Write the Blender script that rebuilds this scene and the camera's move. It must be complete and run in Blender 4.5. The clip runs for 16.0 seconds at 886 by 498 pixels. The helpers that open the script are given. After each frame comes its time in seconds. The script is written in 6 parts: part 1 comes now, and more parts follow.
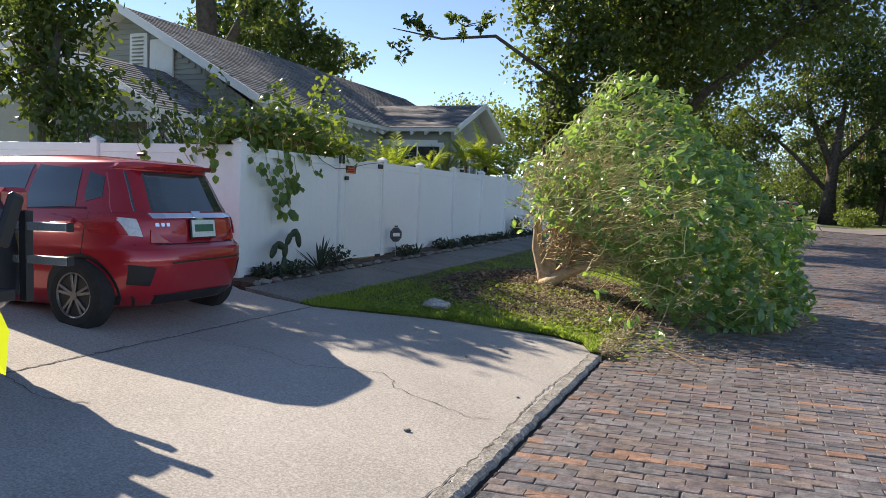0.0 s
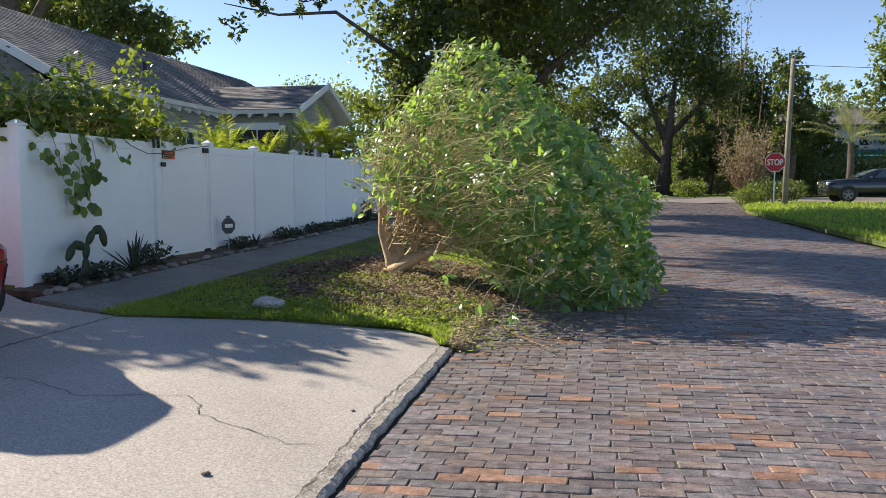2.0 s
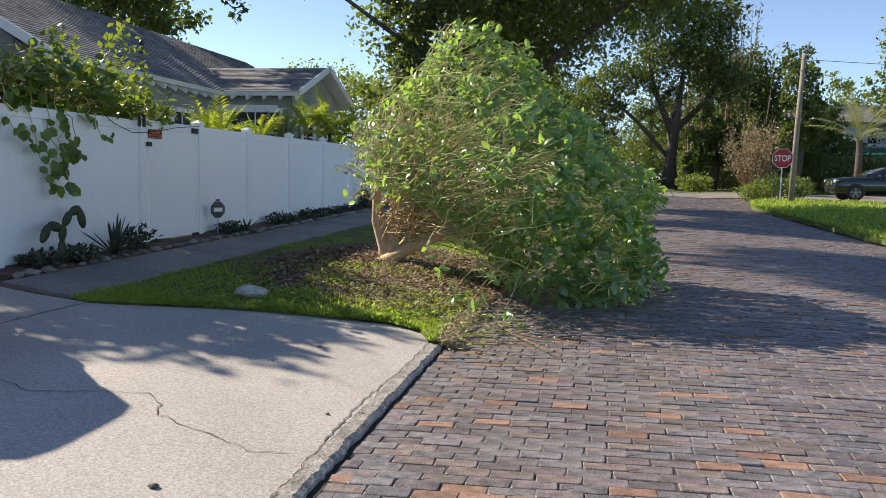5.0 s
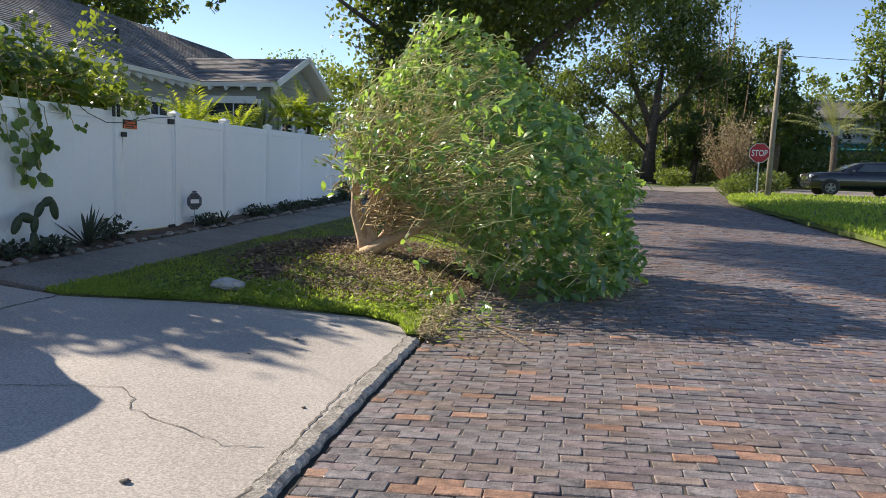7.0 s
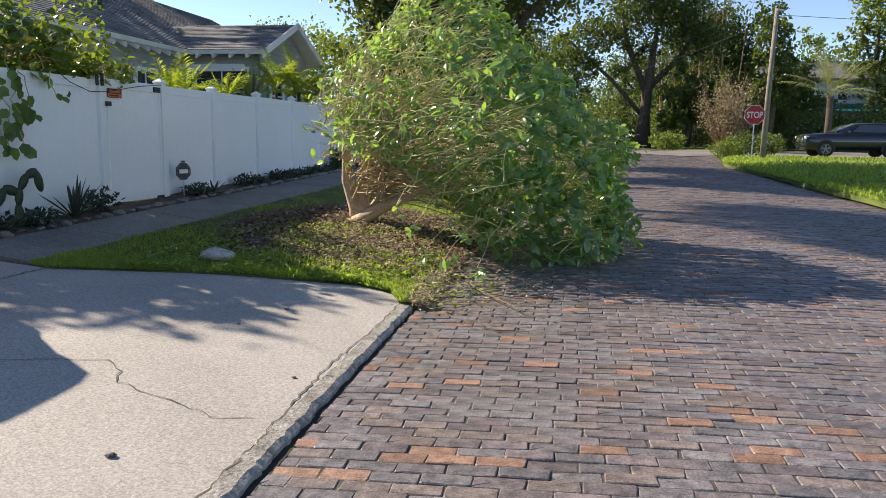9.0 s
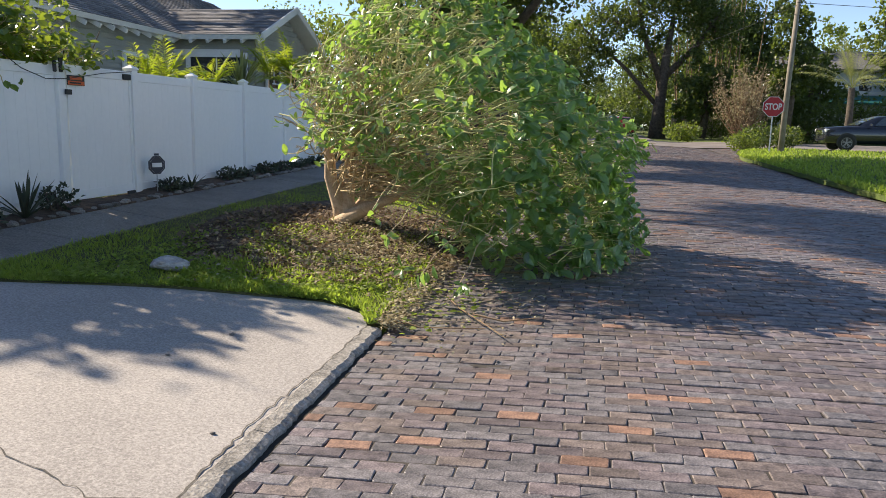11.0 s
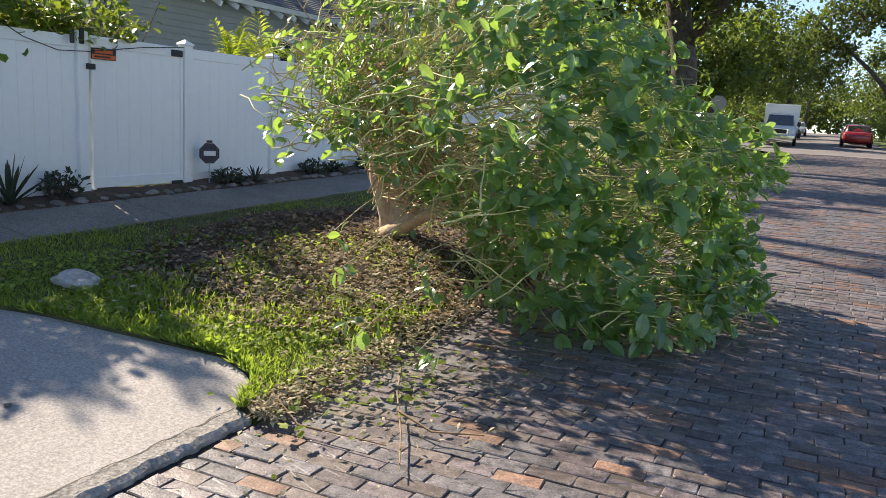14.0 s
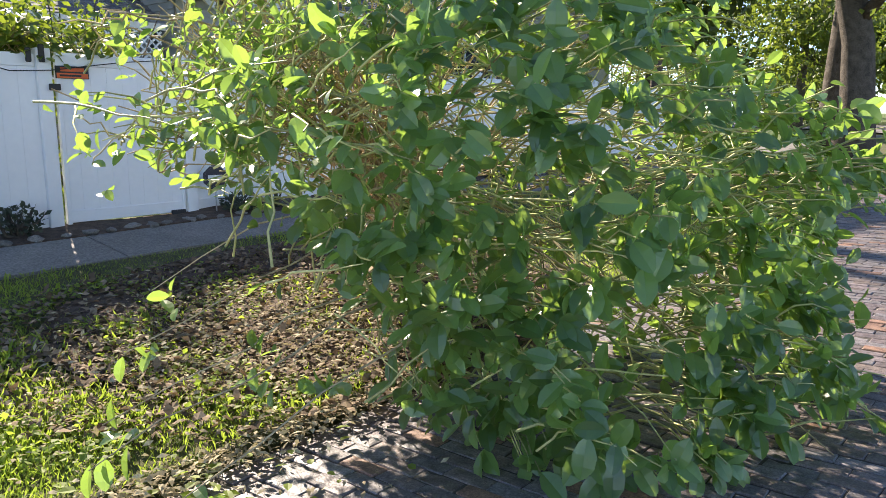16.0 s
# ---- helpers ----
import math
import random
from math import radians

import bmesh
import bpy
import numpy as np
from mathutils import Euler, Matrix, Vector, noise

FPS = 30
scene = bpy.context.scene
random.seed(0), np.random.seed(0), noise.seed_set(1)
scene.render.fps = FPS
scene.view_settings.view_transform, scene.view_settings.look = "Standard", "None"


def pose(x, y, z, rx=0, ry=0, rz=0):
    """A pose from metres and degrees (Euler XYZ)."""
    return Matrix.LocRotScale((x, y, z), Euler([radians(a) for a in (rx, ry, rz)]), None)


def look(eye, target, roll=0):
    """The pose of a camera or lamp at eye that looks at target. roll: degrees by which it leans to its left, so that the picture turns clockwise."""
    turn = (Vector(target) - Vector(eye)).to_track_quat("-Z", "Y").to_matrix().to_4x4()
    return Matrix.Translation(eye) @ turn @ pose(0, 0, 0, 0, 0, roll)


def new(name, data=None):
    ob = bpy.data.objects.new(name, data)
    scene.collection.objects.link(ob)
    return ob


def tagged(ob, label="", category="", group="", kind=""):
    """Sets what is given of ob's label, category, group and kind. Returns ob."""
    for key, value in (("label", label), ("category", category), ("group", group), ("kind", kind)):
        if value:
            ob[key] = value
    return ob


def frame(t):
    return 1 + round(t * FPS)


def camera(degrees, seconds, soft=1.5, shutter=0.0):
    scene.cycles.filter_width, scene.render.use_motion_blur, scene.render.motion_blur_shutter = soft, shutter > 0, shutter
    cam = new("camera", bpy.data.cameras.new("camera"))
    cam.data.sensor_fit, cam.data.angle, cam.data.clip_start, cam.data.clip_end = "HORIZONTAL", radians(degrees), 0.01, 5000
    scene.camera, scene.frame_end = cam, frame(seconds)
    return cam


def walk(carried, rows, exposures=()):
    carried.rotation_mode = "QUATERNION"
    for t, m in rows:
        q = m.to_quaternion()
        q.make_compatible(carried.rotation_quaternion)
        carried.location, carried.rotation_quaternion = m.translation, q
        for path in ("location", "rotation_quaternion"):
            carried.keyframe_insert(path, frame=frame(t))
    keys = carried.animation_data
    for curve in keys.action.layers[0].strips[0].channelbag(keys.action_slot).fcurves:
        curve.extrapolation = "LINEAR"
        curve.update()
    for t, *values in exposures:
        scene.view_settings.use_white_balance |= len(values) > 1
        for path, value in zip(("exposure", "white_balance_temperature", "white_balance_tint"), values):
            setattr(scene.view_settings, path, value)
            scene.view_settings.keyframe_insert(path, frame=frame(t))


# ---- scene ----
cam = camera(62.0, 16.0, 0.55)
PATH = [
    (0, (0.996, -0.207, 1.541), (0.238, 1.639, 1.405), 2.4),
    (0.5, (0.957, 0.157, 1.518), (0.198, 1.999, 1.347), 2.9),
    (1, (1.004, 0.401, 1.528), (0.36, 2.287, 1.365), 1.0),
    (1.5, (0.998, 0.542, 1.513), (0.598, 2.494, 1.344), 0.1),
    (2, (0.966, 0.686, 1.504), (0.569, 2.639, 1.335), 0.1),
    (2.5, (0.929, 0.848, 1.496), (0.535, 2.8, 1.313), 0.3),
    (3, (0.982, 0.989, 1.508), (0.563, 2.935, 1.307), 0.3),
    (3.5, (0.989, 1.063, 1.493), (0.568, 3.008, 1.291), 0.4),
    (6, (0.982, 1.094, 1.494), (0.598, 3.047, 1.295), 2.3),
    (6.5, (0.985, 1.097, 1.494), (0.617, 3.052, 1.291), 2.2),
    (7, (0.994, 1.119, 1.489), (0.645, 3.076, 1.272), 1.8),
    (7.5, (0.99, 1.146, 1.487), (0.657, 3.102, 1.239), 1.6),
    (8, (0.989, 1.168, 1.487), (0.667, 3.123, 1.212), 1.5),
    (8.5, (1.0, 1.17, 1.482), (0.678, 3.122, 1.184), 1.4),
    (8.7, (1.003, 1.185, 1.461), (0.678, 3.135, 1.16), 1.2),
    (10.8, (1.121, 1.905, 1.549), (0.756, 3.844, 1.225), 1.1),
    (11, (1.144, 2.089, 1.55), (0.78, 4.027, 1.214), 1.5),
    (11.5, (1.266, 2.412, 1.543), (0.889, 4.344, 1.19), 2.5),
    (12, (1.456, 2.773, 1.59), (1.004, 4.689, 1.237), 3.3),
    (12.5, (1.555, 3.198, 1.542), (0.899, 5.053, 1.188), 3.2),
    (13, (1.79, 3.609, 1.557), (1.046, 5.431, 1.198), 3.0),
    (13.5, (1.898, 4.064, 1.553), (1.096, 5.859, 1.189), 3.9),
    (14, (2.083, 4.597, 1.58), (1.2, 6.353, 1.212), 3.7),
    (14.5, (2.136, 5.102, 1.575), (1.213, 6.838, 1.213), 3.6),
    (15, (2.241, 5.703, 1.564), (1.207, 7.376, 1.2), 2.9),
    (15.5, (2.422, 6.282, 1.558), (1.272, 7.865, 1.142), 1.5),
    (16, (2.441, 6.934, 1.557), (1.166, 8.434, 1.201), 0.3),
]
walk(cam, [(t, look(eye, target, roll)) for t, eye, target, roll in PATH], [(0, 0.82, 7200, 11), (8, 0.82, 7200, 11), (11.5, 0.88, 7300, 12), (13, 1.0, 7300, 12), (14.5, 1.1, 7200, 12), (16, 1.5, 7100, 14)])

# ---- sky, sun and exposure ----
SUN_TO = Vector((-0.94, 0.33, 0.0)).normalized()
SUN_ELEV = radians(34)
world = bpy.data.worlds.new("sky")
scene.world = world
world.use_nodes = True
wn = world.node_tree
wn.nodes.clear()
sky = wn.nodes.new("ShaderNodeTexSky")
sky.sky_type, sky.sun_disc = "NISHITA", False
sky.sun_elevation, sky.sun_rotation = SUN_ELEV, math.atan2(SUN_TO.x, SUN_TO.y)
sky.air_density, sky.dust_density, sky.ozone_density = 1.0, 0.0, 1.6
sky.altitude = 4500
sky_bg = wn.nodes.new("ShaderNodeBackground")
sky_bg.inputs["Strength"].default_value = 0.133
sky_out = wn.nodes.new("ShaderNodeOutputWorld")
wn.links.new(sky.outputs[0], sky_bg.inputs[0])
wn.links.new(sky_bg.outputs[0], sky_out.inputs[0])
sun = new("sun", bpy.data.lights.new("sun", "SUN"))
sun.data.energy, sun.data.angle, sun.data.color = 5.0, radians(0.55), (1.0, 0.92, 0.80)
sun_way = Vector((SUN_TO.x * math.cos(SUN_ELEV), SUN_TO.y * math.cos(SUN_ELEV), math.sin(SUN_ELEV)))
sun.rotation_mode = "QUATERNION"
sun.rotation_quaternion = sun_way.to_track_quat("Z", "Y")
sun.location = sun_way * 60

rng = np.random.default_rng(7)
rnd = random.Random(11)


# ---- materials ----
def material(name, a, b, rough=0.7, scale=6.0, fine=60.0, bump=0.3, metal=0.0, island=0.0, each=0.0, spec=0.5, coords="Object", dist=0.01, coat=0.0, grain=0.45, speck=0.0, cells=70.0):
    """Two colours mixed by a coarse and a fine noise, with relief; island or each: spread of brightness from piece to piece."""
    m = bpy.data.materials.new(name)
    m.use_nodes = True
    n, l = m.node_tree.nodes, m.node_tree.links
    p = n["Principled BSDF"]
    tc = n.new("ShaderNodeTexCoord")
    n1, n2 = n.new("ShaderNodeTexNoise"), n.new("ShaderNodeTexNoise")
    n1.inputs["Scale"].default_value, n1.inputs["Detail"].default_value = scale, 5
    n2.inputs["Scale"].default_value, n2.inputs["Detail"].default_value = fine, 4
    for q in (n1, n2):
        l.new(tc.outputs[coords], q.inputs["Vector"])
    mixn = n.new("ShaderNodeMath")
    mixn.operation = "MULTIPLY_ADD"
    mixn.inputs[1].default_value = 1 - grain
    l.new(n1.outputs[0], mixn.inputs[0])
    sc = n.new("ShaderNodeMath")
    sc.operation = "MULTIPLY"
    sc.inputs[1].default_value = grain
    l.new(n2.outputs[0], sc.inputs[0])
    l.new(sc.outputs[0], mixn.inputs[2])
    ramp = n.new("ShaderNodeValToRGB")
    ramp.color_ramp.elements[0].position, ramp.color_ramp.elements[1].position = 0.36, 0.66
    ramp.color_ramp.elements[0].color, ramp.color_ramp.elements[1].color = (*a, 1), (*b, 1)
    l.new(mixn.outputs[0], ramp.inputs[0])
    col = ramp.outputs[0]
    if island or each:
        hsv = n.new("ShaderNodeHueSaturation")
        src = n.new("ShaderNodeNewGeometry").outputs["Random Per Island"] if island else n.new("ShaderNodeObjectInfo").outputs["Random"]
        mr = n.new("ShaderNodeMapRange")
        mr.inputs[3].default_value, mr.inputs[4].default_value = 1 - (island or each), 1 + (island or each)
        if island and each:
            both, fr = n.new("ShaderNodeMath"), n.new("ShaderNodeMath")
            fr.operation = "FRACT"
            l.new(src, both.inputs[0])
            l.new(n.new("ShaderNodeObjectInfo").outputs["Random"], both.inputs[1])
            l.new(both.outputs[0], fr.inputs[0])
            src = fr.outputs[0]
        l.new(src, mr.inputs[0])
        l.new(mr.outputs[0], hsv.inputs["Value"])
        l.new(col, hsv.inputs["Color"])
        col = hsv.outputs[0]
    if speck:
        vo = n.new("ShaderNodeTexVoronoi")
        vo.inputs["Scale"].default_value = cells
        l.new(tc.outputs[coords], vo.inputs["Vector"])
        sep = n.new("ShaderNodeSeparateColor")
        l.new(vo.outputs["Color"], sep.inputs[0])
        vr = n.new("ShaderNodeMapRange")
        vr.inputs[3].default_value, vr.inputs[4].default_value = 1 - speck, 1 + speck
        l.new(sep.outputs[0], vr.inputs[0])
        hv = n.new("ShaderNodeHueSaturation")
        l.new(vr.outputs[0], hv.inputs["Value"])
        l.new(col, hv.inputs["Color"])
        col = hv.outputs[0]
    l.new(col, p.inputs["Base Color"])
    p.inputs["Roughness"].default_value, p.inputs["Metallic"].default_value = rough, metal
    p.inputs["Specular IOR Level"].default_value = spec
    p.inputs["Coat Weight"].default_value = coat
    p.inputs["Coat Roughness"].default_value = 0.04
    if bump:
        bp = n.new("ShaderNodeBump")
        bp.inputs["Strength"].default_value, bp.inputs["Distance"].default_value = bump, dist
        l.new(mixn.outputs[0], bp.inputs["Height"])
        l.new(bp.outputs[0], p.inputs["Normal"])
    return m


def leaf_material(name, a, b, through_col, rough=0.35, gloss=0.5, trans=0.45):
    """Leaf: colour from leaf to leaf, shiny face, light shining through."""
    m = bpy.data.materials.new(name)
    m.use_nodes = True
    n, l = m.node_tree.nodes, m.node_tree.links
    p = n["Principled BSDF"]
    geo = n.new("ShaderNodeNewGeometry")
    ramp = n.new("ShaderNodeValToRGB")
    ramp.color_ramp.elements[0].color, ramp.color_ramp.elements[1].color = (*a, 1), (*b, 1)
    l.new(geo.outputs["Random Per Island"], ramp.inputs[0])
    l.new(ramp.outputs[0], p.inputs["Base Color"])
    p.inputs["Roughness"].default_value = rough
    p.inputs["Specular IOR Level"].default_value = gloss
    tr = n.new("ShaderNodeBsdfTranslucent")
    tr.inputs["Color"].default_value = (*through_col, 1)
    mx = n.new("ShaderNodeMixShader")
    mx.inputs[0].default_value = trans
    l.new(p.outputs[0], mx.inputs[1])
    l.new(tr.outputs[0], mx.inputs[2])
    l.new(mx.outputs[0], n["Material Output"].inputs["Surface"])
    return m


def glass_material(name, tint, rough=0.02):
    m = bpy.data.materials.new(name)
    m.use_nodes = True
    p = m.node_tree.nodes["Principled BSDF"]
    p.inputs["Base Color"].default_value = (*tint, 1)
    p.inputs["Roughness"].default_value = rough
    p.inputs["Transmission Weight"].default_value = 0.85
    p.inputs["IOR"].default_value = 1.3
    return m


def brick_material(name):
    """Street brick: purple-grey with brown and some orange ones, worn lighter on top."""
    m = material(name, (0.066, 0.063, 0.069), (0.245, 0.225, 0.234), 0.5, 16, 90, 0.9, dist=0.006, speck=0.26, cells=170, island=0.24, each=0.24)
    return m


M = {}
M["concrete"] = material("concrete", (0.28, 0.258, 0.24), (0.49, 0.455, 0.425), 0.9, 0.7, 60, 0.6, dist=0.006, grain=0.6, speck=0.2, cells=150)
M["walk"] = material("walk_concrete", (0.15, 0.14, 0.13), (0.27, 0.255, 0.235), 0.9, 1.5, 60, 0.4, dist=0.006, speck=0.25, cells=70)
M["kerb"] = material("kerb_stone", (0.17, 0.158, 0.142), (0.43, 0.40, 0.365), 0.9, 9, 60, 0.9, dist=0.02, speck=0.2, cells=60)
M["crack"] = material("crack_dirt", (0.09, 0.08, 0.07), (0.17, 0.155, 0.135), 1.0, 20, 90, 0.2)
# gutter dirt, its colour darkened to stand for the gap's shade
M["gap"] = material("gutter_dirt_shade", (0.018, 0.016, 0.014), (0.05, 0.045, 0.038), 1.0, 20, 90, 0.5)
M["mortar"] = material("brick_bed_sand", (0.035, 0.031, 0.028), (0.10, 0.088, 0.076), 1.0, 5, 150, 0.6)
M["asphalt"] = material("worn_street", (0.15, 0.13, 0.125), (0.26, 0.235, 0.225), 0.8, 0.6, 40, 0.3, dist=0.01)
M["soil"] = material("mulch_soil", (0.045, 0.03, 0.022), (0.16, 0.11, 0.08), 1.0, 12, 70, 1.0, dist=0.03)
M["turf"] = material("turf", (0.05, 0.055, 0.02), (0.13, 0.13, 0.05), 1.0, 3, 60, 1.0, dist=0.03)
M["lawn"] = material("lawn", (0.055, 0.09, 0.018), (0.14, 0.18, 0.042), 1.0, 0.7, 25, 1.0, dist=0.05)
M["vinyl"] = material("white_vinyl", (0.82, 0.83, 0.835), (0.88, 0.88, 0.88), 0.38, 0.9, 14, 0.04)
M["trim"] = material("white_trim", (0.70, 0.70, 0.69), (0.80, 0.80, 0.79), 0.55, 2, 30, 0.1)
M["siding"] = material("grey_siding", (0.26, 0.265, 0.235), (0.33, 0.335, 0.30), 0.7, 1.5, 50, 0.1)
M["shingle"] = material("shingle", (0.10, 0.10, 0.11), (0.24, 0.235, 0.245), 0.95, 3, 90, 0.7, island=0.3, dist=0.01)
M["black"] = material("black_plastic", (0.012, 0.012, 0.013), (0.022, 0.022, 0.024), 0.5, 8, 90, 0.1)
M["rubber"] = material("tyre_rubber", (0.014, 0.014, 0.014), (0.03, 0.029, 0.028), 0.85, 9, 80, 0.3)
M["alloy"] = material("alloy", (0.16, 0.16, 0.17), (0.27, 0.27, 0.28), 0.3, 8, 50, 0.05, metal=0.9)
M["chrome"] = material("chrome", (0.8, 0.8, 0.82), (0.86, 0.86, 0.88), 0.08, 4, 20, 0.0, metal=1.0)
M["steel"] = material("galvanised_steel", (0.42, 0.43, 0.44), (0.6, 0.61, 0.62), 0.4, 9, 60, 0.1, metal=0.8)
M["red_paint"] = material("red_car_paint", (0.40, 0.010, 0.020), (0.47, 0.014, 0.026), 0.28, 1.5, 200, 0.0, metal=0.25, coat=1.0)
M["near_leaf"] = leaf_material("near_leaf", (0.30, 0.42, 0.02), (0.36, 0.48, 0.03), (0.62, 0.72, 0.03), 0.4, 0.5, 0.6)
M["far_red"] = material("far_red_paint", (0.28, 0.012, 0.012), (0.33, 0.018, 0.016), 0.3, 1.5, 200, 0.0, coat=0.8)
M["dark_paint"] = material("dark_car_paint", (0.010, 0.013, 0.022), (0.014, 0.018, 0.030), 0.25, 1.5, 200, 0.0, metal=0.2, coat=1.0)
M["grey_paint"] = material("grey_car_paint", (0.035, 0.04, 0.05), (0.05, 0.055, 0.068), 0.28, 1.5, 200, 0.0, metal=0.4, coat=1.0)
M["white_paint"] = material("white_car_paint", (0.62, 0.63, 0.64), (0.7, 0.7, 0.71), 0.3, 1.5, 200, 0.0, coat=1.0)
M["car_glass"] = material("dark_car_glass", (0.02, 0.028, 0.03), (0.05, 0.062, 0.065), 0.04, 2, 20, 0.0, spec=1.0, coat=1.0)
M["window_glass"] = material("window_glass", (0.015, 0.018, 0.02), (0.03, 0.035, 0.038), 0.05, 1, 20, 0.02, spec=0.9)
M["red_lens"] = material("red_lens", (0.35, 0.01, 0.012), (0.5, 0.02, 0.02), 0.15, 30, 120, 0.1, spec=0.8)
M["clear_lens"] = material("clear_lens", (0.5, 0.52, 0.55), (0.75, 0.77, 0.8), 0.12, 40, 120, 0.1, spec=0.8)
M["plate"] = material("plate_white", (0.55, 0.62, 0.58), (0.68, 0.72, 0.7), 0.5, 20, 80, 0.0)
M["plate_ink"] = material("plate_ink", (0.03, 0.12, 0.07), (0.05, 0.16, 0.09), 0.5, 20, 80, 0.0)
M["bark"] = material("bark", (0.05, 0.04, 0.032), (0.15, 0.125, 0.10), 1.0, 6, 40, 1.0, dist=0.05)
M["pale_bark"] = material("pale_bark", (0.42, 0.30, 0.19), (0.72, 0.56, 0.39), 0.9, 10, 60, 0.9, dist=0.02)
M["twig"] = material("twig", (0.36, 0.27, 0.15), (0.66, 0.54, 0.34), 0.85, 8, 50, 0.4, island=0.3)
M["green_stem"] = material("green_stem", (0.34, 0.37, 0.14), (0.68, 0.64, 0.30), 0.6, 8, 50, 0.2, island=0.35)
M["dry_twig"] = material("dry_twig", (0.14, 0.09, 0.05), (0.32, 0.22, 0.13), 0.9, 9, 50, 0.4, island=0.3)
M["pole_wood"] = material("pole_wood", (0.17, 0.15, 0.12), (0.31, 0.28, 0.235), 0.95, 3, 60, 0.6)
M["stone"] = material("pale_stone", (0.30, 0.29, 0.28), (0.66, 0.65, 0.63), 0.9, 8, 60, 1.0, dist=0.02)
M["rock"] = material("grey_rock", (0.16, 0.15, 0.14), (0.38, 0.36, 0.33), 0.95, 9, 60, 1.0, each=0.3, dist=0.02)
M["sign_red"] = material("sign_red", (0.42, 0.012, 0.02), (0.5, 0.02, 0.03), 0.45, 5, 60, 0.0)
M["sign_white"] = material("sign_white", (0.72, 0.72, 0.72), (0.8, 0.8, 0.8), 0.45, 5, 60, 0.0)
M["sign_back"] = material("sign_back", (0.36, 0.33, 0.32), (0.48, 0.45, 0.44), 0.5, 5, 60, 0.0, metal=0.3)
M["orange"] = material("sign_orange", (0.62, 0.10, 0.02), (0.72, 0.15, 0.03), 0.5, 5, 60, 0.0)
M["navy"] = material("sign_navy", (0.02, 0.025, 0.045), (0.035, 0.04, 0.06), 0.45, 5, 60, 0.0)
M["brick"] = brick_material("street_brick")
M["brick_warm"] = material("street_brick_brown", (0.080, 0.064, 0.060), (0.25, 0.205, 0.19), 0.52, 16, 90, 0.9, dist=0.006, speck=0.26, cells=170, island=0.24, each=0.24)
M["brick_orange"] = material("street_brick_orange", (0.125, 0.073, 0.055), (0.34, 0.205, 0.148), 0.6, 16, 90, 0.9, dist=0.006, speck=0.26, cells=170, island=0.24, each=0.24)
M["brick_violet"] = material("street_brick_violet", (0.073, 0.060, 0.065), (0.238, 0.198, 0.204), 0.48, 16, 90, 0.9, dist=0.006, speck=0.26, cells=170, island=0.24, each=0.24)
M["bush_leaf"] = leaf_material("bush_leaf", (0.020, 0.064, 0.034), (0.165, 0.29, 0.095), (0.47, 0.73, 0.11), 0.30, 0.95, 0.37)
M["vine_leaf"] = leaf_material("vine_leaf", (0.016, 0.042, 0.010), (0.08, 0.15, 0.02), (0.40, 0.52, 0.05), 0.35, 0.5, 0.30)
M["oak_leaf"] = leaf_material("oak_leaf", (0.022, 0.045, 0.012), (0.07, 0.095, 0.026), (0.22, 0.30, 0.04), 0.4, 0.5, 0.35)
M["tree_leaf"] = leaf_material("tree_leaf", (0.022, 0.045, 0.012), (0.065, 0.095, 0.025), (0.19, 0.26, 0.04), 0.45, 0.4, 0.34)
M["light_leaf"] = leaf_material("light_leaf", (0.04, 0.075, 0.016), (0.105, 0.145, 0.035), (0.30, 0.39, 0.05), 0.45, 0.4, 0.38)
M["palm_leaf"] = leaf_material("palm_leaf", (0.10, 0.18, 0.02), (0.25, 0.33, 0.03), (0.55, 0.66, 0.05), 0.4, 0.5, 0.45)
M["pale_blade"] = leaf_material("pale_blade", (0.16, 0.20, 0.06), (0.34, 0.36, 0.16), (0.55, 0.60, 0.22), 0.45, 0.4, 0.35)
M["grass"] = leaf_material("grass_blade", (0.07, 0.115, 0.022), (0.29, 0.35, 0.085), (0.50, 0.68, 0.08), 0.6, 0.25, 0.42)
M["succulent"] = leaf_material("succulent", (0.025, 0.04, 0.026), (0.085, 0.10, 0.065), (0.10, 0.14, 0.05), 0.5, 0.4, 0.12)
M["cactus"] = material("cactus_green", (0.018, 0.035, 0.016), (0.045, 0.07, 0.03), 0.55, 6, 50, 0.3)
M["dead_leaf"] = leaf_material("dead_leaf", (0.06, 0.040, 0.028), (0.36, 0.275, 0.19), (0.22, 0.15, 0.08), 0.9, 0.2, 0.2)
M["clipping"] = leaf_material("dry_clipping", (0.16, 0.13, 0.075), (0.62, 0.54, 0.37), (0.42, 0.36, 0.2), 0.85, 0.25, 0.25)
M["flower"] = leaf_material("pale_flower", (0.20, 0.17, 0.10), (0.36, 0.31, 0.20), (0.4, 0.34, 0.2), 0.6, 0.3, 0.4)
M["blue_siding"] = material("blue_white_siding", (0.55, 0.60, 0.66), (0.66, 0.70, 0.75), 0.6, 1.5, 40, 0.1)
M["awning"] = material("teal_awning", (0.02, 0.16, 0.16), (0.03, 0.22, 0.22), 0.6, 2, 40, 0.1)
M["plank"] = material("fence_plank", (0.26, 0.20, 0.15), (0.44, 0.35, 0.27), 0.9, 4, 50, 0.5, each=0.2)


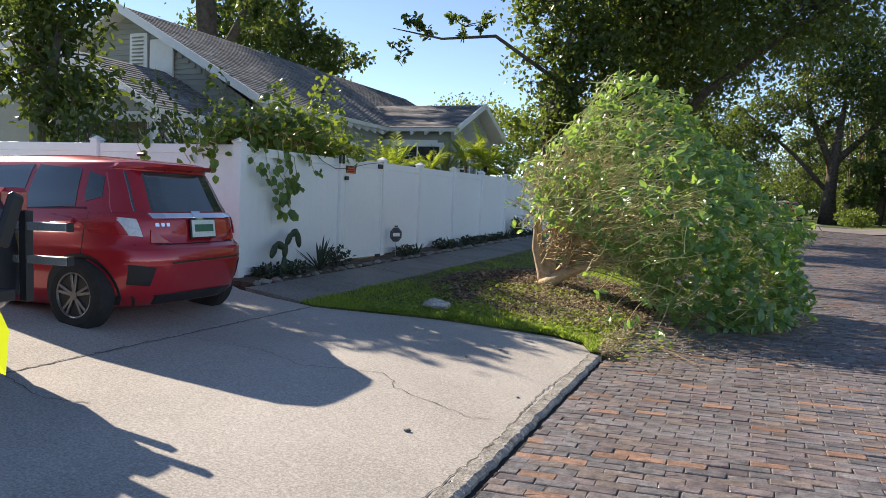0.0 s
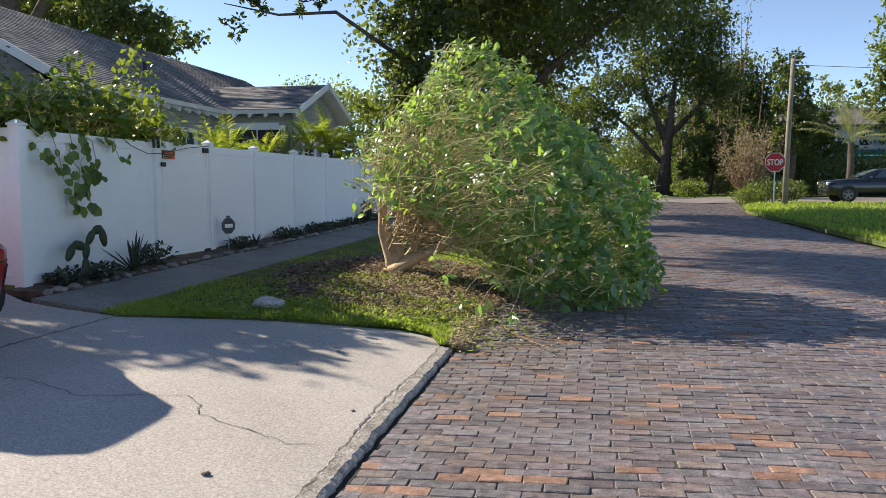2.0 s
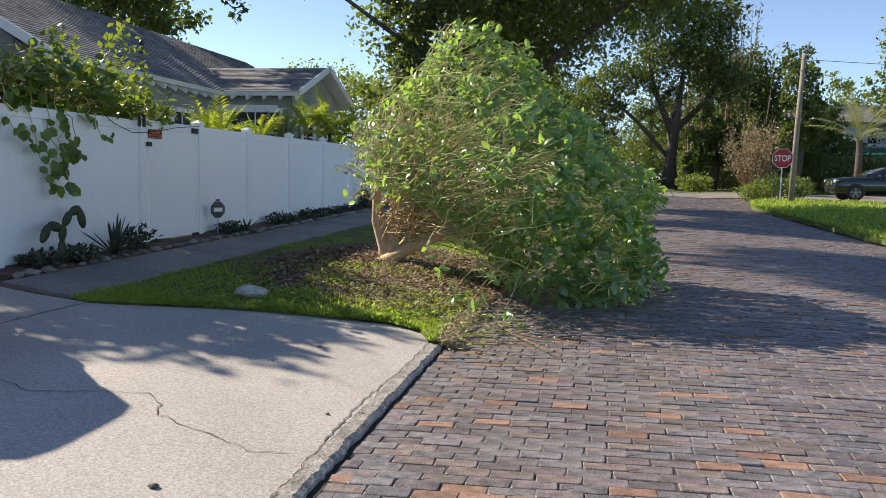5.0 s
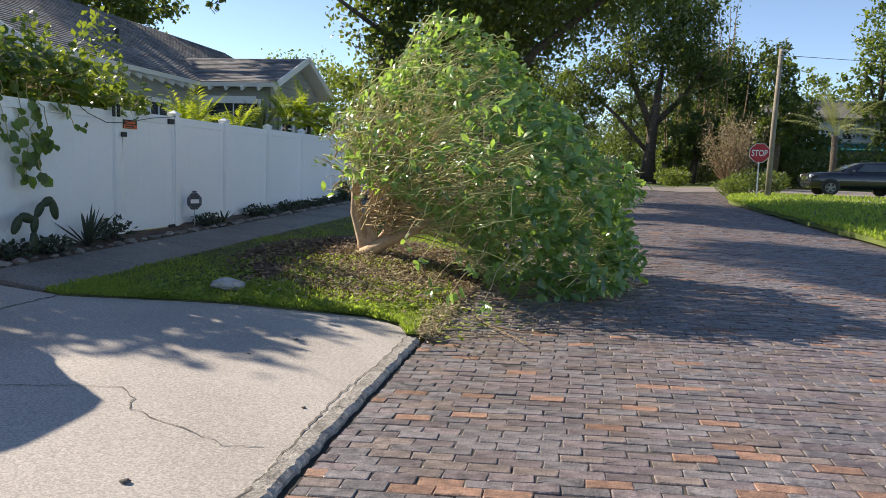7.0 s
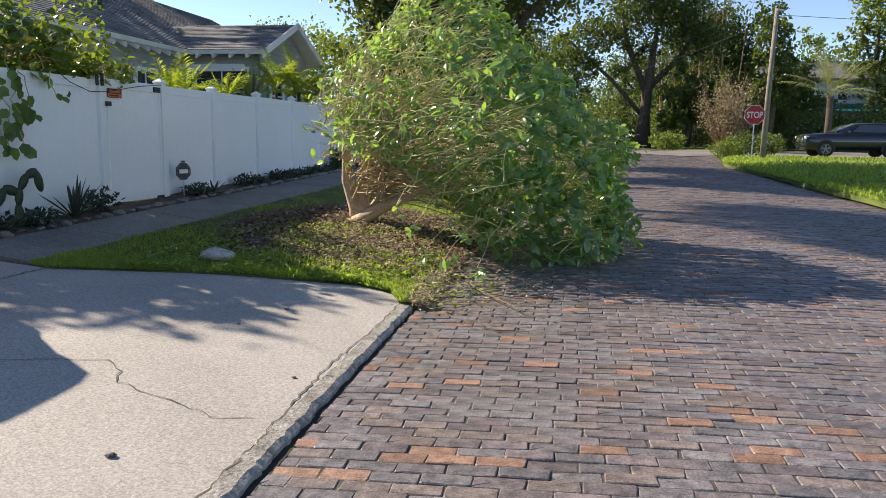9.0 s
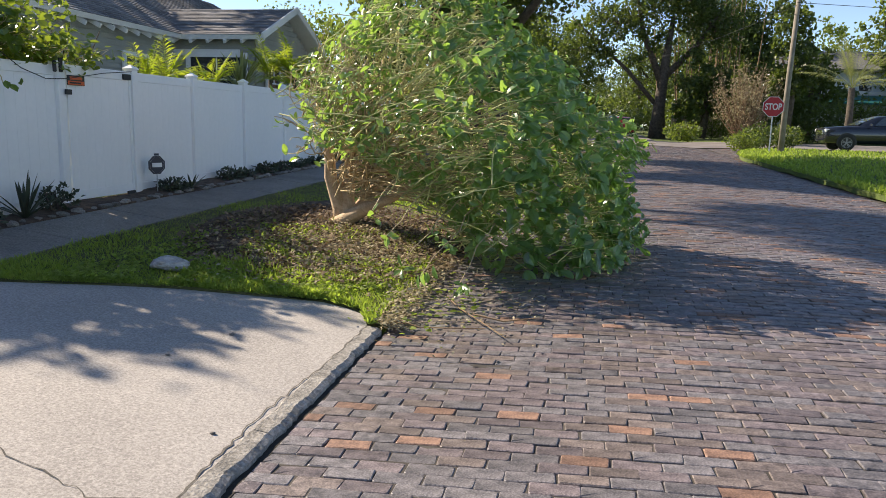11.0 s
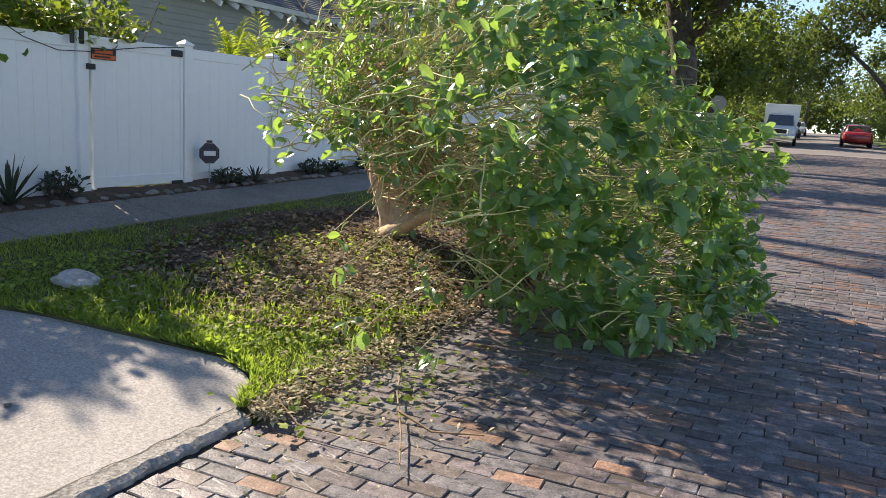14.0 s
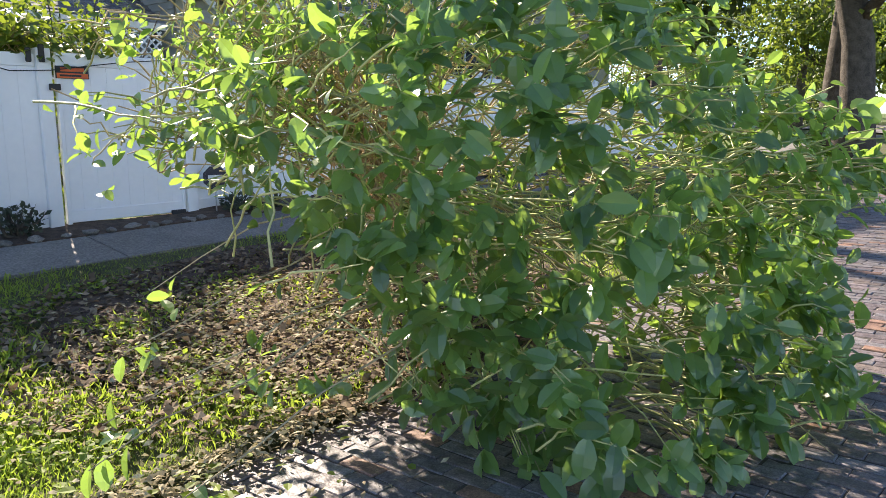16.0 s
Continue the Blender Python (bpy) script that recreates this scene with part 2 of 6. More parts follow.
# ---- mesh helpers ----
def mesh_ob(name, verts, faces, mat, parent=None, smooth=False):
    me = bpy.data.meshes.new(name)
    me.from_pydata([tuple(v) for v in verts] if not isinstance(verts, np.ndarray) else verts.tolist(), [], faces if isinstance(faces, list) else faces.tolist())
    me.materials.append(mat)
    if smooth:
        me.polygons.foreach_set("use_smooth", [True] * len(me.polygons))
    me.update()
    ob = new(name, me)
    if parent is not None:
        ob.parent = parent
    return ob


def part(name, bm, mat, parent=None, label="", smooth=False):
    me = bpy.data.meshes.new(name)
    bmesh.ops.recalc_face_normals(bm, faces=bm.faces)
    bm.to_mesh(me)
    bm.free()
    me.materials.append(mat)
    if smooth:
        me.polygons.foreach_set("use_smooth", [True] * len(me.polygons))
    ob = new(name, me)
    if parent is not None:
        ob.parent = parent
    if label:
        ob["label"] = label
    return ob


def thing(name, m, label, category, group="", kind=""):
    """An Empty at a thing's base, which parents its parts."""
    ob = new(name)
    ob.empty_display_size = 0.2
    ob.matrix_basis = m
    return tagged(ob, label, category, group, kind)


def add_box(bm, c, s, rot=None, bevel=0.0):
    r = bmesh.ops.create_cube(bm, size=1.0, matrix=Matrix.Translation(c) @ (rot or Matrix()) @ Matrix.Diagonal((*s, 1)))
    if bevel:
        es = list({e for v in r["verts"] for e in v.link_edges})
        bmesh.ops.bevel(bm, geom=es, offset=bevel, segments=1, affect="EDGES")
    return bm


def box(c, s, rot=None, bevel=0.0):
    return add_box(bmesh.new(), c, s, rot, bevel)


def add_tube(bm, pts, radii, sides=6, cap=True):
    pts = [Vector(p) for p in pts]
    rings = []
    u = None
    for i, p in enumerate(pts):
        d = (pts[min(i + 1, len(pts) - 1)] - pts[max(i - 1, 0)]).normalized()
        u = d.orthogonal().normalized() if u is None else (u - d * u.dot(d)).normalized()
        v = d.cross(u)
        rings.append([bm.verts.new(p + (u * math.cos(6.28319 * k / sides) + v * math.sin(6.28319 * k / sides)) * radii[i]) for k in range(sides)])
    for a, b in zip(rings, rings[1:]):
        for k in range(sides):
            bm.faces.new((a[k], a[(k + 1) % sides], b[(k + 1) % sides], b[k]))
    if cap:
        bm.faces.new(rings[0])
        bm.faces.new(rings[-1][::-1])
    return bm


def tubes_mesh(name, list_of, mat, parent, sides=4):
    """Many thin tapered tubes as one mesh: each is (points, radii)."""
    V, F = [], []
    for pts, radii in list_of:
        base = len(V)
        pts = [Vector(p) for p in pts]
        for i, p in enumerate(pts):
            d = (pts[min(i + 1, len(pts) - 1)] - pts[max(i - 1, 0)]).normalized()
            u = d.cross(Vector((0.31, 0.22, 0.92)) if abs(d.z) < 0.97 else Vector((1, 0, 0))).normalized()
            w = d.cross(u)
            for k in range(sides):
                V.append(p + (u * math.cos(6.28319 * k / sides) + w * math.sin(6.28319 * k / sides)) * radii[i])
        for i in range(len(pts) - 1):
            for k in range(sides):
                a, b = base + i * sides + k, base + i * sides + (k + 1) % sides
                F.append((a, b, b + sides, a + sides))
    ob = mesh_ob(name, V, F, mat, parent, True)
    return tagged(ob, kind="stuff") if len(list_of) > 5 else ob


def wiggle(a, b, n, amount, sag=0.0):
    """Points from a to b with a wandering line."""
    a, b = Vector(a), Vector(b)
    out = []
    for i in range(n + 1):
        t = i / n
        j = amount * math.sin(math.pi * t)
        out.append(a.lerp(b, t) + Vector((rnd.uniform(-j, j), rnd.uniform(-j, j), rnd.uniform(-j, j) - sag * math.sin(math.pi * t))))
    return out


LEAF = np.array([(0, 0, 0), (-0.30, 0.28, 0.05), (0.30, 0.28, 0.05), (0, 0.35, -0.02), (-0.27, 0.68, 0.03), (0.27, 0.68, 0.03), (0, 1.0, -0.10)])
LEAF_F = np.array([(0, 3, 1), (0, 2, 3), (1, 3, 4), (3, 2, 5), (3, 6, 4), (3, 5, 6)])
OVAL = np.array([(0, 0, 0), (-0.17, 0.16, 0.05), (0, 0.16, 0.0), (0.17, 0.16, 0.05), (-0.29, 0.42, 0.08), (0, 0.42, 0.01), (0.29, 0.42, 0.08), (-0.27, 0.70, 0.05), (0, 0.70, -0.02), (0.27, 0.70, 0.05), (-0.13, 0.92, -0.03), (0.13, 0.92, -0.03), (0, 1.0, -0.09)])
OVAL_F = np.array([(0, 2, 1), (0, 3, 2), (1, 2, 5), (1, 5, 4), (2, 3, 6), (2, 6, 5), (4, 5, 8), (4, 8, 7), (5, 6, 9), (5, 9, 8), (7, 8, 12), (7, 12, 10), (8, 9, 11), (8, 11, 12)])
CARD = np.array([(0, 0, 0), (-0.32, 0.5, 0.06), (0.32, 0.5, 0.06), (0, 1.0, -0.06)])
CARD_F = np.array([(0, 2, 1), (1, 2, 3)])


def leaves(name, pos, way, up, size, mat, parent=None, wide=1.0, shape="leaf"):
    """One mesh of many leaves: pos, way (where the tip points) and up are n x 3 arrays, size n lengths."""
    T, TF = {"leaf": (LEAF, LEAF_F), "oval": (OVAL, OVAL_F), "card": (CARD, CARD_F)}[shape]
    y = way / np.linalg.norm(way, axis=1, keepdims=True)
    x = np.cross(y, up)
    x /= np.linalg.norm(x, axis=1, keepdims=True) + 1e-9
    z = np.cross(x, y)
    s = size[:, None]
    n = len(pos)
    V = (pos[:, None, :] + (s * x)[:, None, :] * (T[:, 0] * wide)[None, :, None] + (s * y)[:, None, :] * T[:, 1][None, :, None] + (s * z)[:, None, :] * T[:, 2][None, :, None]).reshape(-1, 3)
    F = (TF[None] + (np.arange(n) * len(T))[:, None, None]).reshape(-1, 3)
    return mesh_ob(name, V, F, mat, parent)


def unit(n):
    v = rng.normal(size=(n, 3))
    return v / np.linalg.norm(v, axis=1, keepdims=True)


# ---- the lie of the land ----
def ramp(v, pts):
    if v <= pts[0][0]:
        return pts[0][1]
    for (a, p), (b, q) in zip(pts, pts[1:]):
        if v <= b:
            return p + (q - p) * (v - a) / (b - a)
    return pts[-1][1]


EDGE = -0.30       # where driveway and verge meet the bricks
KERB_R = 7.35      # far side of the brick street
FENCE_X = -4.93
CROSS = [(-60, 0.6), (-8, 0.5), (-4.93, 0.42), (-4.3, 0.36), (-3.4, 0.255), (-2.4, 0.19), (-0.3, 0.0)]


def H(x, y):
    if x < EDGE:
        z = ramp(x, CROSS)
    else:
        w = min(1.0, max(0.0, (x - EDGE) / (KERB_R - EDGE)))
        z = 0.10 * math.sin(math.pi * w)
        if x > KERB_R:
            z += min(0.12, 0.045 * (x - KERB_R))
    return z + 0.016 * min(max(y - 7.3, 0.0), 110.0)


def sheet(name, fx, nu, nv, off, mat, kind="structure", label="", category="", skirt=0.12, bumpy=0.0, parent=None):
    """A sheet over the land: fx(u, v) gives x, y for u, v in 0..1; its rim is turned down."""
    V, F = [], []
    for j in range(nv + 1):
        for i in range(nu + 1):
            x, y = fx(i / nu, j / nv)
            V.append((x, y, H(x, y) + off + (bumpy * noise.noise((x * 1.7, y * 1.7, 0)) if bumpy else 0)))
    for j in range(nv):
        for i in range(nu):
            a = j * (nu + 1) + i
            F.append((a, a + 1, a + nu + 2, a + nu + 1))
    if skirt:
        rim = [i for i in range(nu + 1)] + [j * (nu + 1) + nu for j in range(1, nv + 1)] + [nv * (nu + 1) + i for i in range(nu - 1, -1, -1)] + [j * (nu + 1) for j in range(nv - 1, 0, -1)]
        base = len(V)
        V += [(V[i][0], V[i][1], V[i][2] - skirt) for i in rim]
        for k in range(len(rim)):
            k2 = (k + 1) % len(rim)
            F.append((rim[k2], rim[k], base + k, base + k2))
    ob = mesh_ob(name, V, F, mat, parent)
    return tagged(ob, label, category, "", kind) if parent is None else ob

# ---- ground ----
def spread(u, a, b, fine_a, fine_b):
    """Grid lines close together between fine_a and fine_b and wide apart towards a and b."""
    if u < 0.2:
        return a + (fine_a - a) * (1 - (1 - u / 0.2) ** 2.2)
    if u > 0.8:
        return fine_b + (b - fine_b) * ((u - 0.8) / 0.2) ** 2.2
    return fine_a + (fine_b - fine_a) * (u - 0.2) / 0.6


sheet("ground", lambda u, v: (spread(u, -600, 600, -12, 14), spread(v, -300, 1200, -10, 60)), 90, 130, -0.09, M["lawn"], label="grassy ground reaching away under the houses and trees", category="ground", skirt=0)


def right_edge(y):
    return KERB_R + (0 if y < 33 else 3.5 * ((y - 33) / 9) ** 2)


def street_x(u, y):
    return EDGE + 0.02 + u * (right_edge(y) - EDGE - 0.02)


road = sheet("road", lambda u, v: (street_x(u, -14 + 58 * v), -14 + 58 * v), 24, 120, -0.0335, M["mortar"], label="old brick street with worn purple-grey bricks in running bond", category="road", skirt=0)
sheet("cross_road", lambda u, v: (-70 + 140 * u, 44 + 9 * v), 60, 8, -0.01, M["asphalt"], label="worn grey cross street beyond the corner", category="road", skirt=0)
sheet("far_road", lambda u, v: (-2.0 + 7.6 * u, 53 + 150 * v), 10, 60, -0.012, M["asphalt"], label="worn street running on past the crossing", category="road", skirt=0)


# driveway: an apron slab to the street and a slab across the pavement
def apron_top(x):
    return ramp(x, [(-3.45, 6.83), (-2.06, 7.42), (-0.9, 7.72), (-0.55, 7.62), (-0.40, 7.30)])


def drive_top(x):
    return ramp(x, [(-14, 7.2), (-4.95, 7.1), (-4.3, 6.75), (-3.45, 6.85)])


driveway = thing("driveway", pose(0, 0, 0), "sunlit concrete driveway with cracks and leaf shadows", "driveway", kind="structure")
sheet("slab", lambda u, v: (-3.445 + 3.045 * u, -14 + v * (apron_top(-3.445 + 3.045 * u) + 14)), 24, 90, 0.012, M["concrete"], parent=driveway)
sheet("slab", lambda u, v: (-15 + 11.54 * u, -14 + v * (drive_top(-15 + 11.54 * u) + 14)), 24, 60, 0.012, M["concrete"], parent=driveway)


def crack(pts, width):
    V, F = [], []
    path = []
    for a, b in zip(pts, pts[1:]):
        k = max(2, int(math.dist(a, b) / 0.05))
        path += [(a[0] + (b[0] - a[0]) * i / k + rnd.uniform(-0.014, 0.014), a[1] + (b[1] - a[1]) * i / k + rnd.uniform(-0.014, 0.014)) for i in range(k)]
    path.append(pts[-1])
    for i, (x, y) in enumerate(path):
        q, r = path[max(i - 1, 0)], path[min(i + 1, len(path) - 1)]
        d = Vector((r[0] - q[0], r[1] - q[1])).normalized()
        w = width * rnd.uniform(0.4, 1.2)
        for s in (-1, 1):
            X, Y = x - d.y * w * s, y + d.x * w * s
            V.append((X, Y, H(X, Y) + 0.0165))
    for i in range(len(path) - 1):
        F.append((2 * i, 2 * i + 1, 2 * i + 3, 2 * i + 2))
    ob = mesh_ob("crack", V, F, M["crack"], driveway)
    return ob


crack([(-1.62, 5.0), (-1.45, 4.86), (-1.38, 4.72), (-1.05, 4.62), (-0.72, 4.5), (-0.53, 4.57)], 0.004)
crack([(-3.42, 4.75), (-2.7, 4.85), (-2.2, 4.7), (-1.9, 4.86), (-1.62, 5.0)], 0.0035)
crack([(-3.42, 3.1), (-2.9, 2.95), (-2.6, 3.05)], 0.004)
crack([(-3.4525, -2.0 + 0.4 * k) for k in range(23)], 0.008)
crack([(-5.2, 5.2), (-4.6, 5.35), (-3.47, 5.3)], 0.004)


crack([(EDGE - 0.115 + 0.02 * math.sin(7 * k), -2.0 + 0.31 * k) for k in range(31)], 0.006)

# rough kerb band between the concrete and the bricks
def kerb_piece(y0, y1, x0, x1):
    n = max(3, int((y1 - y0) / 0.03))
    V, F = [], []
    for i in range(n + 1):
        y = y0 + (y1 - y0) * i / n
        xl = x0 + 0.022 * noise.noise((0, y * 6, 3)) + 0.014 * noise.noise((0, y * 23, 5))
        xr = x1 + 0.016 * noise.noise((4, y * 5, 3)) + 0.018 * noise.noise((4, y * 17, 9)) + 0.010 * noise.noise((7, y * 41, 2))
        z0, z1 = H(x0, y) + 0.015 + 0.003 * noise.noise((9, y * 9, 1)), H(x1, y) + 0.012 + 0.003 * noise.noise((2, y * 8, 1))
        V += [(xl, y, z0 - 0.1), (xl, y, z0 - 0.005), (xl + 0.012, y, z0), (xr - 0.03, y, z1 + 0.004), (xr, y, z1 - 0.016), (xr - 0.005, y, z1 - 0.12)]
    for i in range(n):
        for k in range(5):
            a = 6 * i + k
            F.append((a, a + 1, a + 7, a + 6))
    F += [tuple(range(6)), tuple(6 * n + 5 - k for k in range(6))]
    return mesh_ob("kerbstone", V, F, M["kerb"], kerb)


kerb = thing("kerb", pose(0, 0, 0), "rough worn concrete kerb band along the bricks", "kerb", kind="structure")
ys = [-12.0, -8.1, -4.4, -1.2, 1.9, 5.32, 7.30]
# strip of dirt under the kerb's edge, the shadow there painted into its colour
sheet("gutter_gap", lambda u, v: (EDGE + 0.006 + 0.05 * u, -12 + 19.2 * v), 1, 60, -0.0295, M["gap"], label="dirt gap between kerb and bricks, its shade painted in near black", category="gutter", skirt=0)
for a, b in zip(ys, ys[1:]):
    kerb_piece(a + 0.004, b - 0.004, EDGE - 0.11, EDGE + 0.012)

# verge with turf and mulch, pavement, bed along the fence
sheet("verge", lambda u, v: (-3.62 + (3.2 + 0.13 * min(1, 8 * v)) * u, apron_top(-3.62 + 3.2 * u) + 0.012 + v * (36 - apron_top(-3.62 + 3.2 * u))), 40, 160, 0.02, M["turf"], label="verge of patchy grass between pavement and street", category="verge", bumpy=0.03)
sheet("mulch", lambda u, v: (-1.75 + (0.3 + 1.25 * v ** 0.5) * math.cos(6.28319 * u) * 1.0, 10.9 + (0.3 + 2.1 * v ** 0.5) * math.sin(6.28319 * u)), 40, 6, 0.045, M["soil"], label="dark leaf mulch round the uprooted shrub", category="mulch", bumpy=0.04, skirt=0)
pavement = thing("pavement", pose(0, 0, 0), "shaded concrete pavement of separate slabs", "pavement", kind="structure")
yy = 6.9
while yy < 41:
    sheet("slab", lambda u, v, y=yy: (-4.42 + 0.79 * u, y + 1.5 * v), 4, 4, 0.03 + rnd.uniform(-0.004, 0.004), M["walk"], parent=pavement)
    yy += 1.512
sheet("planting_bed", lambda u, v: (-4.93 + 0.5 * u, 7.12 + 17 * v), 6, 80, 0.035, M["soil"], label="narrow soil bed along the fence", category="bed", bumpy=0.03)
sheet("right_lawn", lambda u, v: (right_edge(-12 + 52 * v) - 0.05 + 0.12 * noise.noise((0, 52 * v, 3)) * (1 - u) + 26 * u, -12 + 52 * v), 20, 50, 0.10, M["lawn"], label="sunlit lawn across the street", category="lawn", bumpy=0.06)
sheet("right_path", lambda u, v: (11.3 + 24 * u, 33.6 + 1.3 * v), 20, 3, 0.125, M["walk"], label="pale concrete path across the lawn", category="path", skirt=0.02)


# ---- bricks of the street ----
PITCH_X, PITCH_Y = 0.2275, 0.0995
BRICK_L, BRICK_W = 0.2235, 0.0962


def brick_data(k, big=0.0):
    """A worn brick with rounded rim, its top at z 0."""
    r = random.Random(k)
    l, w, h, e = BRICK_L / 2, BRICK_W / 2, 0.05, 0.0045
    jit = [(r.uniform(-0.004, 0.003), r.uniform(-0.0035, 0.0025)) for _ in range(8)]
    V, F = [], []
    for z, s in ((-h, 0), (-0.005, 0), (0, e)):
        for a, b, c, d in ((-1, -1, 1, 0), (1, -1, -1, 0), (1, -1, 0, 1), (1, 1, 0, -1), (1, 1, -1, 0), (-1, 1, 1, 0), (-1, 1, 0, -1), (-1, -1, 0, 1)):
            V.append((a * (l - s) + 0.007 * c + jit[len(V) % 8][0], b * (w - s) + 0.006 * d + jit[len(V) % 8][1], z + (r.uniform(-0.003, 0.001) if z == 0 else 0)))
    V.append((0.3 * l * r.uniform(-1, 1), 0, 0.001))
    for k2 in range(2):
        for i in range(8):
            j = (i + 1) % 8
            F.append((8 * k2 + i, 8 * k2 + j, 8 * k2 + 8 + j, 8 * k2 + 8 + i))
    for i in range(8):
        F.append((16 + i, 16 + (i + 1) % 8, 24))
    return V, F


BRICKS = [brick_data(k) for k in range(12)]
KINDS = ["brick"] * 13 + ["brick_violet"] * 11 + ["brick_warm"] * 7 + ["brick_orange"] * 4
brick_meshes = {}
near_bricks = 0
far_sets = {k: ([], []) for k in ("brick", "brick_violet", "brick_warm", "brick_orange")}
row = 0
y = -4.0
brick_rng = random.Random(5)
street_patch = [(0.25, 2.0, 4.6, 6.6)]
while y < 43.8:
    shift = 0.5 * PITCH_X * (row % 2) + brick_rng.uniform(-0.02, 0.02)
    x = EDGE + 0.043 + BRICK_L / 2 - shift
    while x < right_edge(y) - 0.12:
        left = max(x - BRICK_L / 2, EDGE + 0.043 + 0.012 * noise.noise((3, y * 3, 1)))
        cut = (x + BRICK_L / 2 - left) / BRICK_L
        if cut > 0.2:
            tone = 0.5 + 0.5 * noise.noise((x * 0.5, y * 0.5, 2))
            kind = KINDS[int(brick_rng.random() * 35)]
            if kind == "brick_orange" and brick_rng.random() > 0.25 + 0.9 * tone:
                kind = "brick_warm"
            ang, tilt, dz = brick_rng.gauss(0, 0.016), brick_rng.gauss(0, 0.010), brick_rng.gauss(-0.0265, 0.0025)
            k = brick_rng.randrange(12)
            px, py = left + cut * BRICK_L / 2 + brick_rng.gauss(0, 0.003), y + brick_rng.gauss(0, 0.002) + 0.02 * noise.noise((x * 0.8, row * 0.3, 7))
            slope = math.atan((H(px + 0.1, py) - H(px - 0.1, py)) / 0.2)
            m = pose(px, py, H(px, py) + dz) @ Euler((tilt, -slope + brick_rng.gauss(0, 0.006), ang)).to_matrix().to_4x4() @ Matrix.Diagonal((cut, 1, 1, 1))
            a, b, c, d = street_patch[0]
            if a < px < b and c < py < d and near_bricks < 300:
                key = (k, kind)
                if key not in brick_meshes:
                    me = bpy.data.meshes.new("brick")
                    me.from_pydata(*[BRICKS[k][0], [], BRICKS[k][1]])
                    me.materials.append(M[kind])
                    brick_meshes[key] = me
                ob = new("brick", brick_meshes[key])
                ob.parent = road
                ob.matrix_basis = m
                near_bricks += 1
            else:
                V, F = far_sets[kind]
                base = len(V)
                V.extend([tuple(m @ Vector(p)) for p in BRICKS[k][0]])
                F.extend([tuple(i + base for i in f) for f in BRICKS[k][1]])
        x += PITCH_X
    row += 1
    y += PITCH_Y
for kind, (V, F) in far_sets.items():
    ob = mesh_ob("bricks", V, F, M[kind], road)
    tagged(ob, kind="stuff")

# ---- white vinyl fence ----
def post(x, y, z0, z1, parent, cap=True):
    p = part("post", box((x, y, (z0 + z1) / 2), (0.127, 0.127, z1 - z0), bevel=0.006), M["vinyl"], parent)
    if cap:
        bm = bmesh.new()
        add_box(bm, (x, y, z1 + 0.012), (0.15, 0.15, 0.024), bevel=0.004)
        r = bmesh.ops.create_cone(bm, cap_ends=True, segments=4, radius1=0.10, radius2=0.01, depth=0.045, matrix=pose(x, y, z1 + 0.046, 0, 0, 45))
        part("cap", bm, M["vinyl"], p)
    return p


def panel(a, b, z0, z1, parent, axis):
    """Tongue-and-groove boards between two rails, from a to b along x or y at the other coordinate axis[1]."""
    n = max(2, round((b - a) / 0.155))
    w = (b - a) / n
    for i in range(n):
        c = a + (i + 0.5) * w
        s = (0.022, w - 0.0008, z1 - z0 - 0.2)
        pos = (axis[1], c, (z0 + z1) / 2)
        if axis[0] == "x":
            pos, s = (c, axis[1], pos[2]), (s[1], s[0], s[2])
        part("board", box(pos, s, bevel=0.001), M["vinyl"], parent)
    for z, hgt in ((z1 - 0.06, 0.12), (z0 + 0.06, 0.12)):
        s = (0.045, b - a, hgt)
        pos = (axis[1], (a + b) / 2, z)
        if axis[0] == "x":
            pos, s = (pos[1], axis[1], z), (s[1], s[0], s[2])
        part("rail", box(pos, s, bevel=0.006), M["vinyl"], parent)


fence = thing("privacy_fence", pose(0, 0, 0), "tall white vinyl privacy fence along the pavement", "fence")
post_ys = [7.40, 9.86, 11.30, 12.88, 14.65, 16.45, 18.3, 20.15, 22.0, 23.85, 25.7]
tops = [2.13, 2.15, 2.15, 2.155, 2.17, 2.18, 2.19, 2.20, 2.21, 2.22, 2.23]
for k, (yy, zt) in enumerate(zip(post_ys, tops)):
    post(FENCE_X, yy, H(FENCE_X, yy), zt, fence, cap=k not in (1,))
for k in range(len(post_ys) - 1):
    if k != 1:
        panel(post_ys[k] + 0.064, post_ys[k + 1] - 0.064, H(FENCE_X, post_ys[k]) + 0.03, tops[k] - 0.03, fence, ("y", FENCE_X))
for k in range(5):
    xa = FENCE_X - 2.4 * k
    panel(xa - 2.4 + 0.064, xa - 0.064, H(xa, 7.4) + 0.03, 2.11, fence, ("x", 7.40))
    post(xa - 2.4, 7.40, H(xa, 7.4), 2.14, fence)
gate = thing("fence_gate", pose(0, 0, 0), "closed white vinyl gate in the fence", "gate")
panel(9.975, 11.225, H(FENCE_X, 10) + 0.05, 2.12, gate, ("y", FENCE_X + 0.02))
for yy in (9.985, 11.2):
    part("stile", box((FENCE_X + 0.02, yy, 1.25), (0.055, 0.04, 1.68), bevel=0.004), M["vinyl"], gate)
part("latch", box((FENCE_X + 0.085, 9.93, 1.80), (0.03, 0.10, 0.06), bevel=0.006), M["black"], gate, "black latch")
part("hinge", box((FENCE_X + 0.07, 9.84, 2.10), (0.03, 0.05, 0.16), bevel=0.006), M["black"], gate, "black hinge")
part("hinge", box((FENCE_X + 0.055, 11.12, 2.045), (0.03, 0.16, 0.075), bevel=0.006), M["black"], gate, "black hinge")
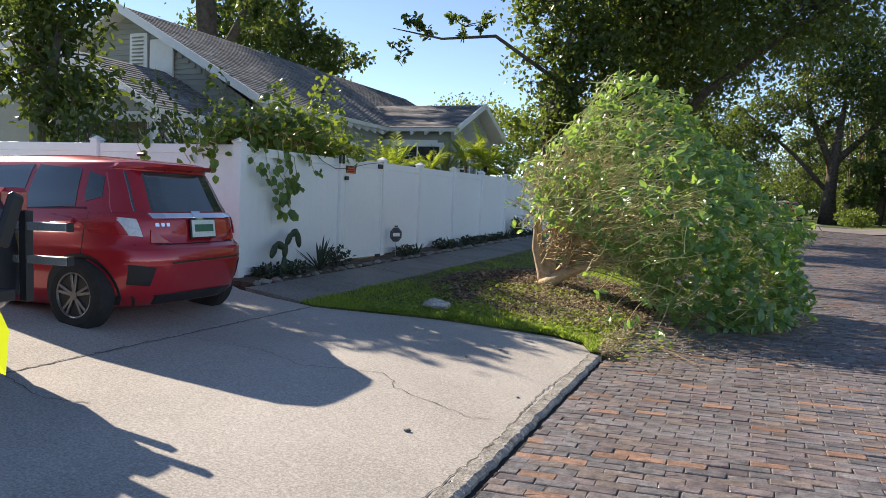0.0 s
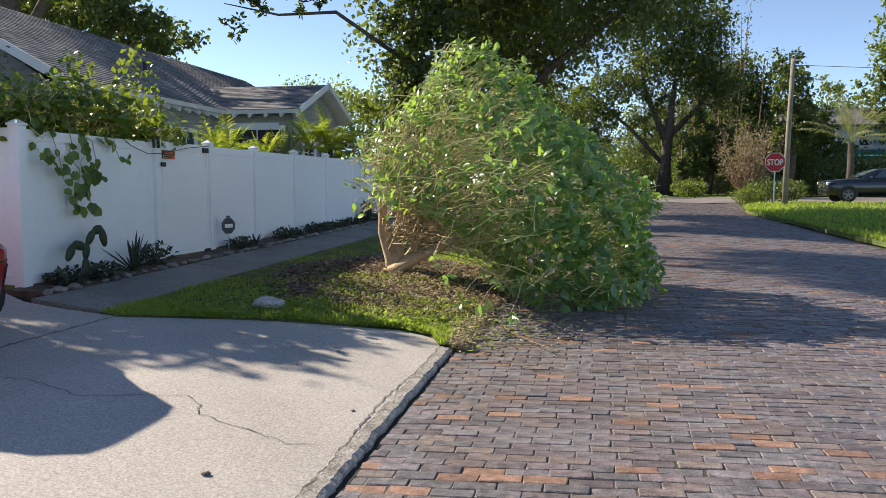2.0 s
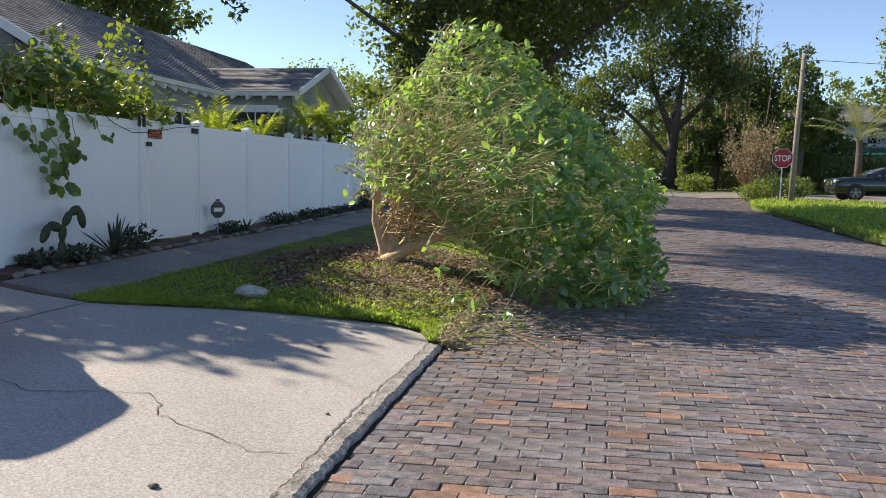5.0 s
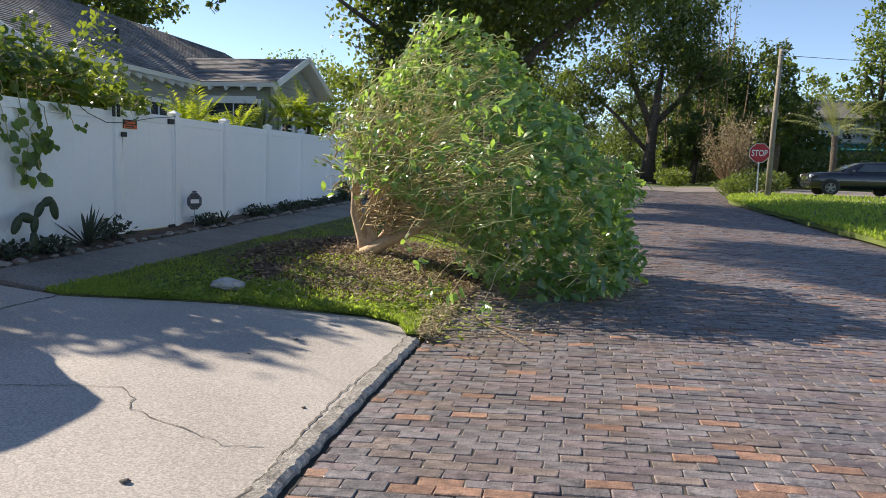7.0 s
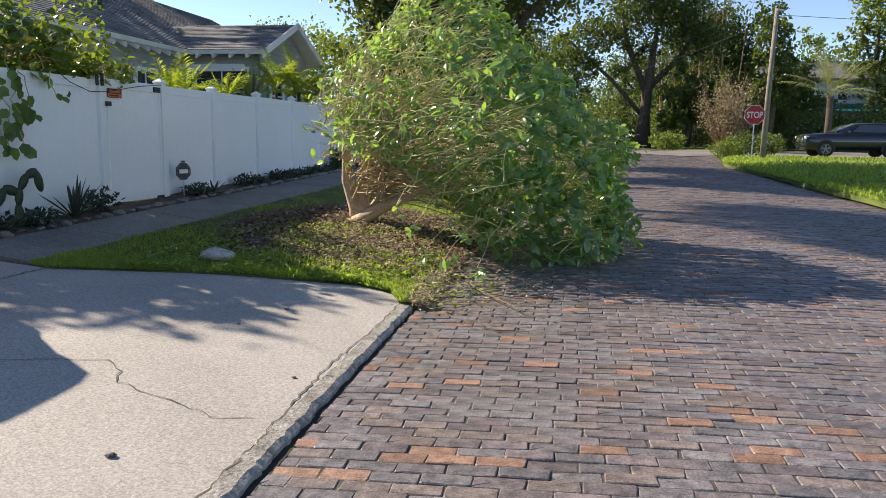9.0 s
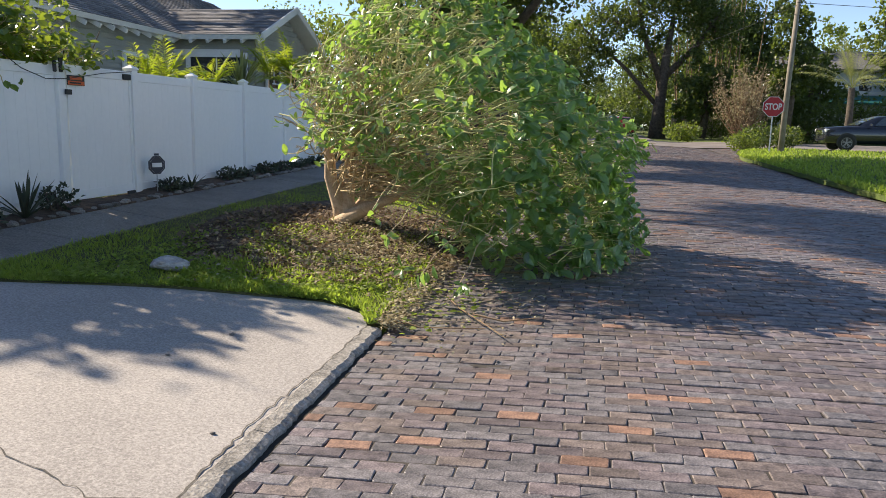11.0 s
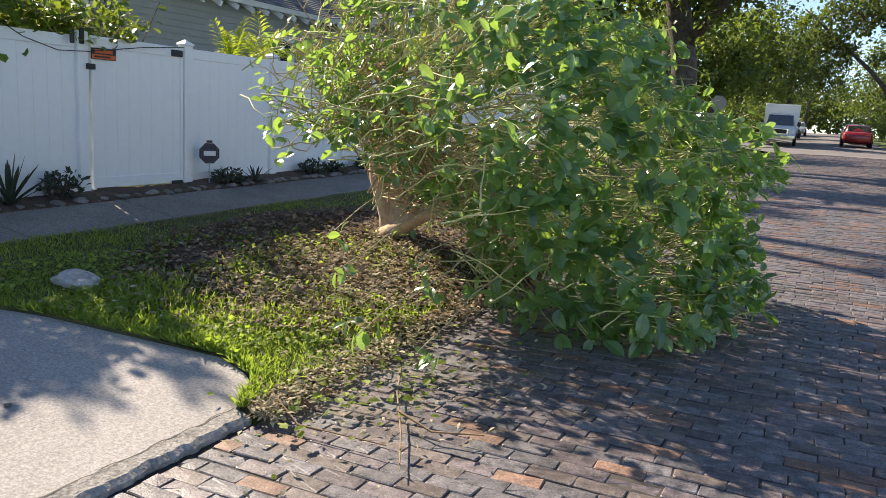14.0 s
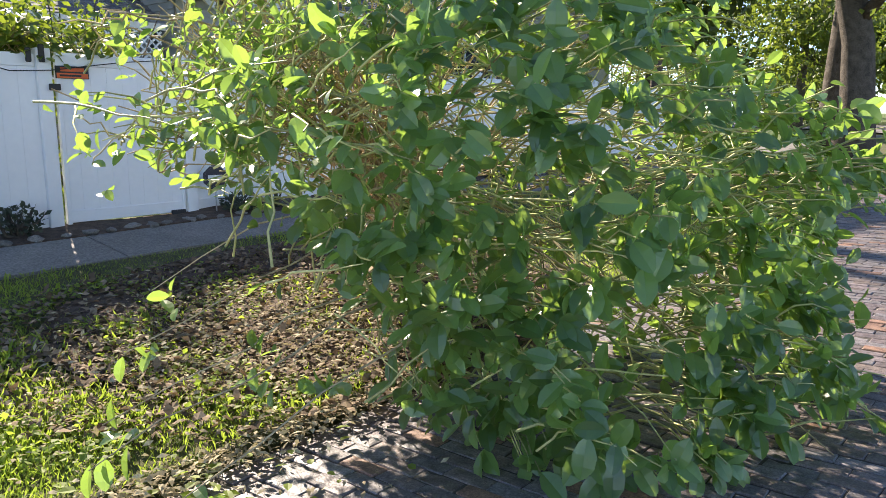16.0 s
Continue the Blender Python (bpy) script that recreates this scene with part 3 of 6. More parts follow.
part("hinge", box((FENCE_X + 0.055, 11.12, 0.50), (0.03, 0.16, 0.085), bevel=0.006), M["black"], gate, "black hinge")

warn = thing("warning_sign", pose(FENCE_X + 0.055, 10.11, 1.94), "small black and orange warning sign on the gate", "sign")
part("plate", box((0, 0, 0), (0.008, 0.31, 0.115), bevel=0.002), M["black"], warn)
part("lower_band", box((0.005, 0, -0.030), (0.004, 0.29, 0.045)), M["orange"], warn)
part("text_bar", box((0.005, 0.0, 0.025), (0.004, 0.22, 0.035)), M["orange"], warn)
part("text_bar", box((0.008, -0.02, -0.03), (0.003, 0.2, 0.018)), M["black"], warn)

sec = thing("yard_sign", pose(FENCE_X + 0.22, 11.48, H(-4.7, 11.48) + 0.03), "octagonal dark security sign on a thin stake", "sign")
bm = bmesh.new()
bmesh.ops.create_cone(bm, cap_ends=True, segments=8, radius1=0.135, radius2=0.135, depth=0.012, matrix=pose(0, 0, 0.38, 0, 90, -25) @ pose(0, 0, 0, 0, 0, 22.5))
part("face", bm, M["navy"], sec)
bm = bmesh.new()
bmesh.ops.create_cone(bm, cap_ends=False, segments=8, radius1=0.112, radius2=0.112, depth=0.016, matrix=pose(0, 0, 0.38, 0, 90, -25) @ pose(0, 0, 0, 0, 0, 22.5))
part("border", bm, M["sign_white"], sec)
part("emblem", box((0.009, -0.004, 0.38), (0.006, 0.15, 0.06), rot=pose(0, 0, 0, 0, 0, -25)), M["sign_white"], sec)
part("top_tab", box((0, 0, 0.525), (0.014, 0.07, 0.03), rot=pose(0, 0, 0, 0, 0, -20)), M["navy"], sec)
part("stake", box((0, 0, 0.13), (0.012, 0.012, 0.27)), M["steel"], sec)

wire = thing("fence_cable", pose(0, 0, 0), "thin black cable drooping along the fence top", "cable")
tubes_mesh("cable", [([(FENCE_X + 0.08, 8.9, 2.18), (FENCE_X + 0.09, 9.2, 2.02), (FENCE_X + 0.1, 9.55, 1.93), (FENCE_X + 0.1, 9.9, 1.95), (FENCE_X + 0.09, 10.6, 2.06), (FENCE_X + 0.08, 11.2, 2.12)], [0.005] * 6)], M["black"], wire)
part("hanging_clip", box((FENCE_X + 0.085, 9.72, 2.08), (0.03, 0.05, 0.13), bevel=0.01), M["black"], wire)


# ---- grey bungalow behind the fence ----
def slab_between(a, b, c, d, t):
    """A slab of thickness t under the quad a b c d."""
    bm = bmesh.new()
    n = (Vector(b) - Vector(a)).cross(Vector(d) - Vector(a)).normalized()
    up = [bm.verts.new(Vector(p)) for p in (a, b, c, d)]
    lo = [bm.verts.new(Vector(p) - n * t) for p in (a, b, c, d)]
    bm.faces.new(up)
    bm.faces.new(lo[::-1])
    for i in range(4):
        j = (i + 1) % 4
        bm.faces.new((up[i], lo[i], lo[j], up[j]))
    return bm


def shingled(a, b, c, d, parent, course=0.145):
    """A roof plane: eave a-b, ridge d-c, decked and covered with lapped shingle tabs of uneven tone."""
    roof = part("roof", slab_between(a, b, c, d, 0.12), M["trim"], parent)
    a, b, c, d = (Vector(p) for p in (a, b, c, d))
    n = (b - a).cross(d - a).normalized()
    rows = max(2, int((d - a).length / course))
    V, F = [], []
    for r in range(rows):
        t0, t1 = r / rows, min(1.0, (r + 1.25) / rows)
        p0, q0, p1, q1 = a.lerp(d, t0), b.lerp(c, t0), a.lerp(d, t1), b.lerp(c, t1)
        m = max(1, int((q0 - p0).length / 0.3))
        s = rnd.random() / m
        cuts = [0.0] + [min(1, max(0, (k + 0.5 * (r % 2)) / m + rnd.uniform(-0.1, 0.1) / m)) for k in range(1, m)] + [1.0]
        for k in range(m):
            u, v = cuts[k], cuts[k + 1]
            base = len(V)
            lift = 0.018 + rnd.uniform(0, 0.006)
            lo0, lo1 = p0.lerp(q0, u) + n * lift, p0.lerp(q0, v) + n * lift
            V += [lo0, lo1, p1.lerp(q1, v) + n * 0.004, p1.lerp(q1, u) + n * 0.004, lo0 - n * 0.02, lo1 - n * 0.02]
            F += [(base, base + 1, base + 2, base + 3), (base + 4, base + 5, base + 1, base)]
    ob = mesh_ob("shingle_cover", V, F, M["shingle"], roof)
    tagged(ob, kind="stuff")
    return roof


def lap_wall(a, b, z0, top_fn, parent, out):
    """Lap siding from a to b (x, y), boards 0.13 m, cut to top_fn(t); out is the outward way."""
    a, b, out = Vector((*a, 0)), Vector((*b, 0)), Vector((*out, 0)).normalized()
    bm = bmesh.new()
    z = z0
    zmax = max(top_fn(i / 20) for i in range(21))
    while z < zmax:
        ts = [i / 40 for i in range(41) if top_fn(i / 40) > z + 0.02]
        if ts:
            p, q = a.lerp(b, ts[0]), a.lerp(b, ts[-1])
            h = min(0.135, zmax - z)
            vs = [bm.verts.new(v) for v in (p + out * 0.03 + Vector((0, 0, z)), q + out * 0.03 + Vector((0, 0, z)), q + out * 0.008 + Vector((0, 0, z + h)), p + out * 0.008 + Vector((0, 0, z + h)), p + out * 0.008 + Vector((0, 0, z)), q + out * 0.008 + Vector((0, 0, z)))]
            bm.faces.new(vs[:4])
            bm.faces.new((vs[4], vs[5], vs[1], vs[0]))
        z += 0.13
    return part("siding", bm, M["siding"], parent)


def house_window(parent, c, w, h, way, shutters=None):
    """A window in a wall that faces way ('x', '-y'): frame, sash bars and panes."""
    rot = pose(0, 0, 0, 0, 0, 90) if way == "x" else pose(0, 0, 0)
    def put(p):
        return (rot @ Vector(p)) + Vector(c)
    s3 = (lambda s: (s[1], s[0], s[2])) if way == "x" else (lambda s: s)
    win = part("window", box(put((0, 0.0, 0)), s3((w, 0.03, h))), M["window_glass"], parent)
    for p, s in (((0, -0.03, h / 2 + 0.05), (w + 0.24, 0.06, 0.12)), ((0, -0.03, -h / 2 - 0.05), (w + 0.24, 0.08, 0.09)), ((-w / 2 - 0.06, -0.03, 0), (0.12, 0.06, h)), ((w / 2 + 0.06, -0.03, 0), (0.12, 0.06, h)), ((0, -0.025, 0), (w, 0.035, 0.04)), ((0, -0.025, h * 0.25), (0.03, 0.03, h * 0.5))):
        part("frame", box(put(p), s3(s), bevel=0.004), M["trim"], win)
    return win


bung = thing("bungalow", pose(0, 0, 0), "grey lap-sided bungalow with a shingled gable roof and white trim", "house")
RX, RZ, EX, EZ, GY = -13.6, 5.95, -9.35, 3.66, 14.0
LX = 2 * RX - EX
shingled((EX, GY - 0.35, EZ), (EX, 30, EZ), (RX, 30, RZ), (RX, GY - 0.35, RZ), bung)
shingled((LX, 30, EZ), (LX, GY - 0.35, EZ), (RX, GY - 0.35, RZ), (RX, 30, RZ), bung)
part("wall", box(((RX), 22, 2.0), (2 * (EX - 0.45 - RX), 15.8, 3.1)), M["siding"], bung)
for q in (GY + 0.1, 29.9):
    bm = bmesh.new()
    vs = [bm.verts.new(p) for p in ((EX - 0.4, q, 3.5), (LX + 0.4, q, 3.5), (RX, q, RZ - 0.12))]
    bm.faces.new(vs)
    part("gable_wall", bm, M["siding"], bung)
half = EX - 0.45 - RX
lap_wall((RX - half, GY + 0.09), (RX + half, GY + 0.09), 2.2, lambda t: 3.45 + (RZ - 3.6) * (1 - abs(2 * t - 1)), bung, (0, -1))
lap_wall((EX - 0.44, GY + 0.1), (EX - 0.44, 20.6), 1.2, lambda t: 3.6, bung, (1, 0))
for sx, ex in ((1, EX), (-1, LX)):
    d = Vector((RX - ex, 0, RZ - EZ))
    ang = math.atan2(RZ - EZ, abs(RX - ex))
    mid = Vector(((RX + ex) / 2, GY - 0.37, (RZ + EZ) / 2 - 0.04))
    part("bargeboard", box(mid, (d.length + 0.05, 0.05, 0.19), rot=Euler((0, sx * ang, 0)).to_matrix().to_4x4(), bevel=0.004), M["trim"], bung)
part("gable_panel", box((-12.48, GY + 0.02, 4.66), (0.72, 0.06, 0.95), bevel=0.005), M["trim"], bung)
vent = part("gable_vent", box((-13.22, GY + 0.03, 4.88), (0.56, 0.06, 0.86), bevel=0.005), M["trim"], bung)
for i in range(8):
    part("slat", box((-13.22, GY - 0.015, 4.56 + 0.092 * i), (0.34, 0.05, 0.02), rot=pose(0, 0, 0, 35)), M["siding"], vent)
for i in range(34):
    yy = GY + 0.1 + 0.48 * i
    if yy < 20.2:
        part("rafter_tail", box((EX - 0.16, yy, EZ - 0.13), (0.36, 0.055, 0.10), rot=Euler((0, 0.48, 0)).to_matrix().to_4x4()), M["trim"], bung)
part("vent_pipe", box((EX - 1.4, 18.6, EZ + 0.95), (0.08, 0.08, 0.35), bevel=0.01), M["black"], bung)
# side wing with its own gable
WY, WR, WX = 20.3, 22.6, -7.1
WZ = 4.62
shingled((-12.2, WY, EZ), (WX, WY, EZ), (WX, WR, WZ), (-12.2, WR, WZ), bung)
shingled((WX, 2 * WR - WY, EZ), (-12.2, 2 * WR - WY, EZ), (-12.2, WR, WZ), (WX, WR, WZ), bung)
part("wall", box((-9.8, WR, 2.1), (4.6, 2 * (WR - WY) - 0.8, 3.0)), M["siding"], bung)
lap_wall((-9.7, WY + 0.38), (-7.5, WY + 0.38), 1.2, lambda t: 3.55, bung, (0, -1))
lap_wall((-7.5, WY + 0.4), (-7.5, 2 * WR - WY - 0.4), 1.2, lambda t: 3.5 + 0.95 * (1 - abs(2 * t - 1)), bung, (1, 0))
for s in (1, -1):
    d = Vector((0, WR - WY, WZ - EZ))
    ang = math.atan2(WZ - EZ, WR - WY)
    part("bargeboard", box((WX + 0.01, WR - s * (WR - WY) / 2, (WZ + EZ) / 2 - 0.03), (0.05, d.length + 0.04, 0.17), rot=Euler((s * ang, 0, 0)).to_matrix().to_4x4(), bevel=0.004), M["trim"], bung)
for i in range(6):
    part("rafter_tail", box((-9.6 + 0.48 * i, WY + 0.14, EZ - 0.11), (0.055, 0.34, 0.09), rot=Euler((0.4, 0, 0)).to_matrix().to_4x4()), M["trim"], bung)
house_window(bung, (-8.55, WY + 0.34, 2.55), 1.5, 1.15, "-y")
house_window(bung, (-7.44, WR - 0.9, 2.5), 0.8, 1.2, "x")
house_window(bung, (-7.44, WR + 0.7, 2.5), 0.8, 1.2, "x")
house_window(bung, (EX - 0.40, 18.8, 2.4), 0.8, 1.1, "x")
part("fascia", box((-8.9, WY + 0.36, 3.24), (2.0, 0.06, 0.16), bevel=0.004), M["trim"], bung)
# small gabled front porch
PX, PZ, QX, QZ, PY = -12.4, 4.35, -10.05, 3.12, 11.3
shingled((QX, PY, QZ), (QX, GY + 0.1, QZ), (PX, GY + 0.1, PZ), (PX, PY, PZ), bung)
shingled((2 * PX - QX, GY + 0.1, QZ), (2 * PX - QX, PY, QZ), (PX, PY, PZ), (PX, GY + 0.1, PZ), bung)
for sx, ex in ((1, QX), (-1, 2 * PX - QX)):
    ang = math.atan2(PZ - QZ, abs(PX - ex))
    part("bargeboard", box(((PX + ex) / 2, PY - 0.02, (PZ + QZ) / 2 - 0.04), (math.hypot(PZ - QZ, PX - ex), 0.05, 0.17), rot=Euler((0, sx * ang, 0)).to_matrix().to_4x4(), bevel=0.004), M["trim"], bung)
bm = bmesh.new()
bm.faces.new([bm.verts.new(p) for p in ((QX - 0.3, PY + 0.25, QZ - 0.1), (2 * PX - QX + 0.3, PY + 0.25, QZ - 0.1), (PX, PY + 0.25, PZ - 0.12))])
part("gable_wall", bm, M["siding"], bung)
part("beam", box((PX, PY + 0.2, QZ - 0.16), (4.5, 0.12, 0.2), bevel=0.005), M["trim"], bung)
for dx in (-2.1, 0.3, 2.1):
    part("porch_post", box((PX + dx, PY + 0.2, 1.75), (0.16, 0.16, 2.6), bevel=0.01), M["trim"], bung)
part("wall", box((PX, 13.2, 1.8), (4.0, 1.4, 2.7)), M["siding"], bung)

# lattice screen on the porch side
lat = bmesh.new()
for k in range(30):
    for s in (1, -1):
        y0 = 11.2 + 0.14 * k
        a, b = (y0, y0 + s * 1.05)
        lo, hi = min(max(a, 11.5), 13.9), min(max(b, 11.5), 13.9)
        if abs(hi - lo) > 0.05:
            za, zb = 1.95 + abs(lo - a), 1.95 + abs(hi - a)
            add_tube(lat, [(-9.98 + 0.006 * s, lo, za), (-9.98 + 0.006 * s, hi, zb)], [0.018, 0.018], 4)
part("lattice", lat, M["trim"], bung, "white diagonal lattice screen")

# near building whose eave shows over the fence
shed = thing("garage", pose(0, 0, 0), "grey garage with a white eave beside the drive", "house")
shingled((-10.45, 10.9, 3.3), (-10.45, 9.0, 3.3), (-13.0, 9.0, 4.9), (-13.0, 10.9, 4.9), shed)
part("bargeboard", box((-11.7, 8.98, 4.05), (3.05, 0.05, 0.2), rot=Euler((0, 0.56, 0)).to_matrix().to_4x4(), bevel=0.004), M["trim"], shed)
part("wall", box((-13.2, 10.0, 1.8), (4.4, 1.5, 2.6)), M["siding"], shed)

# ---- the toppled shrub ----
shrub = thing("toppled_shrub", pose(0, 0, 0), "big leafy shrub toppled from the verge onto the brick street", "shrub")
SHAPE_R = [(0.0, 1.84), (0.32, 1.88), (0.87, 1.74), (1.55, 1.54), (1.88, 1.20), (2.28, 0.82), (2.58, 0.46), (3.09, 0.04), (3.45, -0.50)]
SHAPE_L = [(0.0, 0.0), (0.4, -0.30), (0.8, -0.70), (1.2, -1.25), (1.5, -1.65), (1.9, -1.75), (2.27, -1.70), (2.6, -1.45), (2.92, -1.15), (3.3, -1.02), (3.45, -0.85)]
ROOT = Vector((-1.98, 11.35, H(-1.98, 11.35)))


def crown_at(z, a, depth):
    """The place at height z, bearing a and depth (1: the skin) in the shrub's crown, and the outward way there."""
    lo, hi = ramp(z, SHAPE_L), ramp(z, SHAPE_R)
    r = (hi - lo) / 2
    lump = 0.98 + 0.22 * noise.noise((1.9 * math.cos(a), 1.9 * math.sin(a), 1.7 * z)) + 0.10 * noise.noise((6 * math.cos(a), 6 * math.sin(a), 5 * z))
    x = (lo + hi) / 2 + r * depth * lump * math.cos(a)
    y = 10.4 + min(1.75, r * 1.02 + 0.12) * depth * lump * math.sin(a) - 0.75 * max(0.0, -0.9 - x)
    return Vector((x, y, z)), Vector((math.cos(a), math.sin(a), 0.15 + 0.28 * z)).normalized()


def crown_point(skin_share=0.7):
    while True:
        z = 0.08 + 3.3 * rnd.random()
        r = (ramp(z, SHAPE_R) - ramp(z, SHAPE_L)) / 2
        if rnd.random() < r / 1.9:
            return crown_at(z, rnd.uniform(0, 2 * math.pi), rnd.uniform(0.84, 1.06) if rnd.random() < skin_share else rnd.uniform(0.3, 0.84))


# several pale stems from one torn-up foot
for pts, r in (([(0.06, 0.05, -0.12), (0.0, 0, 0.22), (-0.10, -0.12, 0.62), (-0.06, -0.3, 1.10), (0.25, -0.5, 1.7)], [0.17, 0.115, 0.085, 0.055, 0.014]),
               ([(0.10, 0.0, -0.06), (0.08, 0, 0.3), (0.14, -0.05, 0.75), (0.35, -0.2, 1.35), (0.75, -0.5, 2.2)], [0.15, 0.10, 0.08, 0.05, 0.014]),
               ([(-0.12, -0.05, -0.05), (0.16, -0.12, 0.10), (0.45, -0.3, 0.26), (0.85, -0.6, 0.42), (1.5, -0.9, 0.9)], [0.10, 0.10, 0.085, 0.055, 0.012]),
               ([(0.15, 0.1, 0.1), (0.35, 0.1, 0.4), (0.8, 0, 0.8), (1.5, -0.3, 1.4)], [0.08, 0.07, 0.045, 0.012])):
    part("stem", add_tube(bmesh.new(), [ROOT + Vector(p) for p in pts], r, 9), M["pale_bark"], shrub, smooth=True)

boughs, sprigs, tips = [], [], []
for i in range(160):
    # boughs sweep from the foot to all sides and lie over towards the street
    p, out = crown_point(0.9)
    s = ROOT + Vector((rnd.uniform(-0.05, 0.5), rnd.uniform(-0.6, 0.05), rnd.uniform(0.35, 1.1)))
    bend = Vector((0.1, -0.1, rnd.uniform(0.0, 0.4))) * (p - s).length * 0.25
    pts = [s.lerp(p, t / 8) + bend * math.sin(math.pi * t / 8) + Vector((rnd.gauss(0, 0.03), rnd.gauss(0, 0.03), rnd.gauss(0, 0.03))) * min(1, t) for t in range(9)]
    r0 = rnd.uniform(0.006, 0.014)
    boughs.append((pts, [r0 * (1 - 0.09 * j) for j in range(9)]))
    (p.y > 10.4 and rnd.random() < 0.65) or tips.append((p, out))
    for k in range(3):
        q = pts[rnd.randint(4, 7)]
        e, o2 = crown_point(0.8)
        e = q.lerp(e, min(1.0, 0.7 / max(0.1, (e - q).length)))
        sprigs.append((wiggle(q, e, 4, 0.03), [0.007, 0.006, 0.005, 0.004, 0.003]))
        rnd.random() < 0.2 and tips.append((e, o2))
for i in range(1400):
    # leafy shoots of the skin, running outwards and to the lee
    p, out = crown_point(0.96)
    if rnd.random() < 0.45 * min(1.0, max(0.0, 0.15 - p.x)) * (p.z < 2.3) or (out.y > 0.1 and p.x < 0.7 and rnd.random() < 0.5) or (p.x < 0.0 and p.y > 10.1 and rnd.random() < 0.7):
        continue
    d = Vector((0.75, -0.12, 0.12)) + out * 0.55 + Vector((rnd.gauss(0, 0.3), rnd.gauss(0, 0.3), rnd.gauss(0, 0.3)))
    b = p - d.normalized() * rnd.uniform(0.25, 0.65)
    if min(p.z, b.z) < 0.1 or b.x < ramp(b.z, SHAPE_L) - 0.05:
        b = p.lerp(ROOT + Vector((0.4, -0.4, 0.9)), 0.25)
    sprigs.append((wiggle(b, p, 4, 0.03, -0.03), [0.0065, 0.006, 0.005, 0.004, 0.003]))
    tips.append((p, out))
for i in range(420):
    # long pale shoots, swept over to the lee like combed hair
    p, out = crown_point(1.0)
    if (p.y > 10.9 and p.z < 2.4) or (p.x < -0.3 and rnd.random() < 0.5):
        continue
    d = Vector((0.95, -0.10, 0.16)) + Vector((rnd.gauss(0, 0.18), rnd.gauss(0, 0.18), rnd.gauss(0, 0.22)))
    b = p - d.normalized() * rnd.uniform(0.4, 0.95)
    if b.z > 0.12 and b.x > ramp(b.z, SHAPE_L) - 0.1:
        sprigs.append((wiggle(b, p + out * 0.04, 6, 0.018, -0.02), [0.006, 0.0057, 0.0054, 0.005, 0.004, 0.003, 0.002]))
for i in range(62):
    # bare crooked twigs on the open side, with a few leaves at their ends
    s = ROOT + Vector((rnd.uniform(-0.2, 0.8), rnd.uniform(-1.0, -0.2), rnd.uniform(0.8, 1.7)))
    e = Vector((rnd.uniform(-1.75, -0.8), rnd.uniform(8.7, 10.4), rnd.uniform(1.15, 2.4)))
    e.x -= 0.15 * (e.z > 1.4)
    pts = wiggle(s, e, 8, 0.13, -0.10)
    boughs.append((pts, [0.011 * (1 - 0.085 * j) for j in range(9)]))
    for k in range(4):
        b = pts[rnd.randint(3, 8)]
        f = b + Vector((rnd.uniform(-0.3, 0.25), rnd.uniform(-0.35, 0.15), rnd.uniform(-0.2, 0.3)))
        boughs.append((wiggle(b, f, 4, 0.035), [0.006, 0.005, 0.0045, 0.004, 0.003]))
        rnd.random() < 0.42 and tips.append((f, Vector((-0.6, -0.6, 0.4))))
for x, y, z in ((-0.55, 8.35, 0.55), (-0.35, 8.15, 0.35), (-0.15, 8.0, 0.28), (-0.75, 8.6, 0.75), (0.15, 8.2, 0.2)):
    # low sprays that droop over the verge's edge
    pts = wiggle((x + 0.3, y + 1.7, z + 0.45), (x, y, z), 6, 0.06, -0.08)
    boughs.append((pts, [0.009, 0.008, 0.007, 0.006, 0.005, 0.004, 0.003]))
    tips.append((Vector((x, y, z)), Vector((-0.3, -0.8, 0.1))))
    tips.append((pts[4], Vector((-0.3, -0.8, 0.1))))
tubes_mesh("bough_tangle", boughs, M["twig"], shrub)
tubes_mesh("shoot_tangle", sprigs, M["green_stem"], shrub)
P, W, U, S = [], [], [], []
for p, out in tips:
    # a loose whorl of leaves round each shoot's end
    lee = min(1.0, max(0.0, (p.x + 0.9) / 1.6))
    axis = (out + Vector((0.35, -0.1, 0.1)) + Vector((rnd.gauss(0, 0.35), rnd.gauss(0, 0.35), rnd.gauss(0, 0.3)))).normalized()
    big = rnd.uniform(0.8, 1.2)
    for j in range(rnd.randint(3, 5) + (lee > 0.4) + (lee > 0.7)):
        q = p - axis * rnd.uniform(0.0, 0.22) + Vector((rnd.gauss(0, 0.02), rnd.gauss(0, 0.02), rnd.gauss(0, 0.02)))
        if q.z < H(q.x, q.y) + 0.04:
            continue
        side = Vector((rnd.gauss(0, 1), rnd.gauss(0, 1), rnd.gauss(0, 1)))
        side -= axis * side.dot(axis)
        w = axis * rnd.uniform(0.1, 0.9) + side.normalized() * 0.9 + Vector((0.1, 0, -0.30 * lee))
        u = axis * 0.6 + out * 0.4 * lee + sun_way * 0.6 * (1 - 0.5 * lee) + Vector((rnd.gauss(0, 0.4), rnd.gauss(0, 0.4), 0.2 + rnd.gauss(0, 0.4)))
        P.append(q), W.append(w), U.append(u), S.append(big * rnd.uniform(0.075, 0.108) * (1 + 0.32 * lee))
foliage = leaves("foliage", np.array(P), np.array(W), np.array(U), np.array(S), M["bush_leaf"], shrub, 0.95, "oval")
tagged(foliage, "glossy oval green leaves")
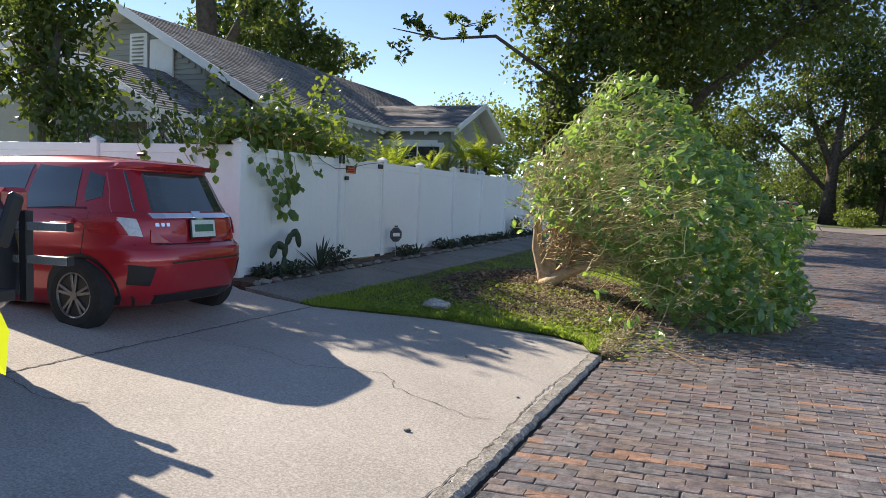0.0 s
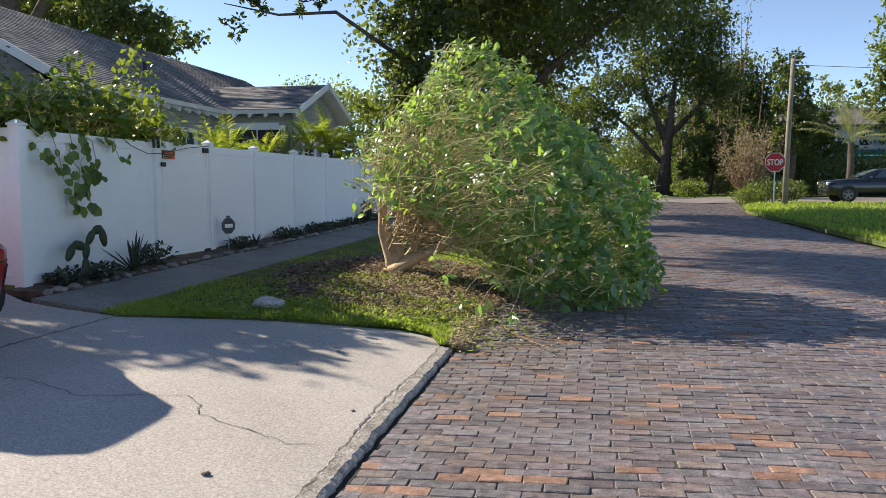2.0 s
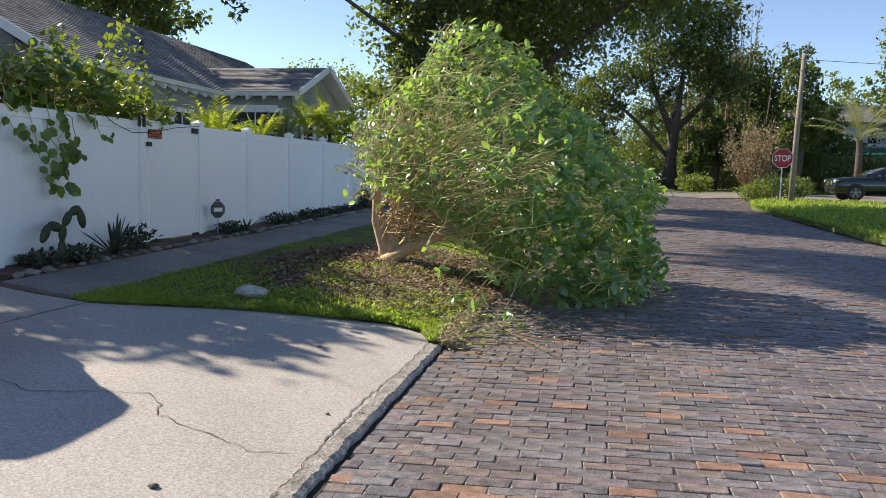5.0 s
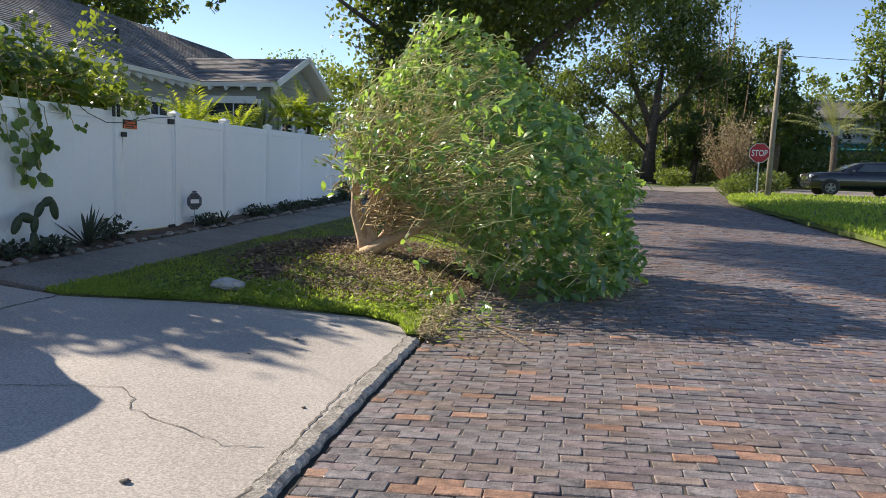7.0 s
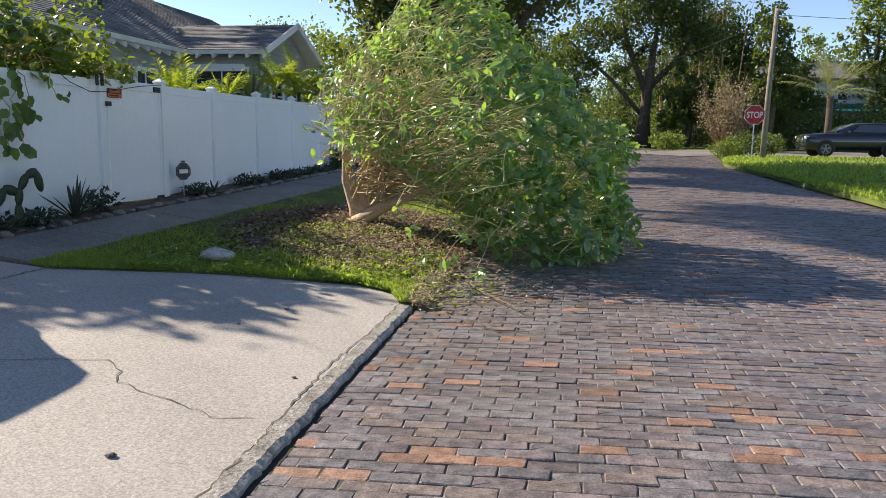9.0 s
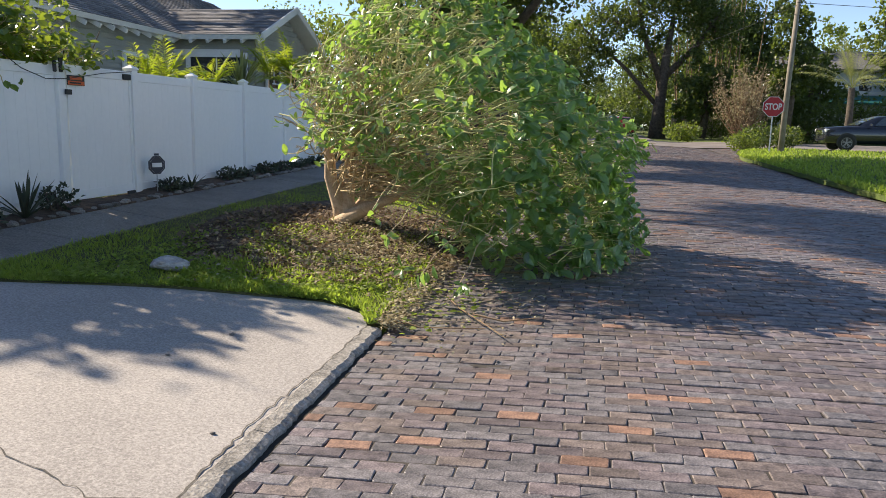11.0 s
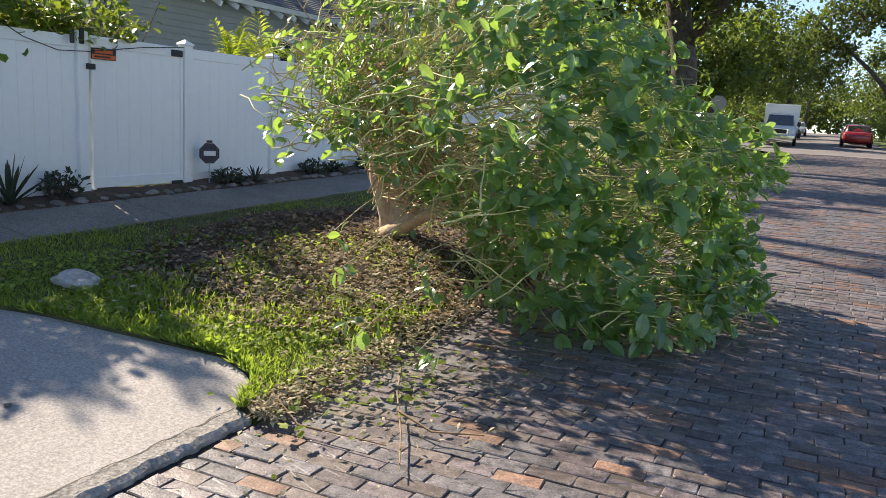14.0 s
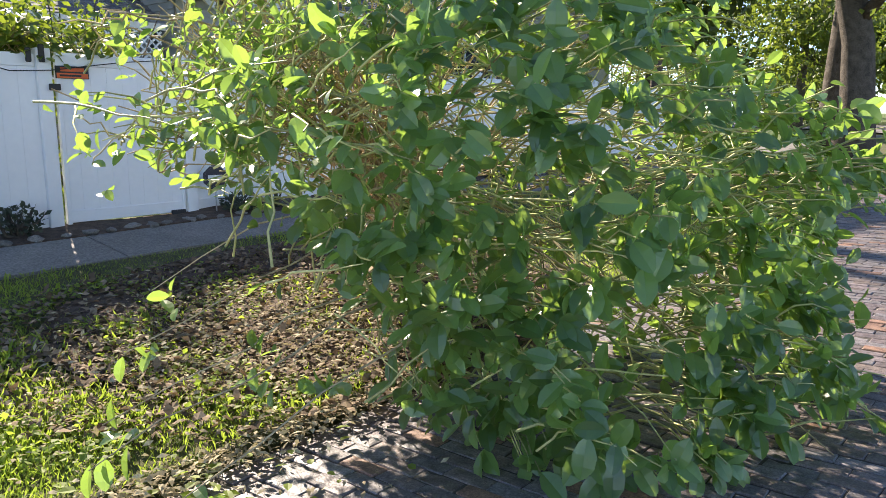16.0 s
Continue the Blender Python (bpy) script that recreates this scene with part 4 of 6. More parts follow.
# clipped twig and leaf litter at the shrub's foot
fallen = thing("fallen_branch", pose(0, 0, 0), "thin broken branch lying on the bricks", "branch")
zz = lambda x, y, d=0.02: (x, y, H(x, y) + d)
tubes_mesh("stick", [([zz(0.02, 8.25, 0.05), zz(0.2, 7.9, 0.03), zz(0.46, 7.5), zz(0.66, 7.15, 0.02)], [0.007, 0.006, 0.005, 0.003]), ([zz(0.35, 7.65, 0.05), zz(0.6, 7.55, 0.03), zz(0.85, 7.6, 0.05)], [0.007, 0.006, 0.003]), ([zz(-0.5, 7.6, 0.06), zz(0.0, 7.3, 0.03), zz(0.5, 7.3, 0.04)], [0.006, 0.005, 0.003])], M["dry_twig"], fallen)
P, W, U, S = [], [], [], []
for i in range(170):
    x, y = rnd.gauss(-0.05, 0.30), 8.05 + rnd.gauss(0, 0.45)
    P.append((x, y, H(x, y) + 0.02 + 0.05 * rnd.random())), W.append((rnd.gauss(0, 1), rnd.gauss(0, 1), 0.1)), U.append((rnd.gauss(0, 0.3), rnd.gauss(0, 0.3), 1)), S.append(rnd.uniform(0.03, 0.08))
tagged(leaves("leaf_litter", np.array(P), np.array(W), np.array(U), np.array(S), M["grass"]), "green leaves scattered at the shrub's foot", "leaves", kind="stuff")
P, W, U, S = [], [], [], []
for i in range(7000):
    a, r = rnd.uniform(0, 6.283), math.sqrt(rnd.random())
    x, y = -1.6 + 1.6 * r * math.cos(a), 10.3 + 2.4 * r * math.sin(a)
    P.append((x, y, H(x, y) + 0.05 + 0.04 * rnd.random())), W.append((rnd.gauss(0, 1), rnd.gauss(0, 1), rnd.gauss(0, 0.3))), U.append((rnd.gauss(0, 0.5), rnd.gauss(0, 0.5), 1)), S.append(rnd.uniform(0.025, 0.085))
tagged(leaves("dead_leaves", np.array(P), np.array(W), np.array(U), np.array(S), M["dead_leaf"], shape="card"), "brown dead leaves and wood chips on the mulch", "leaves", kind="stuff")

P, W, U, S = [], [], [], []
for i in range(7000):
    # clippings heaped along the verge's edge, over the mulch and strewn on the bricks
    k = rnd.random()
    if k < 0.3:
        y = 7.3 + 2.6 * rnd.random() ** 1.4
        x, h = -0.27 + rnd.gauss(0, 0.06), 0.06 * rnd.random()
    elif k < 0.96:
        x, y, h = rnd.gauss(-1.25, 0.55), rnd.gauss(9.7, 0.95), 0.05 + 0.04 * rnd.random()
    else:
        x, y, h = rnd.uniform(-0.25, 0.9), rnd.gauss(8.1, 0.6), 0.012
    if x < -0.3 and y < apron_top(x) + 0.05:
        continue
    P.append((x, y, H(x, y) + 0.012 + h)), W.append((rnd.gauss(0, 1), rnd.gauss(0, 1), rnd.gauss(0, 0.25))), U.append((rnd.gauss(0, 0.6), rnd.gauss(0, 0.6), 1)), S.append(rnd.uniform(0.02, 0.065))
tagged(leaves("clippings", np.array(P), np.array(W), np.array(U), np.array(S), M["clipping"], wide=0.6, shape="card"), "pale dry clippings and leaf debris along the verge", "debris", kind="stuff")

# grass of the verge
P, W, U, S = [], [], [], []
for i in range(64000):
    x = rnd.uniform(-3.6, -0.36)
    y = apron_top(x) + 0.01 + 12.5 * rnd.random() ** 1.9
    d = math.hypot((x + 1.75) / 1.4, (y - 10.7) / 2.3)
    if d < 1 and rnd.random() > 0.18 + 0.5 * d * d * max(0, noise.noise((x * 2, y * 2, 1)) + 0.4):
        continue
    P.append((x, y, H(x, y) + 0.025)), W.append((rnd.gauss(0, 0.5), rnd.gauss(0, 0.5), rnd.uniform(0.5, 1.2))), U.append((rnd.gauss(0, 1), rnd.gauss(0, 1), 0.2))
    S.append(rnd.uniform(0.02, 0.075) * (1.15 if y < 8.6 else 1.0) * (0.65 if x < -2.2 else 1.0) * (0.7 + 0.8 * max(0.0, 0.5 + noise.noise((x * 1.3, y * 1.3, 8)))))
tagged(leaves("grass", np.array(P), np.array(W), np.array(U), np.array(S), M["grass"], wide=0.22, shape="card"), "short bright green grass on the verge", "grass", kind="stuff")
P, W, U, S = [], [], [], []
for i in range(16000):
    y = rnd.uniform(14, 39)
    x = right_edge(y) - 0.06 + 14 * rnd.random() ** 1.7
    if right_edge(y) - 0.06 > x:
        continue
    P.append((x, y, H(x, y) + 0.1)), W.append((rnd.gauss(0, 0.5), rnd.gauss(0, 0.5), 0.9)), U.append((rnd.gauss(0, 1), rnd.gauss(0, 1), 0.2)), S.append(rnd.uniform(0.08, 0.2))
tagged(leaves("lawn_grass", np.array(P), np.array(W), np.array(U), np.array(S), M["grass"], wide=0.5, shape="card"), "sunlit grass on the lawn across the street", "grass", kind="stuff")


P, W, U, S = [], [], [], []
for i in range(9000):
    x = rnd.uniform(-3.0, -0.40)
    y = apron_top(x) + 0.02 + 3.2 * rnd.random() ** 1.5
    if noise.noise((x * 1.6, y * 1.6, 4)) < -0.05:
        continue
    P.append((x, y, H(x, y) + 0.04 + 0.05 * rnd.random())), W.append((rnd.gauss(0, 1), rnd.gauss(0, 1), rnd.uniform(0, 0.6))), U.append((rnd.gauss(0, 0.5), rnd.gauss(0, 0.5), 1)), S.append(rnd.uniform(0.02, 0.05))
tagged(leaves("weeds", np.array(P), np.array(W), np.array(U), np.array(S), M["grass"], wide=1.3, shape="card"), "low broad-leaved weeds among the grass", "weeds", kind="stuff")


# ---- trees ----
def tree(name, base, trunk, limbs, blobs, n, size, leaf, label, bark="bark", category="tree", lean=0.0, shape="card", wide=1.0, gap=0.0):
    """Trunk (points, radii), limbs (points, radii) and a crown of leaf clumps inside the blobs (centre, radii)."""
    t = thing(name, pose(*base), label, category)
    if trunk:
        part("trunk", add_tube(bmesh.new(), trunk[0], trunk[1], 9), M[bark], t, smooth=True)
    fine = []
    for pts, radii in limbs:
        part("limb", add_tube(bmesh.new(), pts, radii, 6), M[bark], t, smooth=True)
    P, W, U, S = [], [], [], []
    total = sum(r[0] * r[1] * r[2] for c, r in blobs)
    for c, r in blobs:
        k = int(n * r[0] * r[1] * r[2] / total)
        clumps = max(4, k // 26)
        cs = unit(clumps) * (rng.random((clumps, 1)) ** 0.45) * np.array(r) + np.array(c)
        for q in cs[: max(3, clumps // 3)]:
            fine.append((wiggle(c, q, 4, 0.12 * min(r)), [0.03, 0.022, 0.016, 0.011, 0.006]))
        idx = rng.integers(0, clumps, k)
        p = cs[idx] + rng.normal(size=(k, 3)) * min(r) * 0.16
        P.append(p)
        W.append(rng.normal(size=(k, 3)) + np.array([0, 0, -0.25]))
        U.append(unit(k) + np.array([0, 0, 0.7]))
        S.append(rng.uniform(0.6, 1.3, k) * size)
    crown = leaves("crown", np.concatenate(P), np.concatenate(W), np.concatenate(U), np.concatenate(S), M[leaf], t, wide, shape)
    tubes_mesh("twig_tangle", fine, M[bark], t)
    return t


# the big oak over the verge, two trunks
tree("oak_tree", (-2.2, 29.5, H(-2.2, 29.5)), ([(0, 0, -0.1), (0.05, 0, 1.0), (-0.1, 0, 3.0), (-0.6, -0.4, 5.5), (-1.4, -1.2, 8.5), (-1.8, -2, 11.5)], [0.62, 0.45, 0.40, 0.36, 0.28, 0.15]),
     [([(-0.2, 0, 3.4), (1.5, -1.5, 5.2), (4.2, -3, 7.0), (6.5, -4, 8.2)], [0.18, 0.15, 0.10, 0.05]), ([(-1.0, -0.8, 7), (1.5, -3, 8.6), (3.5, -5, 9.6)], [0.22, 0.15, 0.07])],
     [((0.4, -2.2, 8.0), (4.2, 3.6, 2.6)), ((4.6, -3.2, 7.8), (3.6, 3.0, 2.2)), ((-2.4, -3.0, 8.8), (3.2, 3.0, 2.4)), ((1.5, -2, 11), (5.5, 4, 3.0)), ((0.2, -0.6, 5.6), (2.6, 2.2, 1.6)), ((-3.4, -3.2, 5.6), (1.9, 1.9, 1.7)), ((6.2, -1, 9.8), (3.2, 3, 2.2))],
     34000, 0.21, "oak_leaf", "large spreading oak with dark leaves on the verge")
tree("oak_tree", (-3.1, 31.0, H(-3.1, 31)), ([(0, 0, -0.1), (0, 0, 1.2), (0.1, 0.1, 4.0), (0.2, 0.6, 8.0)], [0.5, 0.38, 0.33, 0.16]), [([(0.1, 0.1, 4), (1.6, 1.8, 6.2), (3, 3.4, 7.5)], [0.2, 0.14, 0.06])],
     [((0.3, 1.0, 8.4), (3.6, 3.4, 2.6)), ((2.8, 3.0, 7.6), (2.6, 2.6, 1.8)), ((0.5, 0.6, 5.2), (2.4, 2.2, 1.3))], 12000, 0.23, "oak_leaf", "second oak trunk with a dark crown behind it")
# leafy branch tips nearer than the oak
tree("magnolia_tree", (-5.7, 24.5, H(-5.7, 24.5)), ([(0, 0, 0), (0.1, 0, 2.2), (0.3, 0.2, 4.4), (0.8, 0.4, 6.8)], [0.16, 0.13, 0.10, 0.05]), [([(0.25, 0.2, 3.6), (1.2, -0.2, 4.8), (1.9, -0.6, 5.2)], [0.07, 0.05, 0.02]), ([(0.4, 0.2, 5.0), (-1.6, -0.6, 6.4), (-3.4, -1.0, 6.3), (-5.2, -1.2, 6.7)], [0.08, 0.06, 0.04, 0.015])],
     [((0.9, 0.2, 4.4), (1.5, 1.1, 1.0)), ((0.5, 0.2, 6.0), (1.5, 1.0, 1.0)), ((-2.6, -0.9, 6.7), (1.0, 0.6, 0.45)), ((-4.3, -1.1, 6.6), (0.9, 0.5, 0.5)), ((-4.9, -1.2, 5.9), (0.45, 0.4, 0.55)), ((1.9, 0.3, 6.0), (1.4, 0.9, 1.3)), ((0.6, 0.3, 3.0), (1.3, 0.9, 0.9)), ((0.4, 0, 7.6), (2.0, 0.8, 0.8)), ((2.2, 0.2, 4.2), (1.3, 0.9, 1.1))], 5200, 0.22, "oak_leaf", "slender tree with large dark leaves behind the fence", shape="leaf", wide=0.9)
# trees behind the bungalow, the tallest of which shades the street
tree("tall_oak", (-18.8, 23.0, H(-18.8, 23)), ([(0, 0, 0), (0.2, 0, 5.0), (0.0, -0.3, 10.0), (0.5, -1.0, 16.5)], [0.55, 0.42, 0.34, 0.12]),
     [([(0.2, 0, 5.0), (1.6, 0.6, 8.0), (3.0, 1.5, 10.5)], [0.22, 0.16, 0.06]), ([(0.0, -0.2, 8.5), (-2.2, -0.4, 11), (-3.6, -0.6, 13.5)], [0.22, 0.15, 0.06]), ([(0.0, -0.3, 10), (1.2, -2.4, 14), (1.6, -3.6, 16)], [0.2, 0.13, 0.05])],
     [((0.8, -1.7, 16.6), (2.4, 2.2, 1.5)), ((1.4, -3.4, 16.4), (1.7, 1.4, 1.1)), ((0.2, 0.6, 17.0), (2.2, 1.8, 1.3)), ((3.0, 1.4, 10.4), (1.7, 1.6, 1.2)), ((-3.4, -0.6, 13.2), (1.8, 1.6, 1.3)), ((1.6, 0.6, 7.6), (1.3, 1.2, 0.8)), ((-1.8, -0.3, 9.2), (1.6, 1.4, 1.0))], 15000, 0.24, "tree_leaf", "very tall oak with an open crown behind the bungalow")
for bx, by, hgt, wd, n in ((-22, 30, 11.5, 4.6, 8500), (-26.0, 37, 11.5, 4.4, 8500), (-27, 20, 9.5, 4.4, 5000)):
    tree("backyard_tree", (bx, by, H(bx, by)), ([(0, 0, 0), (0.3, 0, hgt * 0.4), (0.2, 0.3, hgt * 0.75)], [0.4, 0.3, 0.12]), [([(0.3, 0, hgt * 0.4), (wd * 0.4, 0, hgt * 0.6), (wd * 0.7, 0.5, hgt * 0.8)], [0.2, 0.13, 0.05]), ([(0.3, 0, hgt * 0.45), (-wd * 0.4, 0, hgt * 0.62), (-wd * 0.7, 0.5, hgt * 0.75)], [0.2, 0.13, 0.05])],
         [((0, 0, hgt * 0.8), (wd * 0.6, wd * 0.6, hgt * 0.16)), ((wd * 0.55, 0, hgt * 0.66), (wd * 0.5, wd * 0.5, hgt * 0.15)), ((-wd * 0.6, 0, hgt * 0.68), (wd * 0.5, wd * 0.5, hgt * 0.14))] + [((wd * rnd.uniform(-1.1, 1.1), rnd.uniform(-1, 1), hgt * rnd.uniform(0.48, 1.0)), (wd * 0.32, wd * 0.32, hgt * 0.085)) for _ in range(7)], n, 0.25, "tree_leaf", "tall tree with a loose crown behind the bungalow")
for bx, by, hgt, wd in ((-11, 44, 7.0, 3.2), (-17, 48, 7.5, 3.6), (-6.5, 40, 6.6, 3.0), (-24, 44, 7, 3.6)):
    tree("backyard_tree", (bx, by, H(bx, by)), ([(0, 0, 0), (0.1, 0, hgt * 0.6)], [0.25, 0.12]), [], [((0, 0, hgt * 0.72), (wd, wd, hgt * 0.26)), ((0.5, 0, hgt * 0.42), (wd * 0.8, wd * 0.8, hgt * 0.22))], 4200, 0.26, "light_leaf", "low rounded green tree behind the houses")
# tree over the fence beside the garage
tree("yard_tree", (-10.0, 8.7, H(-9, 8.6)), ([(0, 0, 0), (0.1, 0, 2.0), (0.4, 0, 3.6)], [0.14, 0.11, 0.05]), [], [((0.1, 0.1, 3.0), (1.15, 0.9, 1.0)), ((0.0, 0, 4.4), (1.3, 1.0, 1.1)), ((0.7, 0.0, 2.2), (0.7, 0.6, 0.5)), ((0.1, 0.7, 5.4), (0.6, 0.7, 0.4)), ((0.4, 1.6, 5.4), (0.7, 0.7, 0.4))], 4800, 0.16, "tree_leaf", "leafy tree rising behind the white fence", shape="leaf", wide=0.8)

# far side of the crossing
tree("live_oak", (6.5, 62, H(6.5, 62)), ([(0, 0, -0.1), (0, 0, 2.0), (0.2, 0, 5.0), (0.6, 0, 9.0)], [0.7, 0.46, 0.36, 0.16]), [([(0, 0, 2.2), (-2.5, 0, 5.0), (-5.2, 0, 7.4), (-7, 0, 9)], [0.20, 0.15, 0.10, 0.04]), ([(0.2, 0, 4.5), (2.5, 0, 7), (4, 0, 9.5)], [0.3, 0.2, 0.08]), ([(0.1, 0, 4.0), (-1.6, 0, 8), (-2.4, 0, 12)], [0.3, 0.2, 0.07])],
     [((-3.5, 0, 8.6), (3.0, 2.5, 1.6)), ((0.5, 0, 10.6), (4.2, 3, 2.6)), ((3.5, 0, 8.4), (2.6, 2.4, 2.0)), ((-1.5, 0, 14), (3.6, 3, 2.0)), ((-6.4, 0, 6.6), (1.8, 1.8, 1.3)), ((2.5, 0, 13.0), (2.8, 2.5, 1.6)), ((-4.3, -0.3, 6.4), (1.7, 1.5, 1.1)), ((-2.0, -0.6, 5.6), (1.3, 1.2, 0.8)), ((2.3, -0.6, 5.8), (1.5, 1.3, 1.0)), ((-0.4, -0.8, 7.4), (1.6, 1.2, 0.9))], 18000, 0.29, "tree_leaf", "old live oak with spreading limbs past the crossing")
for bx, by, hgt, wd, leaf, n in ((25, 68, 15, 2.6, "light_leaf", 2600), (29, 66, 11.5, 3.5, "light_leaf", 2600), (14.3, 56, 9.2, 1.6, "oak_leaf", 1500), (12.5, 74, 13, 4.5, "tree_leaf", 4200), (15, 73, 12.0, 4.0, "tree_leaf", 4200), (25, 82, 10.5, 5.5, "light_leaf", 3000), (38, 78, 10.5, 6, "light_leaf", 3000), (34, 76, 9, 4.5, "oak_leaf", 2400), (3.5, 170, 9, 8, "tree_leaf", 2500), (16, 90, 10, 6, "tree_leaf", 2500), (-9, 58, 8, 3.6, "oak_leaf", 2600), (-9, 100, 11, 6, "tree_leaf", 2500), (11, 120, 11, 6, "oak_leaf", 2200), (9.5, 60, 5.2, 2.6, "tree_leaf", 2000), (13.5, 58, 5.5, 2.6, "oak_leaf", 2200),
                                (-4.6, 66, 9.0, 4.0, "light_leaf", 3400), (-4.0, 80, 12, 6, "tree_leaf", 4200), (-2.6, 97, 12, 6, "oak_leaf", 3200), (-1.5, 135, 13, 8, "tree_leaf", 3000), (17.3, 62.5, 6.8, 2.4, "oak_leaf", 1800), (25.5, 63, 6.5, 2.6, "tree_leaf", 1800), (-5.0, 56, 7.5, 3.0, "light_leaf", 2600), (8.2, 84, 11, 5.0, "tree_leaf", 3200), (7.6, 104, 11, 5.6, "light_leaf", 2600), (-5, 118, 10, 5, "tree_leaf", 2000), (7.5, 140, 9, 6, "tree_leaf", 1500), (-6, 165, 9, 7, "light_leaf", 1500), (2, 215, 7, 14, "tree_leaf", 2500), (48, 70, 9, 5, "tree_leaf", 2200)):
    tree("street_tree", (bx, by, H(bx, by)), ([(0, 0, 0), (0.2, 0, hgt * 0.35), (0.1, 0, hgt * 0.7)], [0.32, 0.25, 0.1]), [([(0.2, 0, hgt * 0.35), (wd * 0.4, 0, hgt * 0.6)], [0.16, 0.06]), ([(0.2, 0, hgt * 0.38), (-wd * 0.4, 0, hgt * 0.6)], [0.16, 0.06])],
         [((0, 0, hgt * 0.76), (wd * 0.85, wd * 0.8, hgt * 0.24)), ((wd * 0.3, -0.6, hgt * 0.48), (wd * 0.7, wd * 0.6, hgt * 0.22)), ((-wd * 0.4, -0.4, hgt * 0.42), (wd * 0.6, wd * 0.6, hgt * 0.2))] + [((wd * rnd.uniform(-1.1, 1.1), rnd.uniform(-1, 1), hgt * rnd.uniform(0.4, 1.02)), (wd * 0.35, wd * 0.35, hgt * 0.1)) for _ in range(6)], int(n * 1.7), 0.33, leaf, "green street tree past the crossing")
# tall thin bamboo clump
bam = thing("bamboo_clump", pose(10.6, 66, H(10.6, 66)), "tall thin bamboo canes with sparse leaves", "bamboo")
canes, P = [], []
for i in range(26):
    x0, y0 = rnd.gauss(0, 1.3), rnd.gauss(0, 0.6)
    h = rnd.uniform(11, 16)
    pts = [(x0 + (0.25 * rnd.gauss(0, 1)) * t * t + 0.3 * x0 * t, y0, h * t) for t in (0, 0.3, 0.6, 0.85, 1.0)]
    canes.append((pts, [0.05, 0.045, 0.04, 0.025, 0.01]))
    for j in range(55):
        t = rnd.uniform(0.35, 1)
        P.append((x0 * (1 + 0.3 * t) + rnd.gauss(0, 0.35), y0 + rnd.gauss(0, 0.3), h * t))
tubes_mesh("cane_stand", canes, M["dry_twig"], bam)
P = np.array(P)
leaves("foliage", P, rng.normal(size=P.shape) + np.array([0, 0, -0.4]), unit(len(P)), rng.uniform(0.25, 0.5, len(P)), M["tree_leaf"], bam, 0.5, "card")

# bare pinkish shrub, clipped bushes
bare = thing("bare_shrub", pose(10.6, 51, H(10.6, 51) + 0.02), "dry twiggy shrub with pale seed heads", "shrub")
tw, P = [], []
for i in range(150):
    a, r, h = rnd.uniform(0, 6.283), rnd.uniform(0.3, 2.4), rnd.uniform(2.2, 5.4)
    e = (r * math.cos(a), r * math.sin(a), h * (1.05 - 0.12 * r))
    tw.append((wiggle((0.1 * math.cos(a), 0.1 * math.sin(a), 0), e, 5, 0.18), [0.04, 0.03, 0.022, 0.016, 0.01, 0.006]))
    for j in range(15):
        t = rnd.uniform(0.5, 1)
        P.append((e[0] * t + rnd.gauss(0, 0.2), e[1] * t + rnd.gauss(0, 0.2), e[2] * t + rnd.gauss(0, 0.2)))
tubes_mesh("twig_tangle", tw, M["dry_twig"], bare)
P = np.array(P)
leaves("seed_head_cloud", P, rng.normal(size=P.shape), unit(len(P)), rng.uniform(0.1, 0.24, len(P)), M["flower"], bare, 0.7, "card")


def bush(name, x, y, r, h, n, size, leaf, label, z=0.0):
    t = thing(name, pose(x, y, H(x, y) + z), label, "bush")
    p = unit(n) * (rng.random((n, 1)) ** 0.3) * np.array((r, r, h * 0.55)) + np.array((0, 0, h * 0.5))
    p *= 1 + 0.12 * np.sin(5 * p[:, :1] + 3 * p[:, 1:2])
    p[:, 2] = np.abs(p[:, 2])
    leaves("foliage", p, rng.normal(size=p.shape) + p * np.array((0.5 / r, 0.5 / r, 0)) + np.array((0, 0, 0.4)), unit(n) + np.array((0, 0, 0.6)), rng.uniform(0.6, 1.2, n) * size, M[leaf], t, 0.9, "card")
    tubes_mesh("stem_tangle", [(wiggle((0, 0, 0), (rnd.gauss(0, r * 0.5), rnd.gauss(0, r * 0.5), h * 0.8), 3, 0.05), [0.02, 0.015, 0.01, 0.006]) for i in range(10)], M["bark"], t)
    return t


bush("flowering_bush", 7.6, 54.8, 1.25, 1.15, 900, 0.22, "light_leaf", "low sunlit bush with pale flowers at the corner")
bush("round_bush", 8.75, 40.5, 0.9, 0.9, 900, 0.16, "light_leaf", "rounded green bush on the lawn corner")
bush("round_bush", 9.7, 42.5, 1.0, 1.2, 900, 0.18, "tree_leaf", "rounded green bush on the lawn corner")
bush("round_bush", 11.2, 44.0, 1.1, 1.1, 900, 0.18, "tree_leaf", "dark green bush beside the pole")
bush("round_bush", 13.4, 52.5, 1.2, 1.0, 800, 0.2, "light_leaf", "green bush before the far house")
bush("round_bush", 20.5, 58.0, 1.6, 1.9, 900, 0.24, "light_leaf", "green bush before the far house")
bush("round_bush", 17.0, 60.0, 1.8, 3.0, 1100, 0.26, "oak_leaf", "dark bush before the far house")
bush("round_bush", 14.2, 60.0, 1.8, 3.6, 1100, 0.26, "oak_leaf", "dark bush before the far house")
